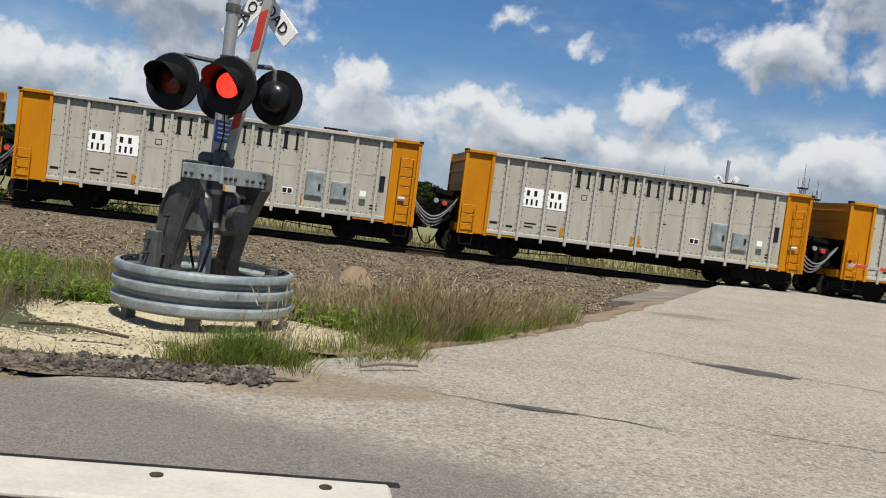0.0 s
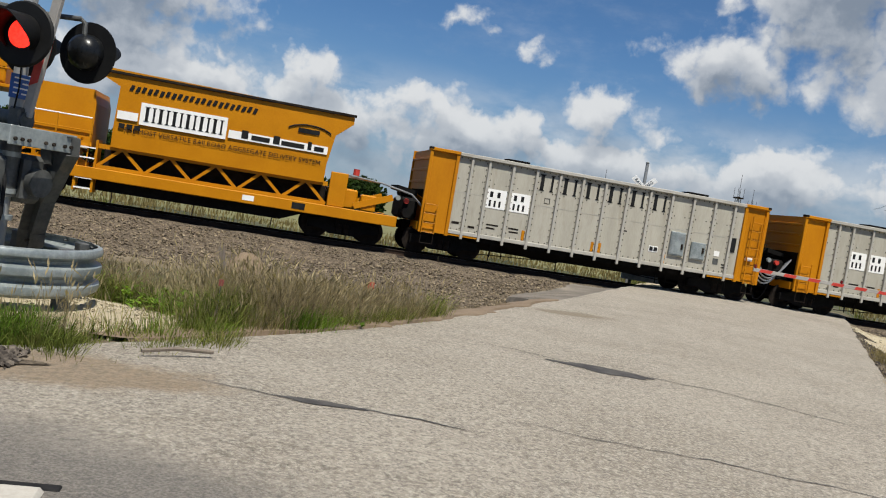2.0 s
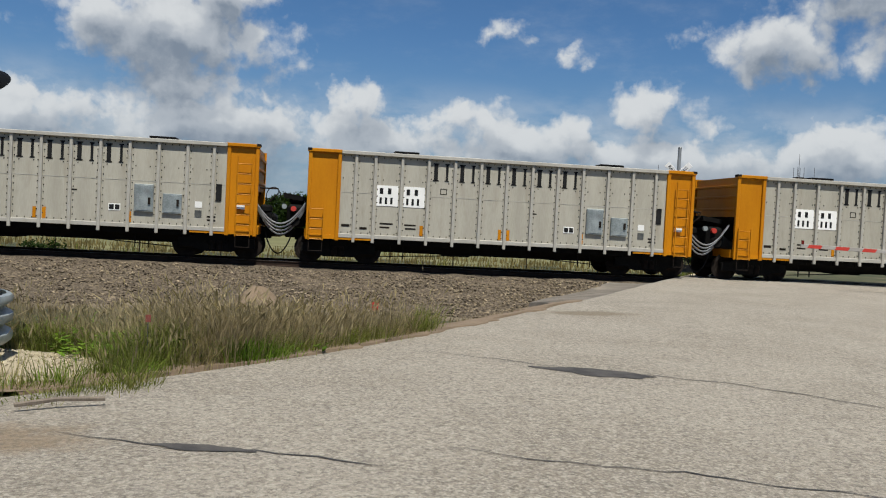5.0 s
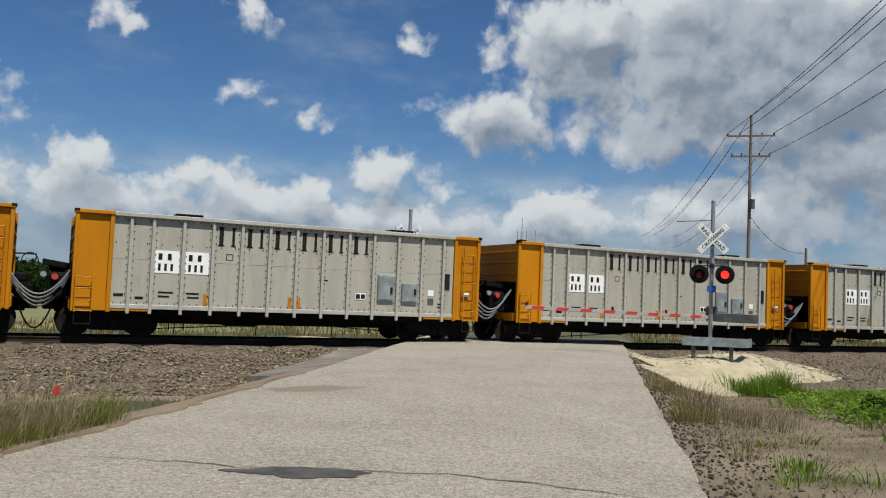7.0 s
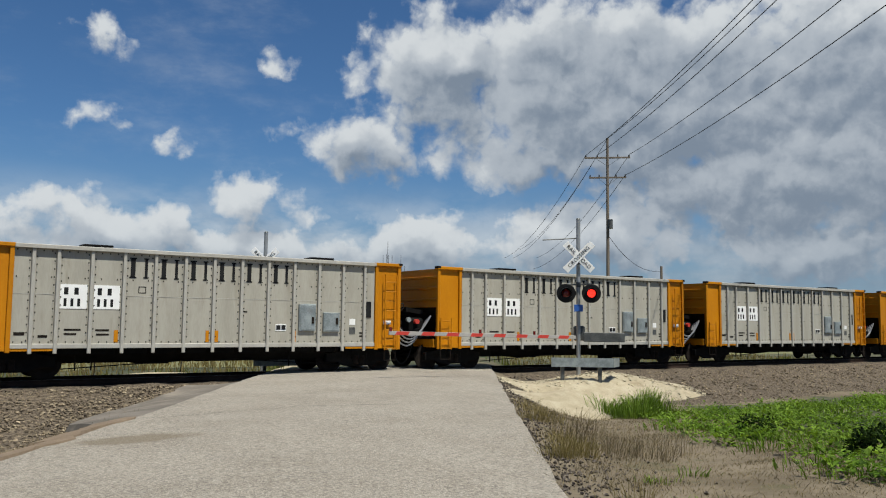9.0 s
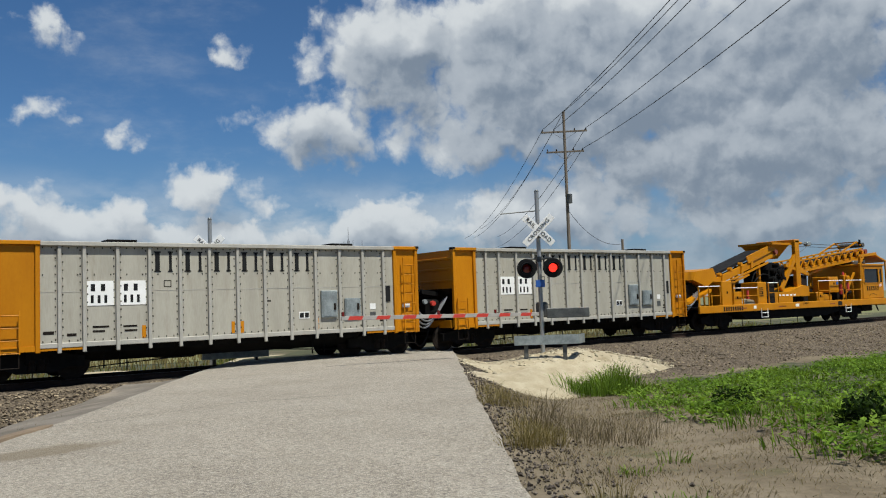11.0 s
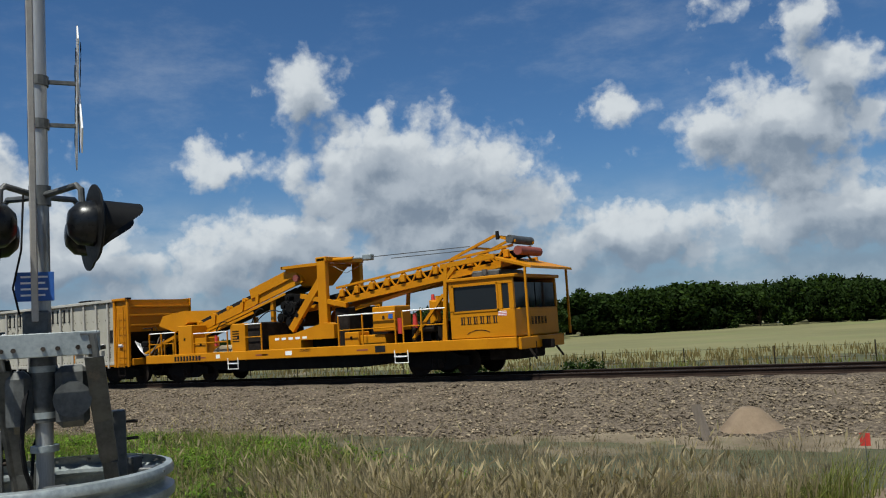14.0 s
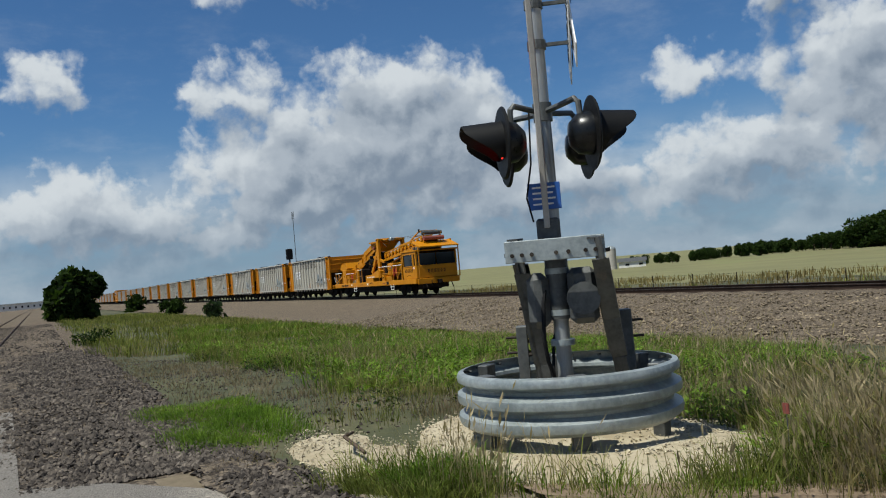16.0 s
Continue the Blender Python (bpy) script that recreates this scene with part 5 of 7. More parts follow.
hub = part("gate_hub", Geo().cyl((-0.14, -0.05, 1.70), (0.22, -0.05, 1.70), 0.085, 14), M["galv_dull"], near_sig, "", None, True)
part("hub_flange", Geo().box(0.05, 0.20, -0.14, 0.06, 1.60, 1.82, 0.02), M["galv_dull"], hub)
gate_arm(near_sig, pose(0.20, -0.05, 1.74, 0, -80.5, 0), 4.6, False)
part("cable", Geo().tube([(0.02, -0.10, 1.30), (0.14, -0.14, 1.1), (0.17, -0.16, 0.8), (0.10, -0.14, 0.6), (0.02, -0.10, 0.45), (0.02, -0.1, 0.1)], 0.018, 7), M["rubber"], near_sig, "black cable conduit", None, True)
part("cable", Geo().tube([(-0.2, 0.1, 1.2), (-0.28, 0.0, 0.95), (-0.16, -0.08, 0.75), (-0.06, -0.1, 0.5), (-0.05, -0.1, 0.1)], 0.014, 7), M["rubber"], near_sig, "black cable conduit", None, True)
part("cable", Geo().tube([(0.15, -0.16, 1.8), (0.22, -0.2, 2.0), (0.14, -0.14, 2.3), (0.10, -0.12, 2.75)], 0.008, 6), M["rubber"], near_sig, "", None, True)

# round guard of corrugated beam
ring = thing("guard_ring", "round galvanised corrugated guardrail around the signal", "guardrail", pose(NEAR.x + 0.02, NEAR.y, NEAR.z))
wave = [(0.0, 0.505), (0.035, 0.495), (0.05, 0.46), (0.045, 0.425), (-0.02, 0.385), (-0.025, 0.355), (0.05, 0.315), (0.055, 0.28), (0.05, 0.245), (-0.02, 0.205), (-0.025, 0.175), (0.05, 0.13), (0.055, 0.095), (0.045, 0.055), (0.0, 0.02)]
RR, RZ = 0.90, 0.085
prof = [(RR + a, RZ + b * 0.95) for a, b in wave]
prof = prof + [(r - 0.012, z) for r, z in prof[::-1]] + [prof[0]]
for k in range(2):
    q = Geo()
    n = 36
    for i in range(n + 1):
        a = math.pi * (k + i / n) + 0.35
        q.v += [((r + (0.006 if k else 0)) * math.cos(a), (r + (0.006 if k else 0)) * math.sin(a), z) for r, z in prof]
    kk = len(prof)
    q.f = [(i * kk + j, (i + 1) * kk + j, (i + 1) * kk + j + 1, i * kk + j + 1) for i in range(n) for j in range(kk - 1)]
    seg = part("beam", q, M["galv"], ring, "galvanised corrugated beam bent round", None, True)
for i in range(22):
    a = 2 * math.pi * i / 22 + 0.2
    part("bolt", Geo().cyl(((RR - 0.03) * math.cos(a), (RR - 0.03) * math.sin(a), RZ + 0.44), ((RR + 0.05) * math.cos(a), (RR + 0.05) * math.sin(a), RZ + 0.44), 0.010, 8), M["galv_dull"], ring)
for i in range(6):
    a = 2 * math.pi * i / 6 + 0.55
    x, y = (RR - 0.10) * math.cos(a), (RR - 0.10) * math.sin(a)
    part("post", Geo().box(-0.05, 0.05, -0.075, 0.075, -0.15, 0.56, 0.008, pose(x, y, 0, 0, 0, math.degrees(a))), M["galv_dull"], ring, "dark steel guard post")

# the signal on the far side of the road, its gate lowered
far_sig = signal_mast(pose(FAR.x, FAR.y, 0.02, 0, 0, -40), 4.95, "crossing signal with a glowing red lamp and lowered gate", [(-0.40, 0.2, 0, False), (0.40, 0.2, 0, True)], 3.72, 2.56, 1)
part("blue_plate", Geo().box(-0.14, 0.14, -0.1, -0.09, 1.98, 2.2, 0.004), M["blue"], far_sig, "small blue notice plate")
part("short_arm", Geo().cyl((0, 0, 4.35), (-1.15, -0.1, 4.28), 0.02, 6), M["galv_dull"], far_sig)
mech = part("gate_mechanism", Geo().box(-0.15, 0.22, 0.05, 0.36, 1.05, 1.52, 0.05), M["galv_dull"], far_sig, "grey gate motor housing")
part("counterweight", Geo().box(0.15, 1.45, -0.2, -0.16, 1.02, 1.32, 0.02), M["galv_dull"], mech, "grey gate counterweight arm")
gate_arm(far_sig, pose(-0.1, -0.25, 1.16, 0, 0, 40) @ pose(0, 0, 0, 0, 0, 180) @ pose(0, 0, 0, 0, -1.0, 0), 6.9)
guard = thing("guardrail", "short galvanised guardrail in front of the far signal", "guardrail", pose(FAR.x - 0.55, FAR.y - 0.75, 0.0, 0, 0, -38))
part("beam", Geo().prism([(-0.03, 0.28), (0.05, 0.30), (0.06, 0.36), (0.0, 0.42), (0.06, 0.48), (0.05, 0.54), (-0.03, 0.56)], "x", -0.95, 0.95), M["galv"], guard)
part("beam", Geo().prism([(-0.03, 0.28), (0.05, 0.30), (0.06, 0.36), (0.0, 0.42), (0.06, 0.48), (0.05, 0.54), (-0.03, 0.56)], "x", -0.0, 0.75, pose(0.95, 0, 0, 0, 0, 70)), M["galv"], guard)
for u in (-0.6, 0.55):
    part("post", Geo().box(u - 0.06, u + 0.06, 0.06, 0.16, -0.2, 0.52, 0.008), M["galv_dull"], guard, "dark steel guard post")

# the opposite signal beyond the main track
opp = signal_mast(pose(15.95, 32.2, -0.2, 0, 0, -25), 4.9, "crossing signal beyond the train with a glowing red lamp", [(-0.40, 0.2, 0, False), (0.40, 0.2, 0, True)], 3.85, 2.75, 1)
part("gate_mechanism", Geo().box(-0.15, 0.22, 0.05, 0.36, 1.05, 1.52, 0.05), M["galv_dull"], opp, "grey gate motor housing")
gate_arm(opp, pose(0.1, -0.25, 1.35, 0, 0, 25), 7.2)
og = thing("guardrail", "galvanised guardrail beside the signal beyond the track", "guardrail", pose(16.55, 31.6, -0.25, 0, 0, -10))
part("beam", Geo().prism([(-0.03, 0.28), (0.05, 0.30), (0.06, 0.36), (0.0, 0.42), (0.06, 0.48), (0.05, 0.54), (-0.03, 0.56)], "x", -1.1, 1.1), M["galv"], og)
for u in (-0.7, 0.7):
    part("post", Geo().box(u - 0.06, u + 0.06, 0.06, 0.16, -0.2, 0.52, 0.008), M["galv_dull"], og)

# ---- poles, towers, fence, distance ----


def utility_pole(x, y, h, label, arms, turn=0):
    z = level(x, y)
    t = thing("utility_pole", label, "utility pole", pose(x, y, z, 0, 0, turn), "utility poles")
    part("pole", Geo().cyl((0, 0, -0.3), (0, 0, h), 0.17, 12, 0.11), M["wood"], t, "weathered wooden pole", None, True)
    for dz, half in arms:
        arm = part("crossarm", Geo().box(-half, half, -0.07, 0.05, h - dz - 0.07, h - dz + 0.07, 0.01), M["wood"], t, "wooden crossarm")
        for u in (-half + 0.1, -half * 0.45, half * 0.45, half - 0.1):
            part("insulator", Geo().cyl((u, 0, h - dz + 0.07), (u, 0, h - dz + 0.27), 0.06, 8, 0.04), M["grime"], arm)
        part("brace", Geo().bar((-half * 0.55, -0.08, h - dz - 0.05), (0, -0.1, h - dz - 0.75), 0.04, 0.02).bar((half * 0.55, -0.08, h - dz - 0.05), (0, -0.1, h - dz - 0.75), 0.04, 0.02), M["galv_dull"], arm)
    return t


PX, PY, PH = 57.2, 56.2, 18.6
pz = level(PX, PY)
pole = utility_pole(PX, PY, PH, "tall weathered wooden utility pole with two crossarms", [(1.75, 1.95), (3.5, 1.6)], -42)
part("transformer", Geo().cyl((0.2, -0.25, PH - 8.0), (0.2, -0.25, PH - 7.2), 0.22, 12), M["galv_dull"], pole, "grey pole-mounted can", None, True)
pole2 = utility_pole(*at_az(49.0, 78)[:2], 7.6, "shorter wooden utility pole beyond the track", [], 0)


def wire(a, b, sag, r, label="thin dark overhead wire"):
    a, b = Vector(a), Vector(b)
    pts = [a.lerp(b, i / 24) + Vector((0, 0, -4 * sag * (i / 24) * (1 - i / 24))) for i in range(25)]
    return solid("overhead_wire", Geo().tube(pts, r, 5), M["rubber"], label, "wire")


turn = radians(-42)
for u, dz, ex in ((0, 0.05, 0.0), (-1.85, 1.5, -1.9), (1.85, 1.5, 1.9), (-0.85, 1.5, -0.85), (1.5, 3.3, 1.6)):
    top = (PX + u * math.cos(turn), PY + u * math.sin(turn), pz + PH - dz)
    wire(top, (14.0 + ex * 0.8, -9.0 - ex * 0.55, 18.4 - dz), 1.3, 0.022)
    wire(top, (95.0 + ex, 114.0 - ex, 14.0 - dz), 1.6, 0.022)
wire((PX, PY, pz + PH - 8.5), (*at_az(49.0, 78)[:2], level(*at_az(49.0, 78)[:2]) + 7.2), 1.0, 0.02)


def tower(az, dist, h, label):
    x, y, z = at_az(az, dist)
    t = thing("lattice_tower", label, "radio tower", pose(x, y, z, 0, 0, az * 3), "radio towers")
    legs = [(-1, -1), (1, -1), (1, 1), (-1, 1)]
    wid = lambda k: (0.055 * (1 - k) + 0.028 * k) * h
    q = Geo()
    for a, b in legs:
        q.cyl((a * wid(0), b * wid(0), 0), (a * wid(1), b * wid(1), h), 0.11, 5)
    part("leg_frame", q, M["galv_dull"], t)
    q = Geo()
    n = 8
    for i in range(n):
        k0, k1 = i / n, (i + 1) / n
        for (a, b), (c, d) in zip(legs, legs[1:] + legs[:1]):
            q.cyl((a * wid(k0), b * wid(k0), h * k0), (c * wid(k1), d * wid(k1), h * k1), 0.07, 4)
            q.cyl((a * wid(k1), b * wid(k1), h * k1), (c * wid(k1), d * wid(k1), h * k1), 0.07, 4)
    part("lattice", q, M["galv_dull"], t)
    part("platform", Geo().box(-0.055 * h, 0.055 * h, -0.055 * h, 0.055 * h, h, h + 0.5, 0.05), M["grime"], t, "railed antenna platform")
    for a, b in legs + [(0, 0)]:
        part("antenna", Geo().cyl((a * 0.05 * h, b * 0.05 * h, h), (a * 0.05 * h, b * 0.05 * h, h + h * (0.16 + 0.2 * (a == 0))), 0.07, 5), M["grime"], t)


tower(30.6, 300, 23.0, "grey lattice radio tower with a platform of antennas")
tower(31.5, 340, 22.0, "grey lattice radio tower beyond the train")
tower(22.0, 310, 20.0, "grey lattice radio tower behind the trees")
tower(24.0, 380, 20.5, "distant grey lattice radio tower with antennas")

fence = thing("fence", "wire field fence on thin posts behind the main track", "fence", kind="")
me = Geo().cyl((0, 0, -0.1), (0, 0, 0.95), 0.022, 6).mesh("fence_post", M["grime"])
xs = [x for x in np.arange(-75, 60, 3.2) if not (road_left(37) - 2.5 < x < road_right(37) + 2.5)]
for x in xs:
    part("fence_post", me, None, fence, at=pose(x, 37.0, level(x, 37.0), random.uniform(-2, 2), random.uniform(-2, 2), 0))
for z in (0.40, 0.80):
    part("fence_wire", Geo().cyl((-75, 37, -0.7 + z), (road_left(37) - 2.5, 37, -0.7 + z), 0.004, 5), M["grime"], fence)
    part("fence_wire", Geo().cyl((road_right(37) + 2.5, 37, -0.7 + z), (60, 37, -0.7 + z), 0.004, 5), M["grime"], fence)

# wayside signal beside the main track
sx, sy = -94.6, 33.0
sig = thing("wayside_signal", "railway wayside signal with a black head and thin antenna", "railway signal", pose(sx, sy, -0.6))
sig.scale = (1.28, 1.28, 1.28)
part("mast", Geo().cyl((0, 0, 0), (0, 0, 4.6), 0.08, 10), M["galv_dull"], sig, "", None, True)
part("signal_head", Geo().box(-0.18, 0.16, -0.3, 0.3, 3.9, 4.9, 0.05), M["lampblack"], sig, "black signal head")
part("platform", Geo().box(-0.5, 0.5, -0.5, 0.5, 3.5, 3.56, 0.01), M["galv_dull"], sig)
part("antenna", Geo().cyl((0.4, 0.5, 0), (0.4, 0.5, 8.2), 0.03, 6), M["galv_dull"], sig)
part("antenna_loop", Geo().tube([(0.1, 0.5, 7.6), (0.1, 0.5, 8.3), (0.75, 0.5, 8.3), (0.75, 0.5, 7.6)], 0.02, 5), M["galv_dull"], sig)
# distant silo and barns
x, y, z = at_az(-52.9, 190)
silo = thing("silo", "pale grey concrete silo with a domed top far away", "silo", pose(x, y, z))
part("drum", Geo().cyl((0, 0, 0), (0, 0, 4.5), 1.1, 20), M["concrete"], silo, "", None, True)
part("dome", Geo().lathe([(1.1, 4.5), (0.95, 4.85), (0.5, 5.1), (0.0, 5.2)], 20), M["galv"], silo, "", None, True)


def barn(az, dist, w, d, h, label, material="siding", roof="galv_dull", turn=0):
    x, y, z = at_az(az, dist)
    b = thing("farm_building", label, "building", pose(x, y, z, 0, 0, turn), "distant buildings")
    part("wall", Geo().box(-w / 2, w / 2, -d / 2, d / 2, 0, h), M[material], b)
    part("roof", Geo().prism([(-d / 2 - 0.3, h), (d / 2 + 0.3, h), (0, h + d * 0.22)], "x", -w / 2 - 0.3, w / 2 + 0.3), M[roof], b)
    for u in np.arange(-w / 2 + 1.5, w / 2 - 1, 3.0):
        part("window", Geo().box(u, u + 0.9, -d / 2 - 0.03, -d / 2 + 0.02, h * 0.35, h * 0.7), M["glass"], b)


barn(-51.6, 200, 6, 4, 1.3, "low pale farm shed far beyond the field", turn=50)
barn(-37.5, 260, 7, 4, 1.6, "small pale house far beyond the field", turn=40)
barn(29.5, 120, 14, 6, 2.0, "low brown-red building beyond the track", "brick", "galv_dull", -20)
barn(-90.6, 520, 30, 3, 3.2, "distant pale bridge-like structure on the horizon", turn=90)

# verge clutter
flag = thing("survey_flag", "small orange-red survey flag on a wire", "flag", pose(3.7, 17.5, level(3.7, 17.5)))
part("wire_stem", Geo().cyl((0, 0, 0), (0, 0, 0.5), 0.006, 5), M["galv_dull"], flag)
part("cloth", Geo().box(-0.06, 0.06, -0.004, 0.004, 0.34, 0.5), M["red"], flag, "orange-red plastic flag")
flag = thing("survey_flag", "small orange-red survey flag in the grass", "flag", pose(1.02, 9.77, 0.0))
part("wire_stem", Geo().cyl((0, 0, -0.1), (0, 0, 0.42), 0.005, 5), M["galv_dull"], flag)
part("cloth", Geo().box(-0.025, 0.025, -0.004, 0.004, 0.36, 0.43), M["rust_red"], flag, "orange-red plastic flag")
solid("stake", Geo().bar((0.75, 20.9, -0.85), (0.55, 20.95, -0.15), 0.16, 0.10), M["wood"], "short weathered wooden stake leaning in the gravel", "stake")
solid("stick", Geo().tube([(0.55, 7.62, 0.03), (0.8, 7.75, 0.05), (1.1, 7.86, 0.035)], 0.018, 6), M["wood"], "dry pale stick at the road edge", "stick")
solid("stick", Geo().tube([(-2.5, 8.0, 0.05), (-2.0, 7.75, 0.12), (-1.5, 7.75, 0.06)], 0.016, 6), M["bark"], "dark dead twig on the limestone", "stick")

# ---- the train ----
LEN, ROOF, SILL = 12.15, 3.44, 0.93
WHEEL = Geo().lathe([(0.10, -0.02), (0.42, -0.02), (0.42, 0.0), (0.445, 0.06), (0.445, 0.075), (0.33, 0.10), (0.28, 0.07), (0.12, 0.07), (0.10, 0.12), (0.0, 0.12)], 24, pose(0, 0, 0, 90, 0, 0)).mesh("wheel", M["grime"], True)
SIDEFRAME = Geo().prism([(-1.12, 0.34), (-1.12, 0.60), (-0.75, 0.66), (-0.35, 0.80), (0.35, 0.80), (0.75, 0.66), (1.12, 0.60), (1.12, 0.34), (0.72, 0.34), (0.45, 0.22), (-0.45, 0.22), (-0.72, 0.34)], "y", -0.09, 0.09).mesh("sideframe", M["black"])
SPRING = Geo().cyl((0, 0, 0.28), (0, 0, 0.55), 0.09, 10).mesh("spring", M["grime"], True)
AXLE = Geo().cyl((0, -0.75, 0), (0, 0.75, 0), 0.085, 10).mesh("axle", M["grime"], True)
BOLSTER = Geo().box(-0.28, 0.28, -1.15, 1.15, 0.42, 0.86, 0.03).mesh("bolster", M["black"])


def truck(parent, x):
    t = part("truck", BOLSTER, None, parent, "black two-axle truck", pose(x, 0, 0))
    for s in (-1, 1):
        part("sideframe", SIDEFRAME, None, t, at=pose(0, s * 1.0, 0))
        for u in (-0.16, 0.05):
            part("spring", SPRING, None, t, at=pose(u + 0.05, s * 1.1, 0))
        for u in (-0.89, 0.89):
            part("wheel", WHEEL, None, t, at=pose(u, s * 0.72, 0.445, 0, 0, 0 if s < 0 else 180))
    for u in (-0.89, 0.89):
        part("axle", AXLE, None, t, at=pose(u, 0, 0.445))


def glyph(w, h, t):
    """A plain block mark: a broad and a narrow upright with short feet."""
    g = Geo().box(0.03, 0.03 + t, -0.004, 0.004, 0, h).box(w - t * 0.62 - 0.03, w - 0.03, -0.004, 0.004, 0, h)
    for z in (0, h - t * 0.28):
        g.box(0, 0.06 + t, -0.004, 0.004, z, z + t * 0.28).box(w - t * 0.62 - 0.06, w, -0.004, 0.004, z, z + t * 0.28)
    return g


def hoses(parent, x, y0):
    for i in range(4):
        pts = []
        for k in range(13):
            u = k / 12
            pts.append((x + 1.45 * u, y0 + 0.10 * i, 1.72 - 0.05 * i + 0.10 * u - (0.62 + 0.06 * i) * math.sin(math.pi * u) ** 0.9))
        part("hose", Geo().tube(pts, 0.026, 7), M["hose"], parent, "silver braided hydraulic hose between cars", None, True)
    pts = [(x + 0.25 + 0.8 * k / 12, y0 + 0.5, 0.85 - 0.62 * math.sin(math.pi * k / 12) ** 0.8) for k in range(13)]
    part("air_hose", Geo().tube(pts, 0.022, 7), M["rubber"], parent, "black air brake hose", None, True)


def coupler(parent, x, d):
    part("coupler", Geo().box(min(x, x + d * 0.72), max(x, x + d * 0.72), -0.12, 0.12, 0.72, 0.98, 0.03), M["grime"], parent)


RIBS = [1.42] + [2.0 + 0.81 * i for i in range(11)] + [10.85]


def gondola():
    c = thing("hopper_car", "pale grey ballast hopper car with yellow ends", "hopper car", group="hopper cars of the train")
    S = SIDE
    for s in (-1, 1):
        y = s * S
        part("side_panel", Geo().box(0.98, 11.22, min(y, y - s * 0.05), max(y, y - s * 0.05), SILL, ROOF - 0.06), M["alu"], c, "dusty pale grey side sheet")
        part("top_chord", Geo().box(0.98, 11.22, min(y - s * 0.06, y + s * 0.115), max(y - s * 0.06, y + s * 0.115), ROOF - 0.11, ROOF, 0.012), M["rib"], c, "pale top rail")
        part("side_sill", Geo().box(0.9, 11.3, min(y - s * 0.08, y + s * 0.045), max(y - s * 0.08, y + s * 0.045), SILL - 0.10, SILL + 0.02, 0.01), M["rib"], c)
        rib = Geo().box(-0.045, 0.045, 0, 0.075, 0.70, ROOF - 0.10, 0.012)
        for k in range(24):
            z = SILL + 0.06 + k * 0.1
            rib.box(-0.095, -0.07, -0.004, 0.012, z - 0.011, z + 0.011) if k % 2 else rib.box(0.07, 0.095, -0.004, 0.012, z - 0.011, z + 0.011)
        rib = rib.mesh("rib", M["rib"])
        for x in RIBS:
            part("rib", rib, None, c, at=pose(x, y, 0, 0, 0, 0 if s > 0 else 180))
        if s > 0:
            for x0, x1 in ((0.0, 0.98), (11.22, LEN)):
                part("end_bay", Geo().box(x0, x1, y - 0.04, y, SILL - 0.12, ROOF - 0.02), M["yellow"], c, "yellow end bay")
            continue
        rivet = Geo()
        for i in range(int(10.2 / 0.2)):
            for z in (SILL + 0.06, 2.62, ROOF - 0.15):
                if z == 2.62 and i % 2:
                    continue
                rivet.box(1.05 + 0.2 * i - 0.012, 1.05 + 0.2 * i + 0.012, min(y, y + s * 0.012), max(y, y + s * 0.012), z - 0.02, z + 0.02)
        for x in RIBS:
            for k in range(12):
                for u in (-0.085, 0.085):
                    z = SILL + 0.1 + 0.2 * k + (0.1 if u > 0 else 0)
                    rivet.box(x + u - 0.013, x + u + 0.013, min(y, y + s * 0.014), max(y, y + s * 0.014), z - 0.02, z + 0.02)
        tagged(part("riveting", rivet, M["grime"], c, "rows of dark rivets"), kind="stuff")
        part("weld_seam", Geo().box(1.0, 11.2, min(y, y + s * 0.006), max(y, y + s * 0.006), 2.19, 2.205), M["rib"], c)
        # yellow end bays
        for x0, x1, ladder_x in ((0.0, 0.98, 0.30), (11.22, LEN, 11.75)):
            e = part("end_bay", Geo().box(x0, x1, min(y - s * 0.04, y), max(y - s * 0.04, y), SILL - 0.12, ROOF - 0.04), M["yellow"], c, "yellow end bay")
            for xx in (x0 + 0.05, x1 - 0.06):
                part("post", Geo().box(xx - 0.05, xx + 0.06, min(y, y + s * 0.07), max(y, y + s * 0.07), SILL - 0.2, ROOF - 0.02, 0.012), M["yellow"], e)
            part("cap", Geo().box(x0 - 0.03, x1 + 0.02, min(y - s * 0.10, y + s * 0.10), max(y - s * 0.10, y + s * 0.10), ROOF - 0.09, ROOF + 0.01, 0.012), M["yellow"], e)
            part("corner_iron", Geo().box(x0 - 0.035 if x0 == 0 else x1 - 0.10, x0 + 0.10 if x0 == 0 else x1 + 0.035, min(y - s * 0.10, y + s * 0.105), max(y - s * 0.10, y + s * 0.105), ROOF - 0.06, ROOF + 0.02, 0.01), M["grime"], e)
            top = 1.75 if x0 == 0 else ROOF - 0.35
            rung = Geo().cyl((-0.21, 0, 0), (0.21, 0, 0), 0.015, 6).mesh("rung", M["yellow"])
            z = 0.75
            while z < top:
                part("rung", rung, None, e, at=pose(ladder_x, y + s * 0.14, z))
                z += 0.30
            for u in (-0.21, 0.21):
                part("ladder_rail", Geo().box(ladder_x + u - 0.015, ladder_x + u + 0.015, min(y + s * 0.12, y + s * 0.16), max(y + s * 0.12, y + s * 0.16), 0.72, top, 0.004), M["yellow"], e)
            part("step", Geo().tube([(ladder_x - 0.2, y + s * 0.1, 0.75), (ladder_x - 0.2, y + s * 0.1, 0.40), (ladder_x + 0.2, y + s * 0.1, 0.40), (ladder_x + 0.2, y + s * 0.1, 0.75)], 0.018, 6), M["grime"], e, "grab step")
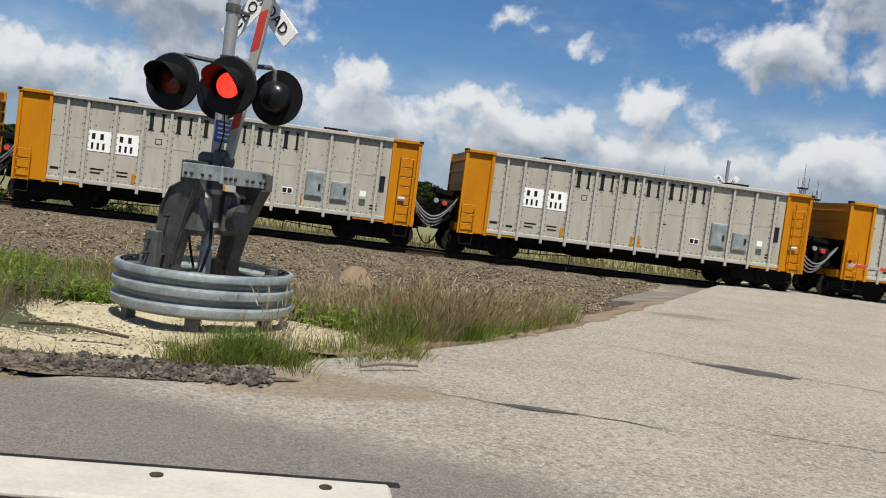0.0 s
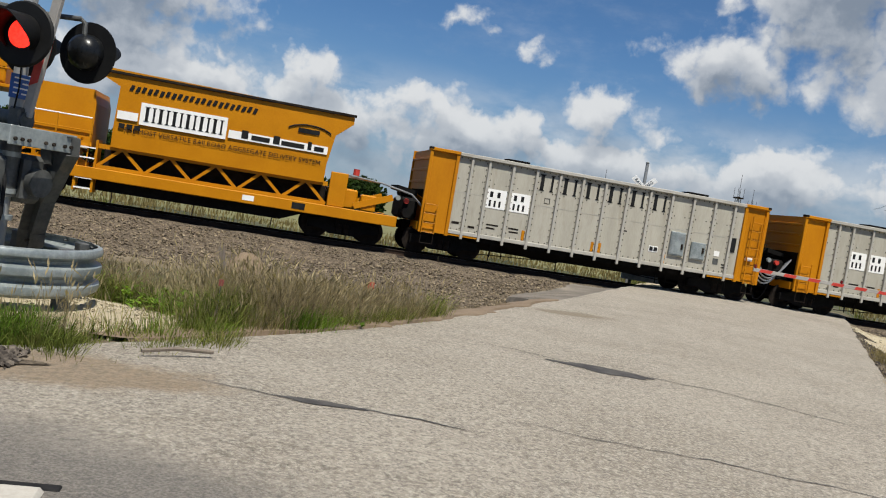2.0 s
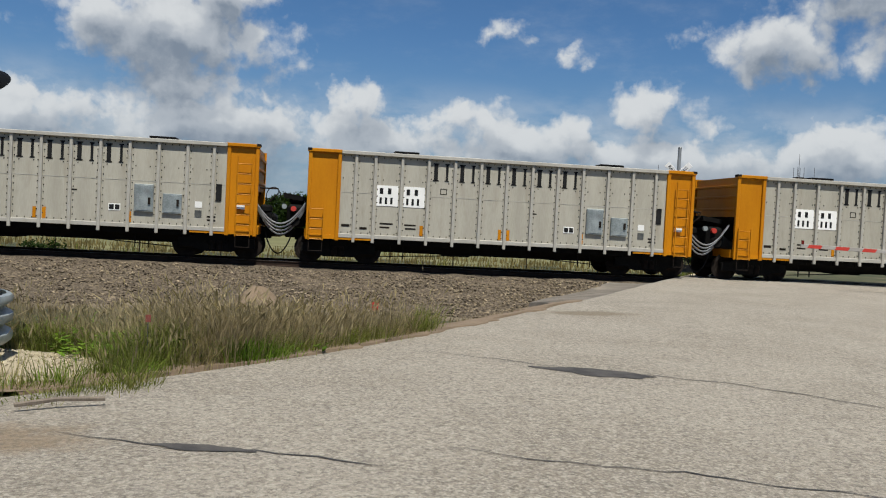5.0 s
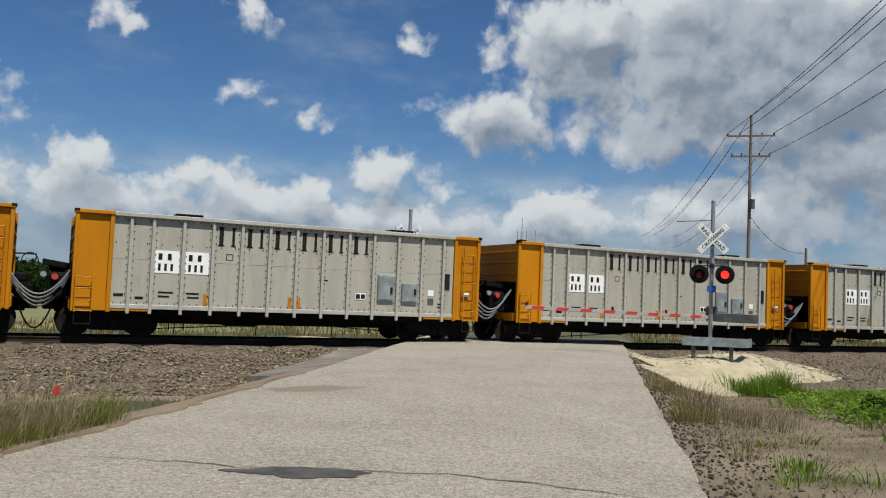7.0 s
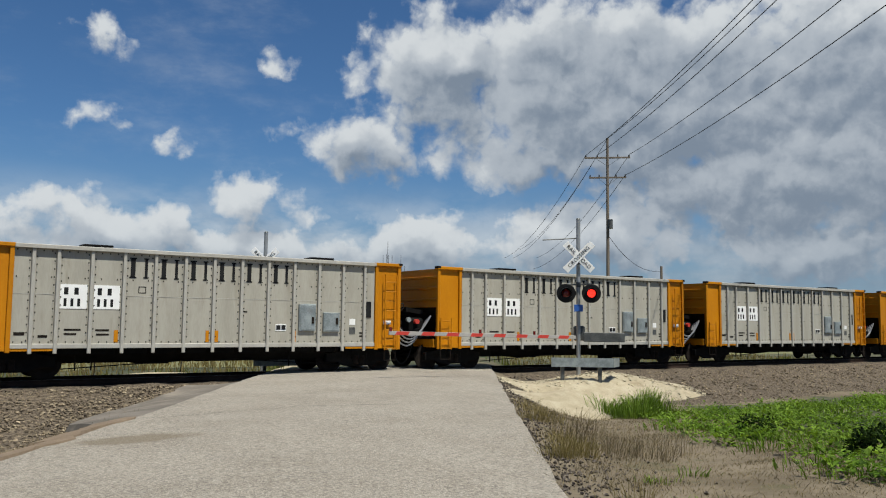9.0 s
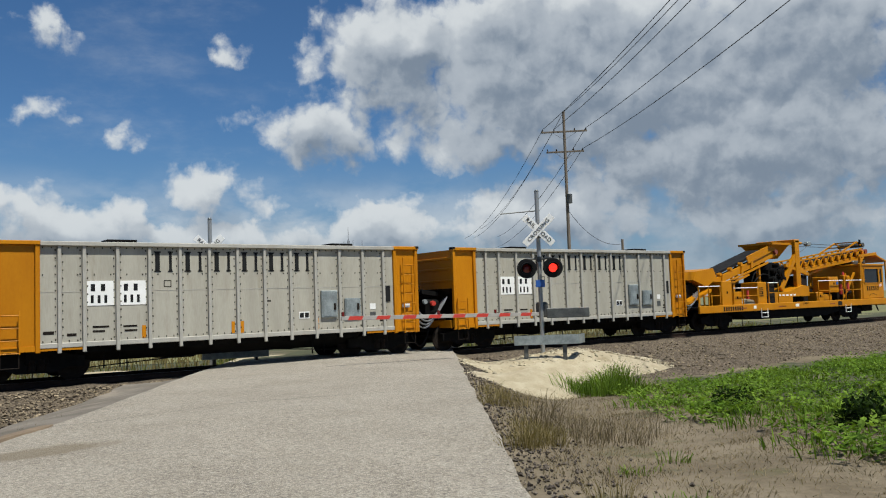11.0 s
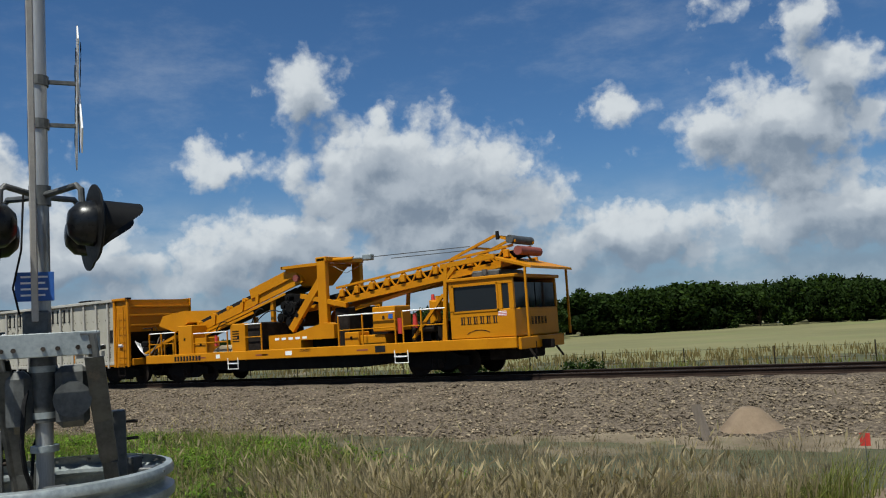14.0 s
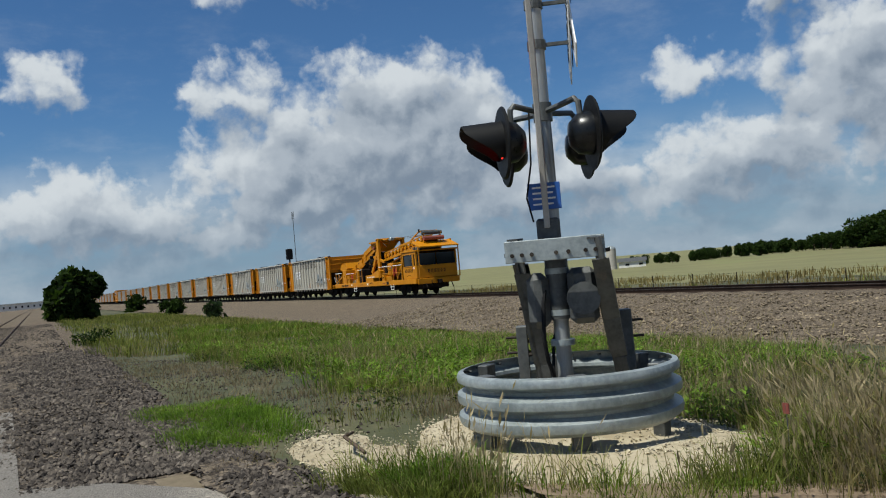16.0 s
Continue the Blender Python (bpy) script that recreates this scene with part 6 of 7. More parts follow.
            part("skirt", Geo().box(x0, x1 + (1.0 if x0 == 0 else 0) - (0.0), min(y, y + s * 0.03), max(y, y + s * 0.03), SILL - 0.16, SILL - 0.03) if x0 == 0 else Geo().box(x0 - 1.0, x1, min(y, y + s * 0.03), max(y, y + s * 0.03), SILL - 0.16, SILL - 0.03), M["yellow"], e)
        # plates and lettering, drawn as plain shapes
        f = -s
        sx_ = (lambda u: u) if s < 0 else (lambda u: LEN - u)

        def plate(name, u0, u1, z0, z1, mat_, label, out=0.012):
            a, b = sorted((sx_(u0), sx_(u1)))
            return part(name, Geo().box(a, b, min(y, y + s * out), max(y, y + s * out), z0, z1), M[mat_], c, label)
        for u0, u1 in ((2.07, 2.72), (2.88, 3.53)):
            p = plate("number_plate", u0, u1, 1.84, 2.46, "white", "white plate with black number bars")
            for k, (z0, z1, n) in enumerate(((2.20, 2.38, 2), (1.90, 2.10, 3))):
                for i in range(n):
                    a, b = sorted((sx_(u0 + 0.09 + i * 0.49 / n), sx_(u0 + 0.09 + (i + 0.42) * 0.49 / n)))
                    part("number_bar", Geo().box(a, b, min(y + s * 0.012, y + s * 0.016), max(y + s * 0.012, y + s * 0.016), z0, z1), M["ink"], p)
        gl = glyph(0.50, 0.54, 0.12).mesh("brand_mark", M["ink"])
        for i in range(6):
            u = sx_(4.0 + 0.81 * i + (-0.25 if s < 0 else 0.25))
            part("brand_mark", gl, None, c, "bold black painted mark", pose(u, y + s * 0.008, 2.68))
        for k, (u0, u1, z0, z1) in enumerate(((8.64, 9.18, 1.30, 2.10), (9.44, 9.98, 1.28, 1.86))):
            a, b = sorted((sx_(u0), sx_(u1)))
            cab = part("cabinet", Geo().box(a, b, min(y, y + s * 0.075), max(y, y + s * 0.075), z0, z1, 0.012), M["galv"], c, "grey control cabinet")
            a, b = sorted((sx_(u0 + 0.04), sx_(u1 - 0.04)))
            part("cabinet_door", Geo().box(a, b, min(y + s * 0.075, y + s * 0.088), max(y + s * 0.075, y + s * 0.088), z0 + 0.04, z1 - 0.04, 0.004), M["galv"], cab)
            a, b = sorted((sx_(u1 - 0.14), sx_(u1 - 0.07)))
            part("latch", Geo().box(a, b, min(y + s * 0.088, y + s * 0.12), max(y + s * 0.088, y + s * 0.12), z0 + 0.22, z0 + 0.42, 0.006), M["grime"], cab)
        plate("sight_window", 10.93, 11.10, 1.72, 2.22, "ink", "dark slot window", 0.02)
        plate("yellow_mark", 3.42, 3.52, 0.98, 1.30, "yellow", "yellow stripe")
        plate("yellow_mark", 5.86, 5.95, 0.98, 1.30, "yellow", "yellow stripe")
        plate("yellow_mark", 6.12, 6.22, 0.98, 1.30, "yellow", "yellow stripe")
        plate("yellow_mark", 8.50, 8.57, 0.98, 1.30, "yellow", "yellow stripe")
        p = plate("data_plate", 7.93, 8.26, 1.30, 1.50, "white", "white framed data panel")
        plate("data_panel", 7.95, 8.08, 1.33, 1.47, "ink", "", 0.018)
        plate("data_panel", 8.11, 8.24, 1.33, 1.47, "ink", "", 0.018)
        plate("notice", 10.35, 10.55, 1.50, 1.68, "white", "small white notice")
        plate("notice", 10.35, 10.55, 1.22, 1.42, "galv_dull", "small grey notice")
        plate("notice", 11.55, 11.78, 1.52, 1.64, "white", "small white notice", 0.09)
        for u0, u1, z0, z1 in ((1.05, 1.30, 1.16, 1.24), (1.6, 1.82, 1.10, 1.17), (2.2, 2.6, 1.28, 1.33), (2.2, 2.5, 1.17, 1.22), (2.95, 3.3, 1.27, 1.32), (2.98, 3.3, 1.16, 1.21), (10.7, 10.95, 1.22, 1.27), (10.7, 10.95, 1.12, 1.17), (6.9, 7.05, 1.82, 1.86), (4.0, 4.02, 2.28, 2.45), (4.18, 4.2, 2.28, 2.45), (4.0, 4.2, 2.44, 2.46), (4.0, 4.2, 2.28, 2.30)):
            plate("stencil_bar", u0, u1, z0, z1, "grime", "", 0.006)
    # floor, slopes, ends
    body = part("hopper_floor", Geo().prism([(-1.5, 1.0), (1.5, 1.0), (0.75, 0.42), (-0.75, 0.42)], "x", 1.9, 10.2), M["black"], c, "black hopper bottom")
    for i in range(10):
        part("hopper_gate", Geo().box(2.06 + 0.81 * i, 2.74 + 0.81 * i, -1.30, -1.22, 0.66, 0.92, 0.01), M["black"], c, "black discharge gate")
        part("hopper_gate", Geo().box(2.06 + 0.81 * i, 2.74 + 0.81 * i, 1.22, 1.30, 0.66, 0.92, 0.01), M["black"], c, "black discharge gate")
    part("centre_sill", Geo().box(-0.35, LEN + 0.35, -0.22, 0.22, 0.66, 1.02, 0.02), M["black"], c, "black centre sill")
    part("brake_gear", Geo().box(4.3, 5.2, -0.6, 0.4, 0.36, 0.62, 0.05).cyl((5.5, -0.5, 0.55), (6.1, -0.5, 0.55), 0.13, 12).box(6.4, 6.9, -0.8, -0.5, 0.42, 0.6, 0.03), M["black"], c, "black brake gear")
    part("brake_rod", Geo().cyl((2.2, -1.0, 0.28), (6.5, -0.8, 0.50), 0.016, 5).cyl((6.5, -0.8, 0.50), (10.4, -1.0, 0.26), 0.016, 5), M["black"], c)
    for u in (2.6, 3.0, 8.6, 9.0):
        part("hanger", Geo().bar((u, -1.05, 0.24), (u, -1.05, 0.75), 0.03, 0.03), M["black"], c)
    for x0, d in ((0.06, 1), (LEN - 0.06, -1)):
        a, b = sorted((x0, x0 + d * 0.05))
        part("end_sheet", Geo().box(a, b, -1.5, 1.5, 2.1, ROOF - 0.06), M["yellow"], c, "yellow end sheet")
        for z in (2.35, 2.75, 3.1):
            a, b = sorted((x0, x0 - d * 0.06))
            part("end_rib", Geo().box(a, b, -1.5, 1.5, z - 0.04, z + 0.04, 0.01), M["yellow"], c)
        a, b = sorted((x0 + d * 0.9, x0 + d * 0.95))
        part("slope_sheet", Geo().add([(x0 + d * 0.05, -1.48, 2.15), (x0 + d * 0.05, 1.48, 2.15), (x0 + d * 1.9, 1.48, 1.05), (x0 + d * 1.9, -1.48, 1.05), (x0 + d * 0.05, -1.48, 2.09), (x0 + d * 0.05, 1.48, 2.09), (x0 + d * 1.9, 1.48, 0.99), (x0 + d * 1.9, -1.48, 0.99)], [(0, 1, 2, 3), (7, 6, 5, 4), (0, 4, 5, 1), (2, 6, 7, 3), (1, 5, 6, 2), (0, 3, 7, 4)]), M["grime"], c)
        part("end_sill", Geo().box(min(x0, x0 - d * 0.1), max(x0, x0 - d * 0.1), -1.45, 1.45, 0.78, 1.05, 0.02), M["yellow"], c)
        coupler(c, x0, -d)
    # machinery on the end platforms
    part("machinery", Geo().box(-0.6, 0.0, -0.9, 0.7, 1.05, 1.75, 0.1).cyl((-0.35, -1.15, 1.25), (-0.35, 0.5, 1.25), 0.16, 12).box(-0.55, -0.1, -0.6, 0.5, 1.75, 2.0, 0.08).prism([(-0.72, 1.95), (-0.05, 1.85), (-0.05, 2.0), (-0.72, 2.1)], "y", -0.8, 0.8), M["black"], c, "black conveyor drive on the end platform")
    part("valve", Geo().cyl((-0.40, -1.02, 1.62), (-0.40, -0.9, 1.62), 0.085, 12), M["red"], c, "red valve wheel")
    part("gauge", Geo().cyl((-0.68, -0.95, 1.68), (-0.68, -0.85, 1.68), 0.08, 12), M["galv"], c, "grey round gauge")
    part("machinery", Geo().box(LEN, LEN + 0.5, -0.8, 0.8, 1.05, 1.45, 0.1).box(LEN + 0.05, LEN + 0.4, -1.1, -0.6, 1.45, 1.7, 0.06).cyl((LEN + 0.3, -1.1, 1.35), (LEN + 0.3, 0.4, 1.35), 0.12, 10), M["black"], c, "black conveyor tail on the end platform")
    hoses(c, LEN - 0.05, -1.25)
    part("guard_loop", Geo().tube([(LEN, -0.9, 2.2), (LEN + 0.55, -0.9, 2.2), (LEN + 0.55, -0.9, 2.05), (LEN + 0.3, -0.8, 1.8)], 0.022, 6).tube([(LEN + 0.4 + 0.22 * math.cos(0.4 * k), -0.7, 1.95 + 0.3 * math.sin(0.4 * k)) for k in range(10)], 0.014, 6), M["grime"], c, "bent pipe and cable loop", None, True)
    for u in (2.55, 9.0):
        part("roof_hatch", Geo().box(u, u + 0.75, -SIDE - 0.08, -SIDE + 0.5, ROOF, ROOF + 0.07, 0.015), M["black"], c, "black cover plate on the top rail")
    truck(c, 1.0)
    truck(c, LEN - 1.2)
    return c


def rail_line(parent, pts, z0, h=0.95, y=-1.45):
    """White-topped safety railing along points of x."""
    for u in pts:
        part("railing_post", Geo().bar((u, y, z0), (u, y, z0 + h), 0.04, 0.04), M["machine"], parent)
    part("handrail", Geo().cyl((pts[0], y, z0 + h), (pts[-1], y, z0 + h), 0.022, 7), M["white"], parent, "pale handrail")
    part("midrail", Geo().cyl((pts[0], y, z0 + h * 0.52), (pts[-1], y, z0 + h * 0.52), 0.018, 7), M["machine"], parent)


def truss(q, a, b, depth, n, y, w=0.06):
    """A flat lattice girder from a to b, each (x, z) of its lower chord."""
    (x0, z0), (x1, z1) = a, b
    low = [(x0 + (x1 - x0) * i / n, y, z0 + (z1 - z0) * i / n) for i in range(n + 1)]
    top = [(x, y, z + depth) for x, y, z in low]
    q.bar(low[0], low[-1], w * 1.5, w * 1.5)
    q.bar(top[0], top[-1], w * 1.5, w * 1.5)
    for i in range(n):
        q.bar(low[i], top[i + 1], w, w) if i % 2 == 0 else q.bar(top[i], low[i + 1], w, w)
    return q


def surge_hopper():
    """Yellow transfer car with a large hopper; local x from 0 to 13.2."""
    c = thing("transfer_car", "yellow transfer car with a large tapered hopper", "rail machine")
    part("deck", Geo().box(0, 13.2, -1.5, 1.5, 0.98, 1.06, 0.01), M["grime"], c, "steel deck")
    for s in (-1.5, 1.5):
        part("deck_beam", Geo().box(0, 13.2, s - 0.06, s + 0.06, 0.74, 1.08, 0.02), M["machine"], c, "yellow deck edge beam")
    part("underframe", Geo().prism([(2.6, 0.75), (3.4, 0.42), (9.6, 0.42), (10.4, 0.75)], "y", -1.1, 1.1), M["black"], c, "black underframe")
    truck(c, 1.6)
    truck(c, 11.6)
    coupler(c, 0.1, -1)
    coupler(c, 13.1, 1)
    # hopper body, tapered towards the bottom
    hop = part("hopper", Geo().add([(x, s * w, z) for s in (-1, 1) for x, z, w in ((4.45, 1.76, 1.50), (10.75, 1.76, 1.50), (10.75, 2.3, 1.53), (10.90, 3.25, 1.55), (11.40, 3.68, 1.55), (11.40, 3.95, 1.55), (3.85, 4.05, 1.55), (3.85, 3.85, 1.55), (4.5, 3.55, 1.55), (4.45, 2.3, 1.53))],
                                   [tuple(range(10))[::-1], tuple(range(10, 20))] + [(i, (i + 1) % 10, 10 + (i + 1) % 10, 10 + i) for i in range(10) if i != 5]), M["machine"], c, "large yellow tapered hopper")
    part("rim", Geo().box(3.8, 11.45, -1.62, -1.5, 3.90, 3.98, 0.01).box(3.8, 11.45, 1.5, 1.62, 3.90, 3.98, 0.01), M["grime"], hop, "dark hopper rim")
    y = -1.562
    part("brand_panel", Geo().box(5.15, 7.65, y - 0.012, y, 2.55, 3.20), M["white"], hop, "white panel with bold dark marks")
    gl = glyph(0.33, 0.44, 0.09).mesh("brand_mark", M["ink"])
    for i in range(6):
        part("brand_mark", gl, None, hop, "bold black painted mark", pose(5.27 + 0.39 * i, y - 0.017, 2.66))
    part("brand_stripe", Geo().box(7.72, 10.72, y - 0.008, y, 2.62, 2.86), M["white"], hop, "white stripe with dark marks")
    part("brand_stripe", Geo().box(4.52, 5.1, y - 0.008, y, 2.62, 2.86), M["white"], hop, "white stripe")
    for u, w in ((8.1, 0.2), (8.4, 0.55), (9.05, 0.2), (9.3, 0.7), (10.1, 0.12), (10.3, 0.3)):
        part("brand_bar", Geo().box(u, u + w, y - 0.014, y - 0.009, 2.67, 2.81 if w > 0.2 else 2.92), M["ink"], hop)
    for i in range(22):
        part("hatch_bar", Geo().add([(0, 0, 0), (0.10, 0, 0), (0.16, 0, 0.17), (0.06, 0, 0.17)], [(0, 1, 2, 3)]), M["ink"], hop, at=pose(4.75 + 0.17 * i, y - 0.006, 3.46 if i % 2 else 3.48))
    arc = Geo().tube([(10.1 + 0.75 * math.cos(radians(150 - 10 * i)), y - 0.004, 3.1 + 0.32 * math.sin(radians(150 - 10 * i))) for i in range(13)], 0.022, 6)
    part("swoosh", arc, M["ink"], hop, "thin dark curved swoosh")
    part("brand_bar", Geo().box(9.75, 10.4, y - 0.012, y - 0.004, 3.16, 3.30), M["ink"], hop)
    lettering("THE MOST VERSATILE RAILROAD AGGREGATE DELIVERY SYSTEM", 0.20, M["ink"], hop, pose(7.65, -1.548, 2.33, 90, 0, 0), "black slogan lettering")
    for i in range(3):
        part("small_mark", Geo().box(4.6 + 0.22 * i, 4.76 + 0.22 * i, y - 0.006, y + 0.05, 2.36, 2.50), M["ink"], hop)
    for s in (-1.35, 1.35):
        part("lattice", truss(Geo(), (4.1, 1.12), (10.9, 1.12), 0.62, 10, s, 0.09), M["machine"], c, "yellow lattice girder")
        part("lattice", truss(Geo(), (1.7, 1.12), (3.9, 1.12), 0.62, 2, s, 0.09), M["machine"], c, "yellow lattice girder")
    part("conveyor_bed", Geo().box(4.2, 10.9, -0.9, 0.9, 1.1, 1.7, 0.05), M["grime"], c, "dark conveyor under the hopper")
    # stair and platform
    stair = part("stair", Geo().box(3.55, 3.62, -1.5, -0.9, 0.35, 1.9).box(4.05, 4.12, -1.5, -0.9, 0.35, 1.9), M["machine"], c, "yellow access steps")
    for i in range(5):
        part("tread", Geo().box(3.6, 4.07, -1.55, -1.0, 0.42 + 0.3 * i, 0.46 + 0.3 * i), M["white"], stair)
    tow = part("platform", Geo().box(0.2, 1.75, -1.4, 1.4, 2.95, 3.05, 0.01), M["machine"], c, "raised yellow operator platform")
    for u in (0.25, 1.7):
        for s in (-1.35, 1.35):
            part("column", Geo().box(u - 0.06, u + 0.06, s - 0.06, s + 0.06, 1.05, 2.96), M["machine"], tow)
    part("control_box", Geo().box(0.5, 1.3, -1.2, -0.4, 3.05, 3.95, 0.04), M["machine"], tow, "yellow control box")
    rail_line(tow, (0.25, 1.0, 1.9), 3.05, 0.85, -1.4)
    part("power_pack", Geo().box(0.3, 1.6, -0.9, 0.9, 1.06, 2.2, 0.08), M["grime"], c, "brown machinery under the platform")
    box = part("engine_cover", Geo().prism([(1.95, 1.65), (3.85, 1.65), (3.85, 2.95), (3.75, 3.35), (2.25, 3.35), (2.1, 2.7), (1.95, 2.6)], "y", -1.2, 1.2), M["machine"], c, "yellow engine cover with a sloping top")
    rail_line(c, (1.9, 2.9, 3.85), 1.7, 0.8, -1.45)
    rail_line(c, (1.9, 2.9, 3.85), 1.06, 0.55, -1.47)
    part("conveyor_frame", Geo().box(10.95, 11.5, -1.45, -1.35, 1.08, 2.15, 0.02).box(11.0, 11.9, -1.2, 1.2, 1.08, 1.7, 0.05).bar((11.8, -1.3, 1.2), (13.0, -1.3, 1.65), 0.08, 0.2).bar((11.8, 1.3, 1.2), (13.0, 1.3, 1.65), 0.08, 0.2).box(12.0, 12.5, -1.3, -0.9, 1.08, 1.6, 0.04), M["machine"], c, "yellow tail conveyor frame")
    for i in range(3):
        part("hose", Geo().tube([(11.2, -1.3 + 0.08 * i, 2.15 - 0.04 * i), (12.6, -1.3 + 0.08 * i, 2.05), (13.6, -1.3 + 0.08 * i, 1.85), (14.1, -1.3 + 0.08 * i, 1.45), (14.4, -1.3 + 0.08 * i, 1.7)], 0.028, 7), M["hose"], c, "silver braided hydraulic hose", None, True)
    part("red_lamp", Geo().cyl((11.75, -1.2, 2.15), (11.75, -1.2, 2.35), 0.10, 10), M["red"], c, "red round fitting")
    for i in range(9):
        u = 0.9 + 0.17 * i + 0.9
        part("number_bar", Geo().box(u, u + 0.12, -1.566, -1.562, 0.82, 1.0), M["ink"], c)
    part("data_plate", Geo().box(9.9, 10.3, -1.567, -1.562, 0.82, 1.02), M["ink"], c, "black data panel")
    part("notice", Geo().box(8.4, 8.75, -1.567, -1.562, 0.84, 1.0), M["white"], c, "white notice")
    return c


def unloader():
    """Yellow unloading machine with conveyors and a cab; local x from 0 to 16.2."""
    c = thing("unloading_machine", "yellow conveyor unloading machine with a glazed operator cab", "rail machine")
    part("deck", Geo().box(0, 16.2, -1.45, 1.45, 0.98, 1.06, 0.01), M["grime"], c, "steel deck")
    for s in (-1.5, 1.5):
        part("deck_beam", Geo().box(0, 16.2, s - 0.06, s + 0.06, 0.80, 1.12, 0.02), M["machine"], c, "yellow deck edge beam")
    part("underframe", Geo().prism([(2.9, 0.85), (3.6, 0.52), (4.6, 0.40), (10.4, 0.40), (11.6, 0.55), (12.2, 0.85)], "y", -1.3, 1.3), M["black"], c, "black underframe")
    truck(c, 1.8)
    truck(c, 13.2)
    coupler(c, 0.1, -1)
    coupler(c, 15.9, 1)
    part("front_gear", Geo().box(14.9, 15.9, -0.9, 0.9, 0.45, 0.8, 0.05).cyl((16.25, -0.5, 0.6), (16.25, -0.5, 0.95), 0.06, 8).bar((16.2, -0.9, 0.85), (16.5, -0.9, 0.45), 0.05, 0.05).bar((16.2, 0.9, 0.85), (16.5, 0.9, 0.45), 0.05, 0.05), M["grime"], c, "dark coupler gear and brake hoses")
    # feed tray and first conveyor
    part("feed_tray", Geo().prism([(0.25, 2.25), (0.5, 2.62), (1.7, 2.75), (1.95, 2.3), (1.2, 1.95)], "y", -1.1, 1.1), M["machine"], c, "yellow feed tray")
    b1 = part("conveyor", Geo().bar((1.0, -0.62, 1.75), (7.4, -0.62, 3.55), 0.10, 0.30).bar((1.0, 0.62, 1.75), (7.4, 0.62, 3.55), 0.10, 0.30), M["machine"], c, "rising yellow conveyor with a black belt")
    part("belt", Geo().bar((1.7, 0, 2.22), (6.6, 0, 3.62), 1.0, 0.12), M["rubber"], b1, "black conveyor belt")
    for i in range(7):
        k = i / 6
        part("roller", Geo().cyl((2.0 + 5.0 * k, -0.68, 2.25 + 1.42 * k), (2.0 + 5.0 * k, -0.50, 2.25 + 1.42 * k), 0.09, 8), M["machine"], b1)
    part("belt_guard", Geo().bar((4.9, -0.7, 3.15), (7.2, -0.7, 3.82), 0.06, 0.34), M["machine"], b1)
    for u, z in ((3.8, 2.35), (5.9, 2.95)):
        for s in (-0.6, 0.6):
            part("support", Geo().bar((u, s, 1.06), (u, s, z), 0.14, 0.14), M["machine"], b1, "yellow conveyor support")
    part("chute", Geo().add([(x, y, z) for z, w, a, b in ((3.95, 0.85, 6.7, 8.3), (3.25, 0.4, 7.2, 7.9)) for x, y in ((a, -w), (b, -w), (b, w), (a, w))], [(0, 1, 5, 4), (1, 2, 6, 5), (2, 3, 7, 6), (3, 0, 4, 7), (7, 6, 5, 4)]), M["machine"], c, "yellow funnel chute")
    part("chute_rim", Geo().box(6.65, 8.35, -0.9, -0.82, 3.9, 4.0).box(6.65, 8.35, 0.82, 0.9, 3.9, 4.0).box(6.62, 6.7, -0.9, 0.9, 3.9, 4.0).box(8.3, 8.38, -0.9, 0.9, 3.9, 4.0), M["machine"], c)
    part("pulley", Geo().cyl((7.2, -0.8, 3.55), (7.2, 0.8, 3.55), 0.12, 12), M["rust_red"], c, "red end pulley", None, True)
    motor = part("slew_motor", Geo().prism([(6.45, 2.0), (6.9, 1.85), (7.5, 1.95), (7.65, 2.5), (7.4, 2.95), (6.8, 3.05), (6.5, 2.7)], "y", -0.75, 0.6), M["black"], c, "black hydraulic motor block")
    for x, z, r, l in ((6.62, 2.2, 0.17, 0.24), (7.02, 2.05, 0.20, 0.20), (7.42, 2.25, 0.15, 0.26), (6.75, 2.62, 0.15, 0.22), (7.15, 2.5, 0.22, 0.30), (7.45, 2.72, 0.12, 0.2), (6.95, 2.9, 0.11, 0.24)):
        part("motor_drum", Geo().cyl((x, -0.75 - l, z), (x, -0.7, z), r, 12).cyl((x, -0.79 - l, z), (x, -0.75 - l, z), r * 0.55, 10), M["black"], motor, "", None, True)
    rr = random.Random(9)
    for i in range(16):
        x, z, y = rr.uniform(6.45, 7.3), rr.uniform(1.95, 2.8), -rr.uniform(0.8, 1.1)
        w, h = rr.uniform(0.2, 0.7), rr.uniform(0.15, 0.5)
        part("hose", Geo().tube([(x + w * k / 8, y, z + h * math.sin(math.pi * k / 8) * (1 if i % 3 else -0.8)) for k in range(9)], rr.uniform(0.014, 0.028), 6), M["rubber"], motor, "black hydraulic hose", None, True)
    for x0, z0, x1, z1 in ((5.0, 2.1, 5.6, 2.55), (5.2, 2.1, 6.5, 2.4), (3.0, 1.7, 3.7, 2.2), (9.0, 2.0, 9.7, 2.5), (12.6, 1.8, 13.4, 2.2), (0.7, 1.5, 1.5, 2.0)):
        part("hose", Geo().tube([(x0 + (x1 - x0) * k / 8, -0.8, z0 + (z1 - z0) * k / 8 + 0.22 * math.sin(math.pi * k / 8)) for k in range(9)], 0.022, 6), M["rubber"], c, "black hydraulic hose", None, True)
    part("tail_gear", Geo().prism([(-0.1, 1.1), (0.9, 1.1), (1.0, 1.8), (0.5, 2.15), (0.0, 1.95)], "y", -0.8, 0.8), M["black"], c, "black conveyor tail gear")
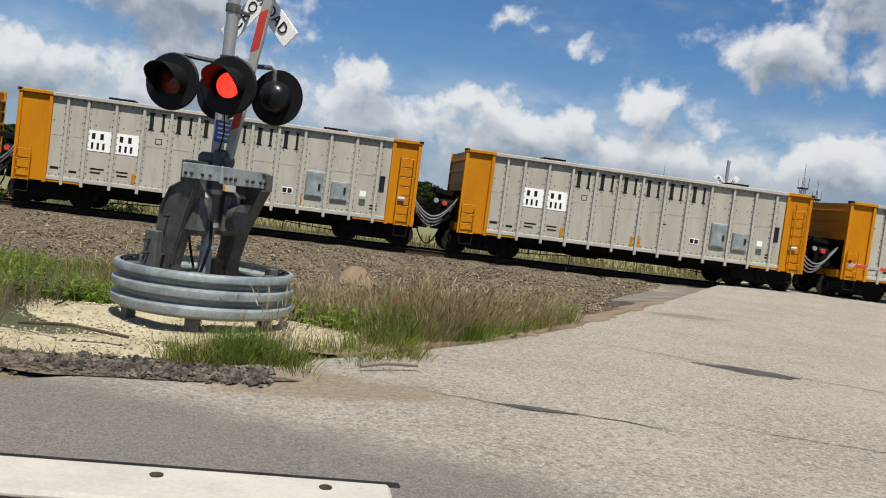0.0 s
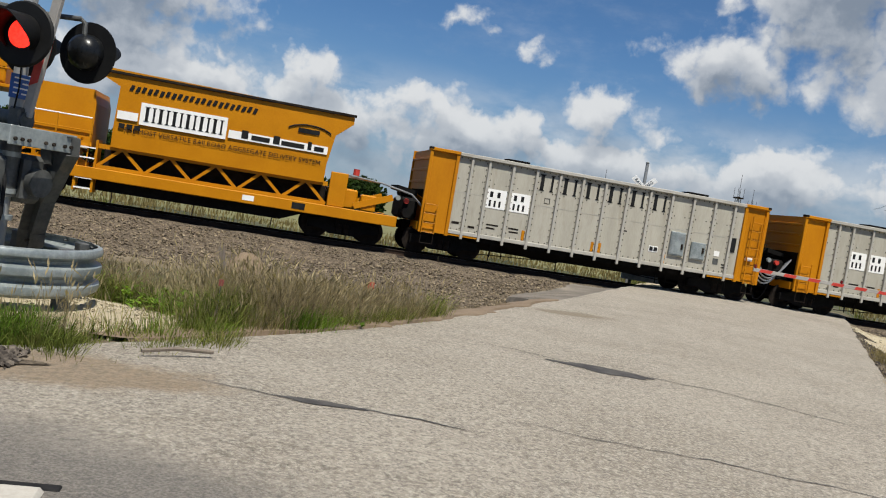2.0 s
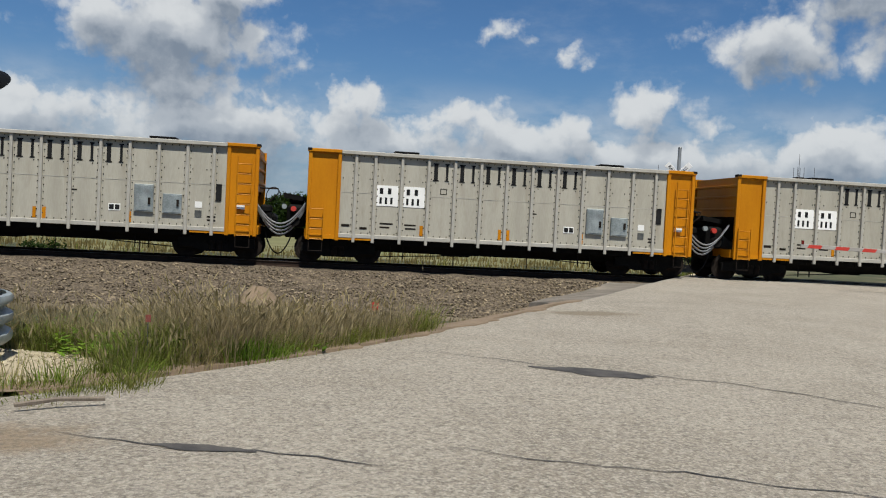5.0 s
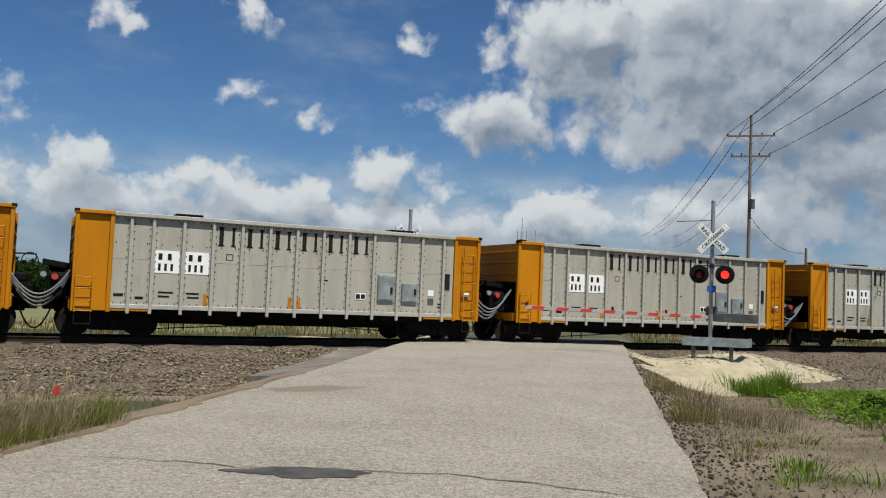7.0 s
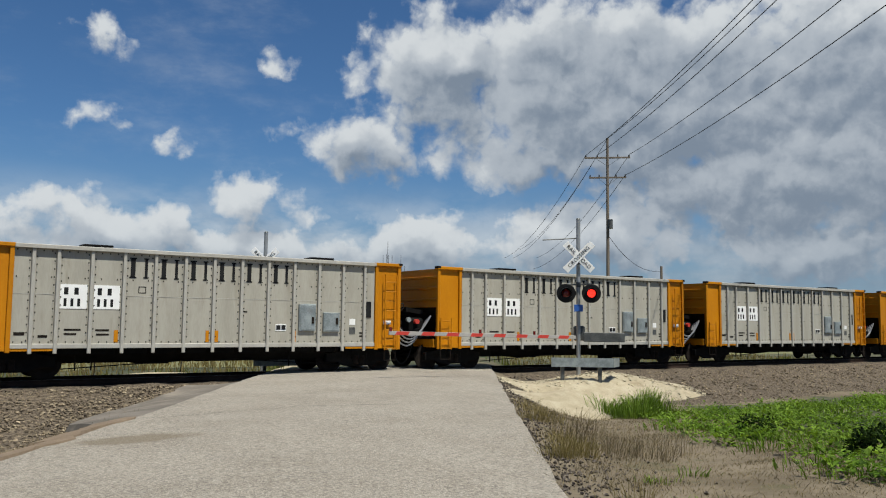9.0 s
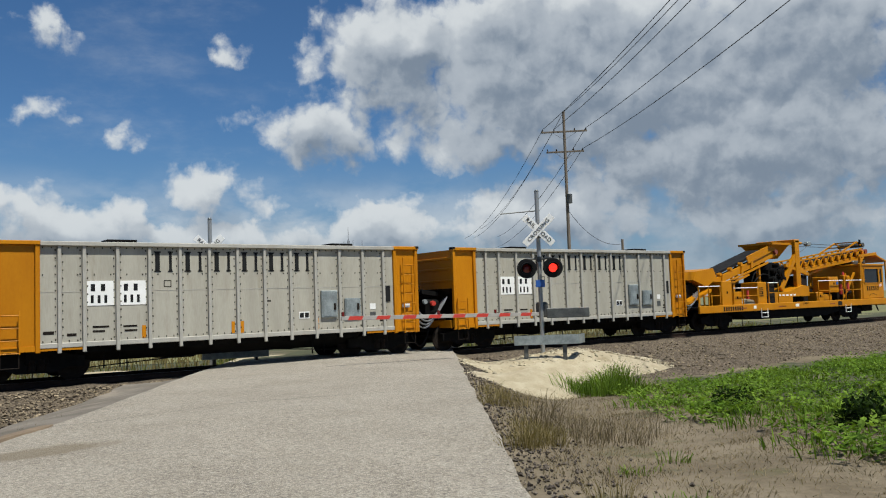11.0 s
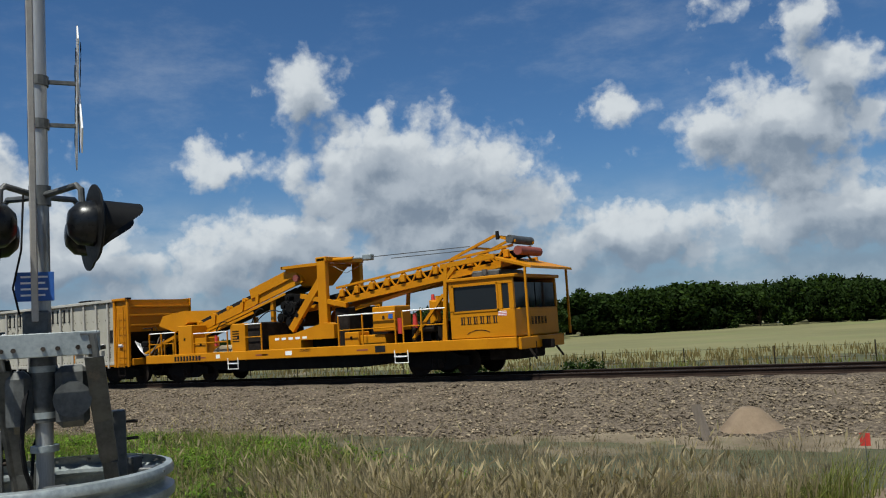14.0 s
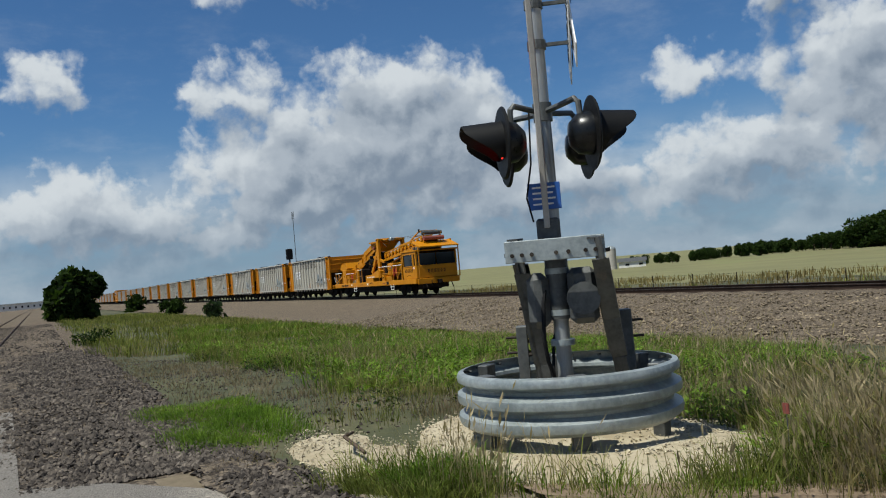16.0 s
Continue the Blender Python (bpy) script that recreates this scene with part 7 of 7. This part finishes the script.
    part("catch_tray", Geo().prism([(-0.55, 1.22), (-0.5, 1.15), (1.3, 1.72), (1.3, 1.85)], "y", -1.25, -0.6), M["machine"], c, "yellow sloping catch tray")
    for u in (0.4, 0.75, 1.25):
        part("tray_leg", Geo().bar((u, -1.25, 1.1), (u, -1.25, 1.3 + 0.3 * u), 0.06, 0.06), M["machine"], c)
    for (x0, z0), (x1, z1) in (((2.2, 1.85), (6.6, 3.05)), ((2.2, 1.72), (5.0, 2.48))):
        part("lower_chord", Geo().bar((x0, -0.7, z0), (x1, -0.7, z1), 0.05, 0.09), M["machine"], b1)
    part("return_belt", Geo().bar((1.8, 0, 1.80), (6.9, 0, 3.22), 0.95, 0.05), M["rubber"], b1, "black returning belt")
    for u, z in ((2.9, 2.1), (4.4, 2.5), (5.2, 2.75)):
        part("idler_bracket", Geo().prism([(u - 0.08, z), (u + 0.08, z + 0.05), (u + 0.14, z + 0.42), (u - 0.02, z + 0.38)], "y", -0.74, -0.66), M["machine"], b1)
    part("swing_gear", Geo().cyl((8.3, 0, 1.06), (8.3, 0, 1.38), 0.85, 20), M["black"], c, "black swing ring", None, True)
    part("counter_frame", Geo().box(9.0, 9.6, -0.9, 0.9, 1.06, 2.4, 0.05), M["grime"], c, "dark machinery behind the mast")
    part("spilled_sand", Geo().prism([(3.4, 1.06), (4.5, 1.06), (4.3, 1.28), (3.9, 1.36), (3.6, 1.25)], "y", -1.3, -0.3), M["limestone"], c, "spilled pale sand on the deck")
    beacon = part("beacon_post", Geo().box(12.92, 13.12, -1.0, -0.8, 1.1, 2.38, 0.02), M["machine"], c, "yellow post with a red beacon")
    part("beacon", Geo().cyl((13.02, -0.9, 2.38), (13.02, -0.9, 2.56), 0.07, 10, 0.05), M["red"], beacon, "red beacon", None, True)
    part("extinguisher", Geo().cyl((12.6, -1.35, 1.55), (12.6, -1.35, 2.0), 0.085, 10, 0.06), M["red"], c, "red extinguisher", None, True)
    part("extinguisher", Geo().cyl((3.75, -1.38, 1.35), (3.75, -1.38, 1.75), 0.075, 10, 0.05), M["red"], c, "red extinguisher", None, True)
    part("deck_locker", Geo().box(10.0, 11.3, -1.2, -0.5, 1.06, 1.42, 0.03), M["machine"], c, "low yellow deck locker")
    part("engine", Geo().box(10.1, 12.2, -0.4, 0.9, 1.06, 1.72, 0.06), M["black"], c, "black engine set on the deck")
    for u, w in ((2.9, 0.25), (3.15, 0.2), (5.9, 0.55), (6.2, 0.3), (10.4, 0.45)):
        part("stencil_bar", Geo().box(u, u + w, -1.566, -1.562, 0.93, 0.975), M["rust_red"], c)
    # turntable, mast and boom
    part("turntable", Geo().prism([(6.2, 1.08), (7.7, 1.08), (7.7, 1.38), (9.2, 1.38), (9.2, 1.85), (8.75, 1.92), (7.4, 1.62), (6.2, 1.6)], "y", -1.2, 1.2), M["machine"], c, "yellow turntable base")
    for i in range(5):
        part("reflector", Geo().box(6.5 + 0.32 * i, 6.7 + 0.32 * i, -1.206, -1.2, 1.42, 1.50), M["white"], c)
    for s in (-0.95, 0.95):
        part("mast", Geo().box(8.42, 8.80, s - 0.10, s + 0.10, 1.7, 4.12, 0.02), M["machine"], c, "yellow boom mast")
        part("mast_brace", Geo().bar((7.1, s, 1.75), (8.6, s, 3.45), 0.16, 0.26), M["machine"], c)
        part("mast_cylinder", Geo().bar((7.6, s, 2.9), (9.6, s, 2.45), 0.12, 0.16), M["machine"], c)
    part("mast_head", Geo().box(8.38, 8.84, -1.05, 1.05, 4.0, 4.16, 0.02), M["machine"], c)
    part("ram", Geo().cyl((8.8, -0.6, 4.05), (9.7, -0.6, 4.02), 0.07, 10), M["machine"], c, "yellow hydraulic ram", None, True)
    part("ram_rod", Geo().cyl((9.7, -0.6, 4.02), (10.2, -0.6, 4.0), 0.035, 8).box(10.15, 10.5, -0.72, -0.48, 3.9, 4.1, 0.03), M["galv"], c)
    boom = part("boom", truss(Geo(), (8.9, 2.66), (15.8, 3.42), 0.42, 22, -0.6, 0.05), M["machine"], c, "yellow lattice conveyor boom with a black belt")
    part("boom_lattice", truss(Geo(), (8.9, 2.66), (15.8, 3.42), 0.42, 22, 0.6, 0.05), M["machine"], boom)
    part("boom_beam", Geo().bar((7.4, -0.62, 2.42), (15.9, -0.62, 3.36), 0.08, 0.2).bar((7.4, 0.62, 2.42), (15.9, 0.62, 3.36), 0.08, 0.2), M["machine"], boom)
    part("belt", Geo().bar((8.4, 0, 2.78), (15.8, 0, 3.62), 1.0, 0.14), M["rubber"], boom, "black conveyor belt")
    for i in range(11):
        k = i / 10
        part("roller_bracket", Geo().box(-0.09, 0.09, -0.06, 0.06, -0.12, 0.12, 0.02), M["machine"], boom, at=pose(9.2 + 6.4 * k, -0.68, 2.88 + 0.72 * k))
    part("head_frame", Geo().bar((13.6, -0.6, 3.62), (15.2, -0.6, 4.18), 0.06, 0.08).bar((15.2, -0.6, 4.18), (15.9, -0.6, 3.95), 0.06, 0.08).bar((13.6, 0.6, 3.62), (15.2, 0.6, 4.18), 0.06, 0.08).bar((15.2, 0.6, 4.18), (15.9, 0.6, 3.95), 0.06, 0.08).bar((15.2, -0.6, 4.18), (15.2, 0.6, 4.18), 0.06, 0.06).bar((14.4, -0.6, 3.9), (14.4, 0.6, 3.9), 0.06, 0.06), M["machine"], boom)
    part("head_drum", Geo().cyl((16.0, -0.7, 3.66), (16.0, 0.7, 3.66), 0.14, 14), M["rust_red"], boom, "red and grey head drum", None, True)
    part("head_drum", Geo().cyl((15.75, -0.7, 4.02), (15.75, 0.7, 4.02), 0.13, 12), M["galv_dull"], boom, "", None, True)
    part("lamp", Geo().cyl((15.35, -0.7, 4.05), (15.35, -0.7, 4.3), 0.06, 8), M["lampblack"], boom, "small black work lamp")
    part("stay_cable", Geo().cyl((10.4, -0.6, 4.0), (14.3, -0.6, 3.95), 0.014, 5).cyl((10.4, 0.6, 4.0), (14.3, 0.6, 3.95), 0.014, 5).tube([(8.8, -0.65, 3.85), (9.4, -0.65, 3.55), (10.0, -0.65, 3.75), (10.2, -0.65, 3.95)], 0.012, 5), M["galv_dull"], boom, "thin steel stay cables")
    # cab
    cab = part("cab", Geo().box(13.95, 16.15, -1.45, 1.45, 1.12, 1.95, 0.03), M["machine"], c, "yellow operator cab")
    part("rear_wall", Geo().box(13.95, 14.10, -1.45, 1.45, 1.95, 2.84, 0.02), M["machine"], cab)
    part("roof", Geo().box(13.9, 16.25, -1.5, 1.5, 2.84, 2.94, 0.02), M["machine"], cab)
    for s in (-1, 1):
        part("header", Geo().box(14.10, 16.15, min(s * 1.45, s * 1.36), max(s * 1.45, s * 1.36), 2.68, 2.84, 0.01), M["machine"], cab)
        for u in (15.62, 16.0):
            part("pillar", Geo().box(u, u + 0.15, min(s * 1.45, s * 1.35), max(s * 1.45, s * 1.35), 1.95, 2.68), M["machine"], cab)
    part("side_window", Geo().box(14.12, 15.62, -1.42, -1.40, 1.95, 2.68), M["glass"], cab, "dark tinted side window")
    part("side_window", Geo().box(14.12, 15.62, 1.40, 1.42, 1.95, 2.68), M["glass"], cab, "dark tinted side window")
    part("side_glass", Geo().box(15.78, 16.02, -1.42, -1.40, 1.30, 2.68), M["glass"], cab, "dark narrow door glass")
    for a, b in ((-1.33, -0.04), (0.04, 1.33)):
        part("windscreen", Geo().box(16.08, 16.12, a, b, 1.95, 2.7), M["glass"], cab, "dark windscreen")
    part("window_frame", Geo().box(14.08, 14.13, -1.47, -1.44, 1.9, 2.72).box(15.6, 15.65, -1.47, -1.44, 1.9, 2.72).box(14.08, 15.65, -1.47, -1.44, 1.9, 1.95).box(14.08, 15.65, -1.47, -1.44, 2.68, 2.73), M["machine"], cab)
    gl = glyph(0.17, 0.22, 0.045).mesh("brand_mark", M["ink"])
    for i in range(6):
        part("brand_mark", gl, None, cab, "bold black painted mark", pose(14.32 + 0.22 * i, -1.456, 1.55))
        part("brand_mark", gl, None, cab, "bold black painted mark", pose(16.158, -0.66 + 0.22 * i, 1.45, 0, 0, 90))
    arc = Geo()
    for i in range(9):
        a0, a1 = radians(140 - 10 * i), radians(130 - 10 * i)
        arc.bar((14.95 + 0.55 * math.cos(a0), -1.455, 1.05 + 0.32 * math.sin(a0)), (14.95 + 0.55 * math.cos(a1), -1.455, 1.05 + 0.32 * math.sin(a1)), 0.006, 0.02)
    part("swoosh", arc, M["ink"], cab, "thin dark curved swoosh")
    part("decal", Geo().box(15.62, 15.9, -1.456, -1.45, 1.74, 1.88), M["white"], cab, "small striped flag decal")
    for i in range(3):
        part("decal_stripe", Geo().box(15.62, 15.9, -1.459, -1.456, 1.75 + 0.045 * i, 1.77 + 0.045 * i), M["red"], cab)
    part("roof_unit", Geo().box(14.4, 15.4, -0.8, 0.8, 2.94, 3.16, 0.05).cyl((15.0, -1.0, 2.94), (15.0, -1.0, 3.16), 0.09, 10), M["galv_dull"], cab, "grey roof unit")
    part("visor", Geo().prism([(15.4, 3.45), (16.75, 3.05), (16.75, 3.12), (15.4, 3.52)], "y", -1.4, 1.4), M["machine"], cab, "yellow sloping visor roof")
    for s in (-1.4, 1.4):
        part("visor_post", Geo().bar((16.55, s, 1.1), (16.55, s, 3.1), 0.06, 0.06).bar((13.8, s, 2.9), (14.2, s, 3.3), 0.1, 0.12).bar((13.7, s, 1.1), (13.9, s, 3.4), 0.12, 0.12).bar((13.7, s, 3.35), (15.6, s, 3.5), 0.1, 0.14), M["machine"], cab)
    part("front_beam", Geo().box(16.2, 16.3, -1.45, 1.45, 0.75, 1.1, 0.02), M["machine"], cab)
    # boxes and rails along the deck
    for x0, x1, y0, y1, z0, z1, n_ in ((1.75, 2.5, -1.45, -0.7, 1.06, 2.18, "tool_box"), (2.6, 3.3, -1.4, -0.8, 1.06, 1.7, "tool_box"), (4.55, 5.25, -1.4, -0.5, 1.06, 2.1, "power_box"), (10.9, 11.8, -1.3, -0.4, 1.5, 2.3, "power_box"), (9.7, 10.3, -1.3, -0.7, 1.06, 1.55, "tool_box")):
        bx_ = part(n_, Geo().box(x0, x1, y0, y1, z0, z1, 0.03), M["machine"], c, "yellow equipment box")
        part("latch", Geo().box((x0 + x1) / 2 - 0.04, (x0 + x1) / 2 + 0.04, y0 - 0.015, y0, (z0 + z1) / 2, (z0 + z1) / 2 + 0.1), M["grime"], bx_)
    for i in range(5):
        part("vent_slat", Geo().box(4.62, 4.95, -1.408, -1.4, 1.45 + 0.09 * i, 1.49 + 0.09 * i), M["grime"], c)
    part("radiator", Geo().box(5.3, 6.0, -1.35, 0.9, 1.06, 2.1, 0.05), M["grime"], c, "dark radiator housing")
    part("blue_sign", Geo().box(11.55, 11.72, -1.312, -1.305, 1.9, 2.05), M["blue"], c, "small blue sign")
    part("generator", Geo().box(12.3, 13.3, -1.0, 0.8, 1.06, 1.75, 0.08).cyl((12.4, -1.1, 1.5), (13.2, -1.1, 1.5), 0.12, 10), M["grime"], c, "dark generator set")
    part("fire_bottle", Geo().cyl((12.0, -1.3, 1.4), (12.0, -1.3, 1.9), 0.09, 10), M["red"], c, "red extinguisher", None, True)
    part("exhaust", Geo().cyl((13.2, -0.9, 1.7), (13.2, -0.9, 2.5), 0.08, 8).box(13.05, 13.35, -1.1, -0.7, 2.05, 2.35, 0.03), M["machine"], c)
    part("bracket", Geo().bar((12.4, -1.2, 1.2), (13.6, -1.2, 2.5), 0.08, 0.1).bar((11.4, 0, 2.2), (11.5, 0, 3.0), 0.1, 0.1).bar((9.5, -0.5, 2.3), (13.5, -0.5, 3.05), 0.06, 0.1), M["machine"], c)
    rail_line(c, (0.1, 0.8, 1.6), 1.1, 0.85)
    rail_line(c, (2.6, 3.3, 4.4), 1.1, 0.75)
    rail_line(c, (5.3, 6.1), 1.1, 0.95)
    rail_line(c, (9.6, 10.6, 11.9), 1.1, 1.0)
    rail_line(c, (12.2, 12.9, 13.8), 1.1, 1.0)
    for u in (4.5, 11.9):
        part("step", Geo().tube([(u, -1.55, 0.9), (u, -1.55, 0.5), (u + 0.5, -1.55, 0.5), (u + 0.5, -1.55, 0.9)], 0.02, 6).box(u, u + 0.5, -1.6, -1.5, 0.68, 0.72), M["white"], c, "pale access step")
    for i in range(9):
        u = 1.65 + 0.165 * i
        part("number_bar", Geo().box(u, u + 0.11, -1.566, -1.562, 0.86, 1.04), M["ink"], c)
    part("data_plate", Geo().box(11.15, 11.55, -1.567, -1.562, 0.86, 1.06), M["ink"], c, "black data panel")
    part("notice", Geo().box(7.3, 7.6, -1.567, -1.562, 0.9, 1.04), M["white"], c, "white notice")
    part("notice", Geo().box(3.9, 4.1, -1.567, -1.562, 0.9, 1.04), M["white"], c, "white notice")
    lettering("CONSIST", 0.12, M["grime"], c, pose(8.2, -1.565, 1.03, 90, 0, 0), "small dark stencil lettering")
    return c


car = gondola()
cars = [(car, 235.38)]
for k in range(1, 15):
    cars.append((copy_thing(car, pose(0, YC, 0)), 235.38 - 13.58 * k))
for j in range(9):
    cars.append((copy_thing(car, pose(0, YC, 0)), 235.38 - 13.58 * (15 + j) - 13.617))
cars.append((surge_hopper(), 31.35))
cars.append((unloader(), 248.48))


def run(t):
    """How far the train has gone, in metres."""
    return 19.526 * t - 0.0037 * t * t - 0.0009 * t ** 3 + 1.1 * smooth(12.2, 15.0, t)


def motions():
    for ob, x in cars:
        walk(ob, [(t, pose(x - run(t), YC, 0)) for t in (0.0, 2.0, 4.0, 6.0, 8.0, 10.0, 11.0, 12.0, 12.5, 13.0, 13.5, 14.0, 14.5, 15.0, 16.0)])


motions()
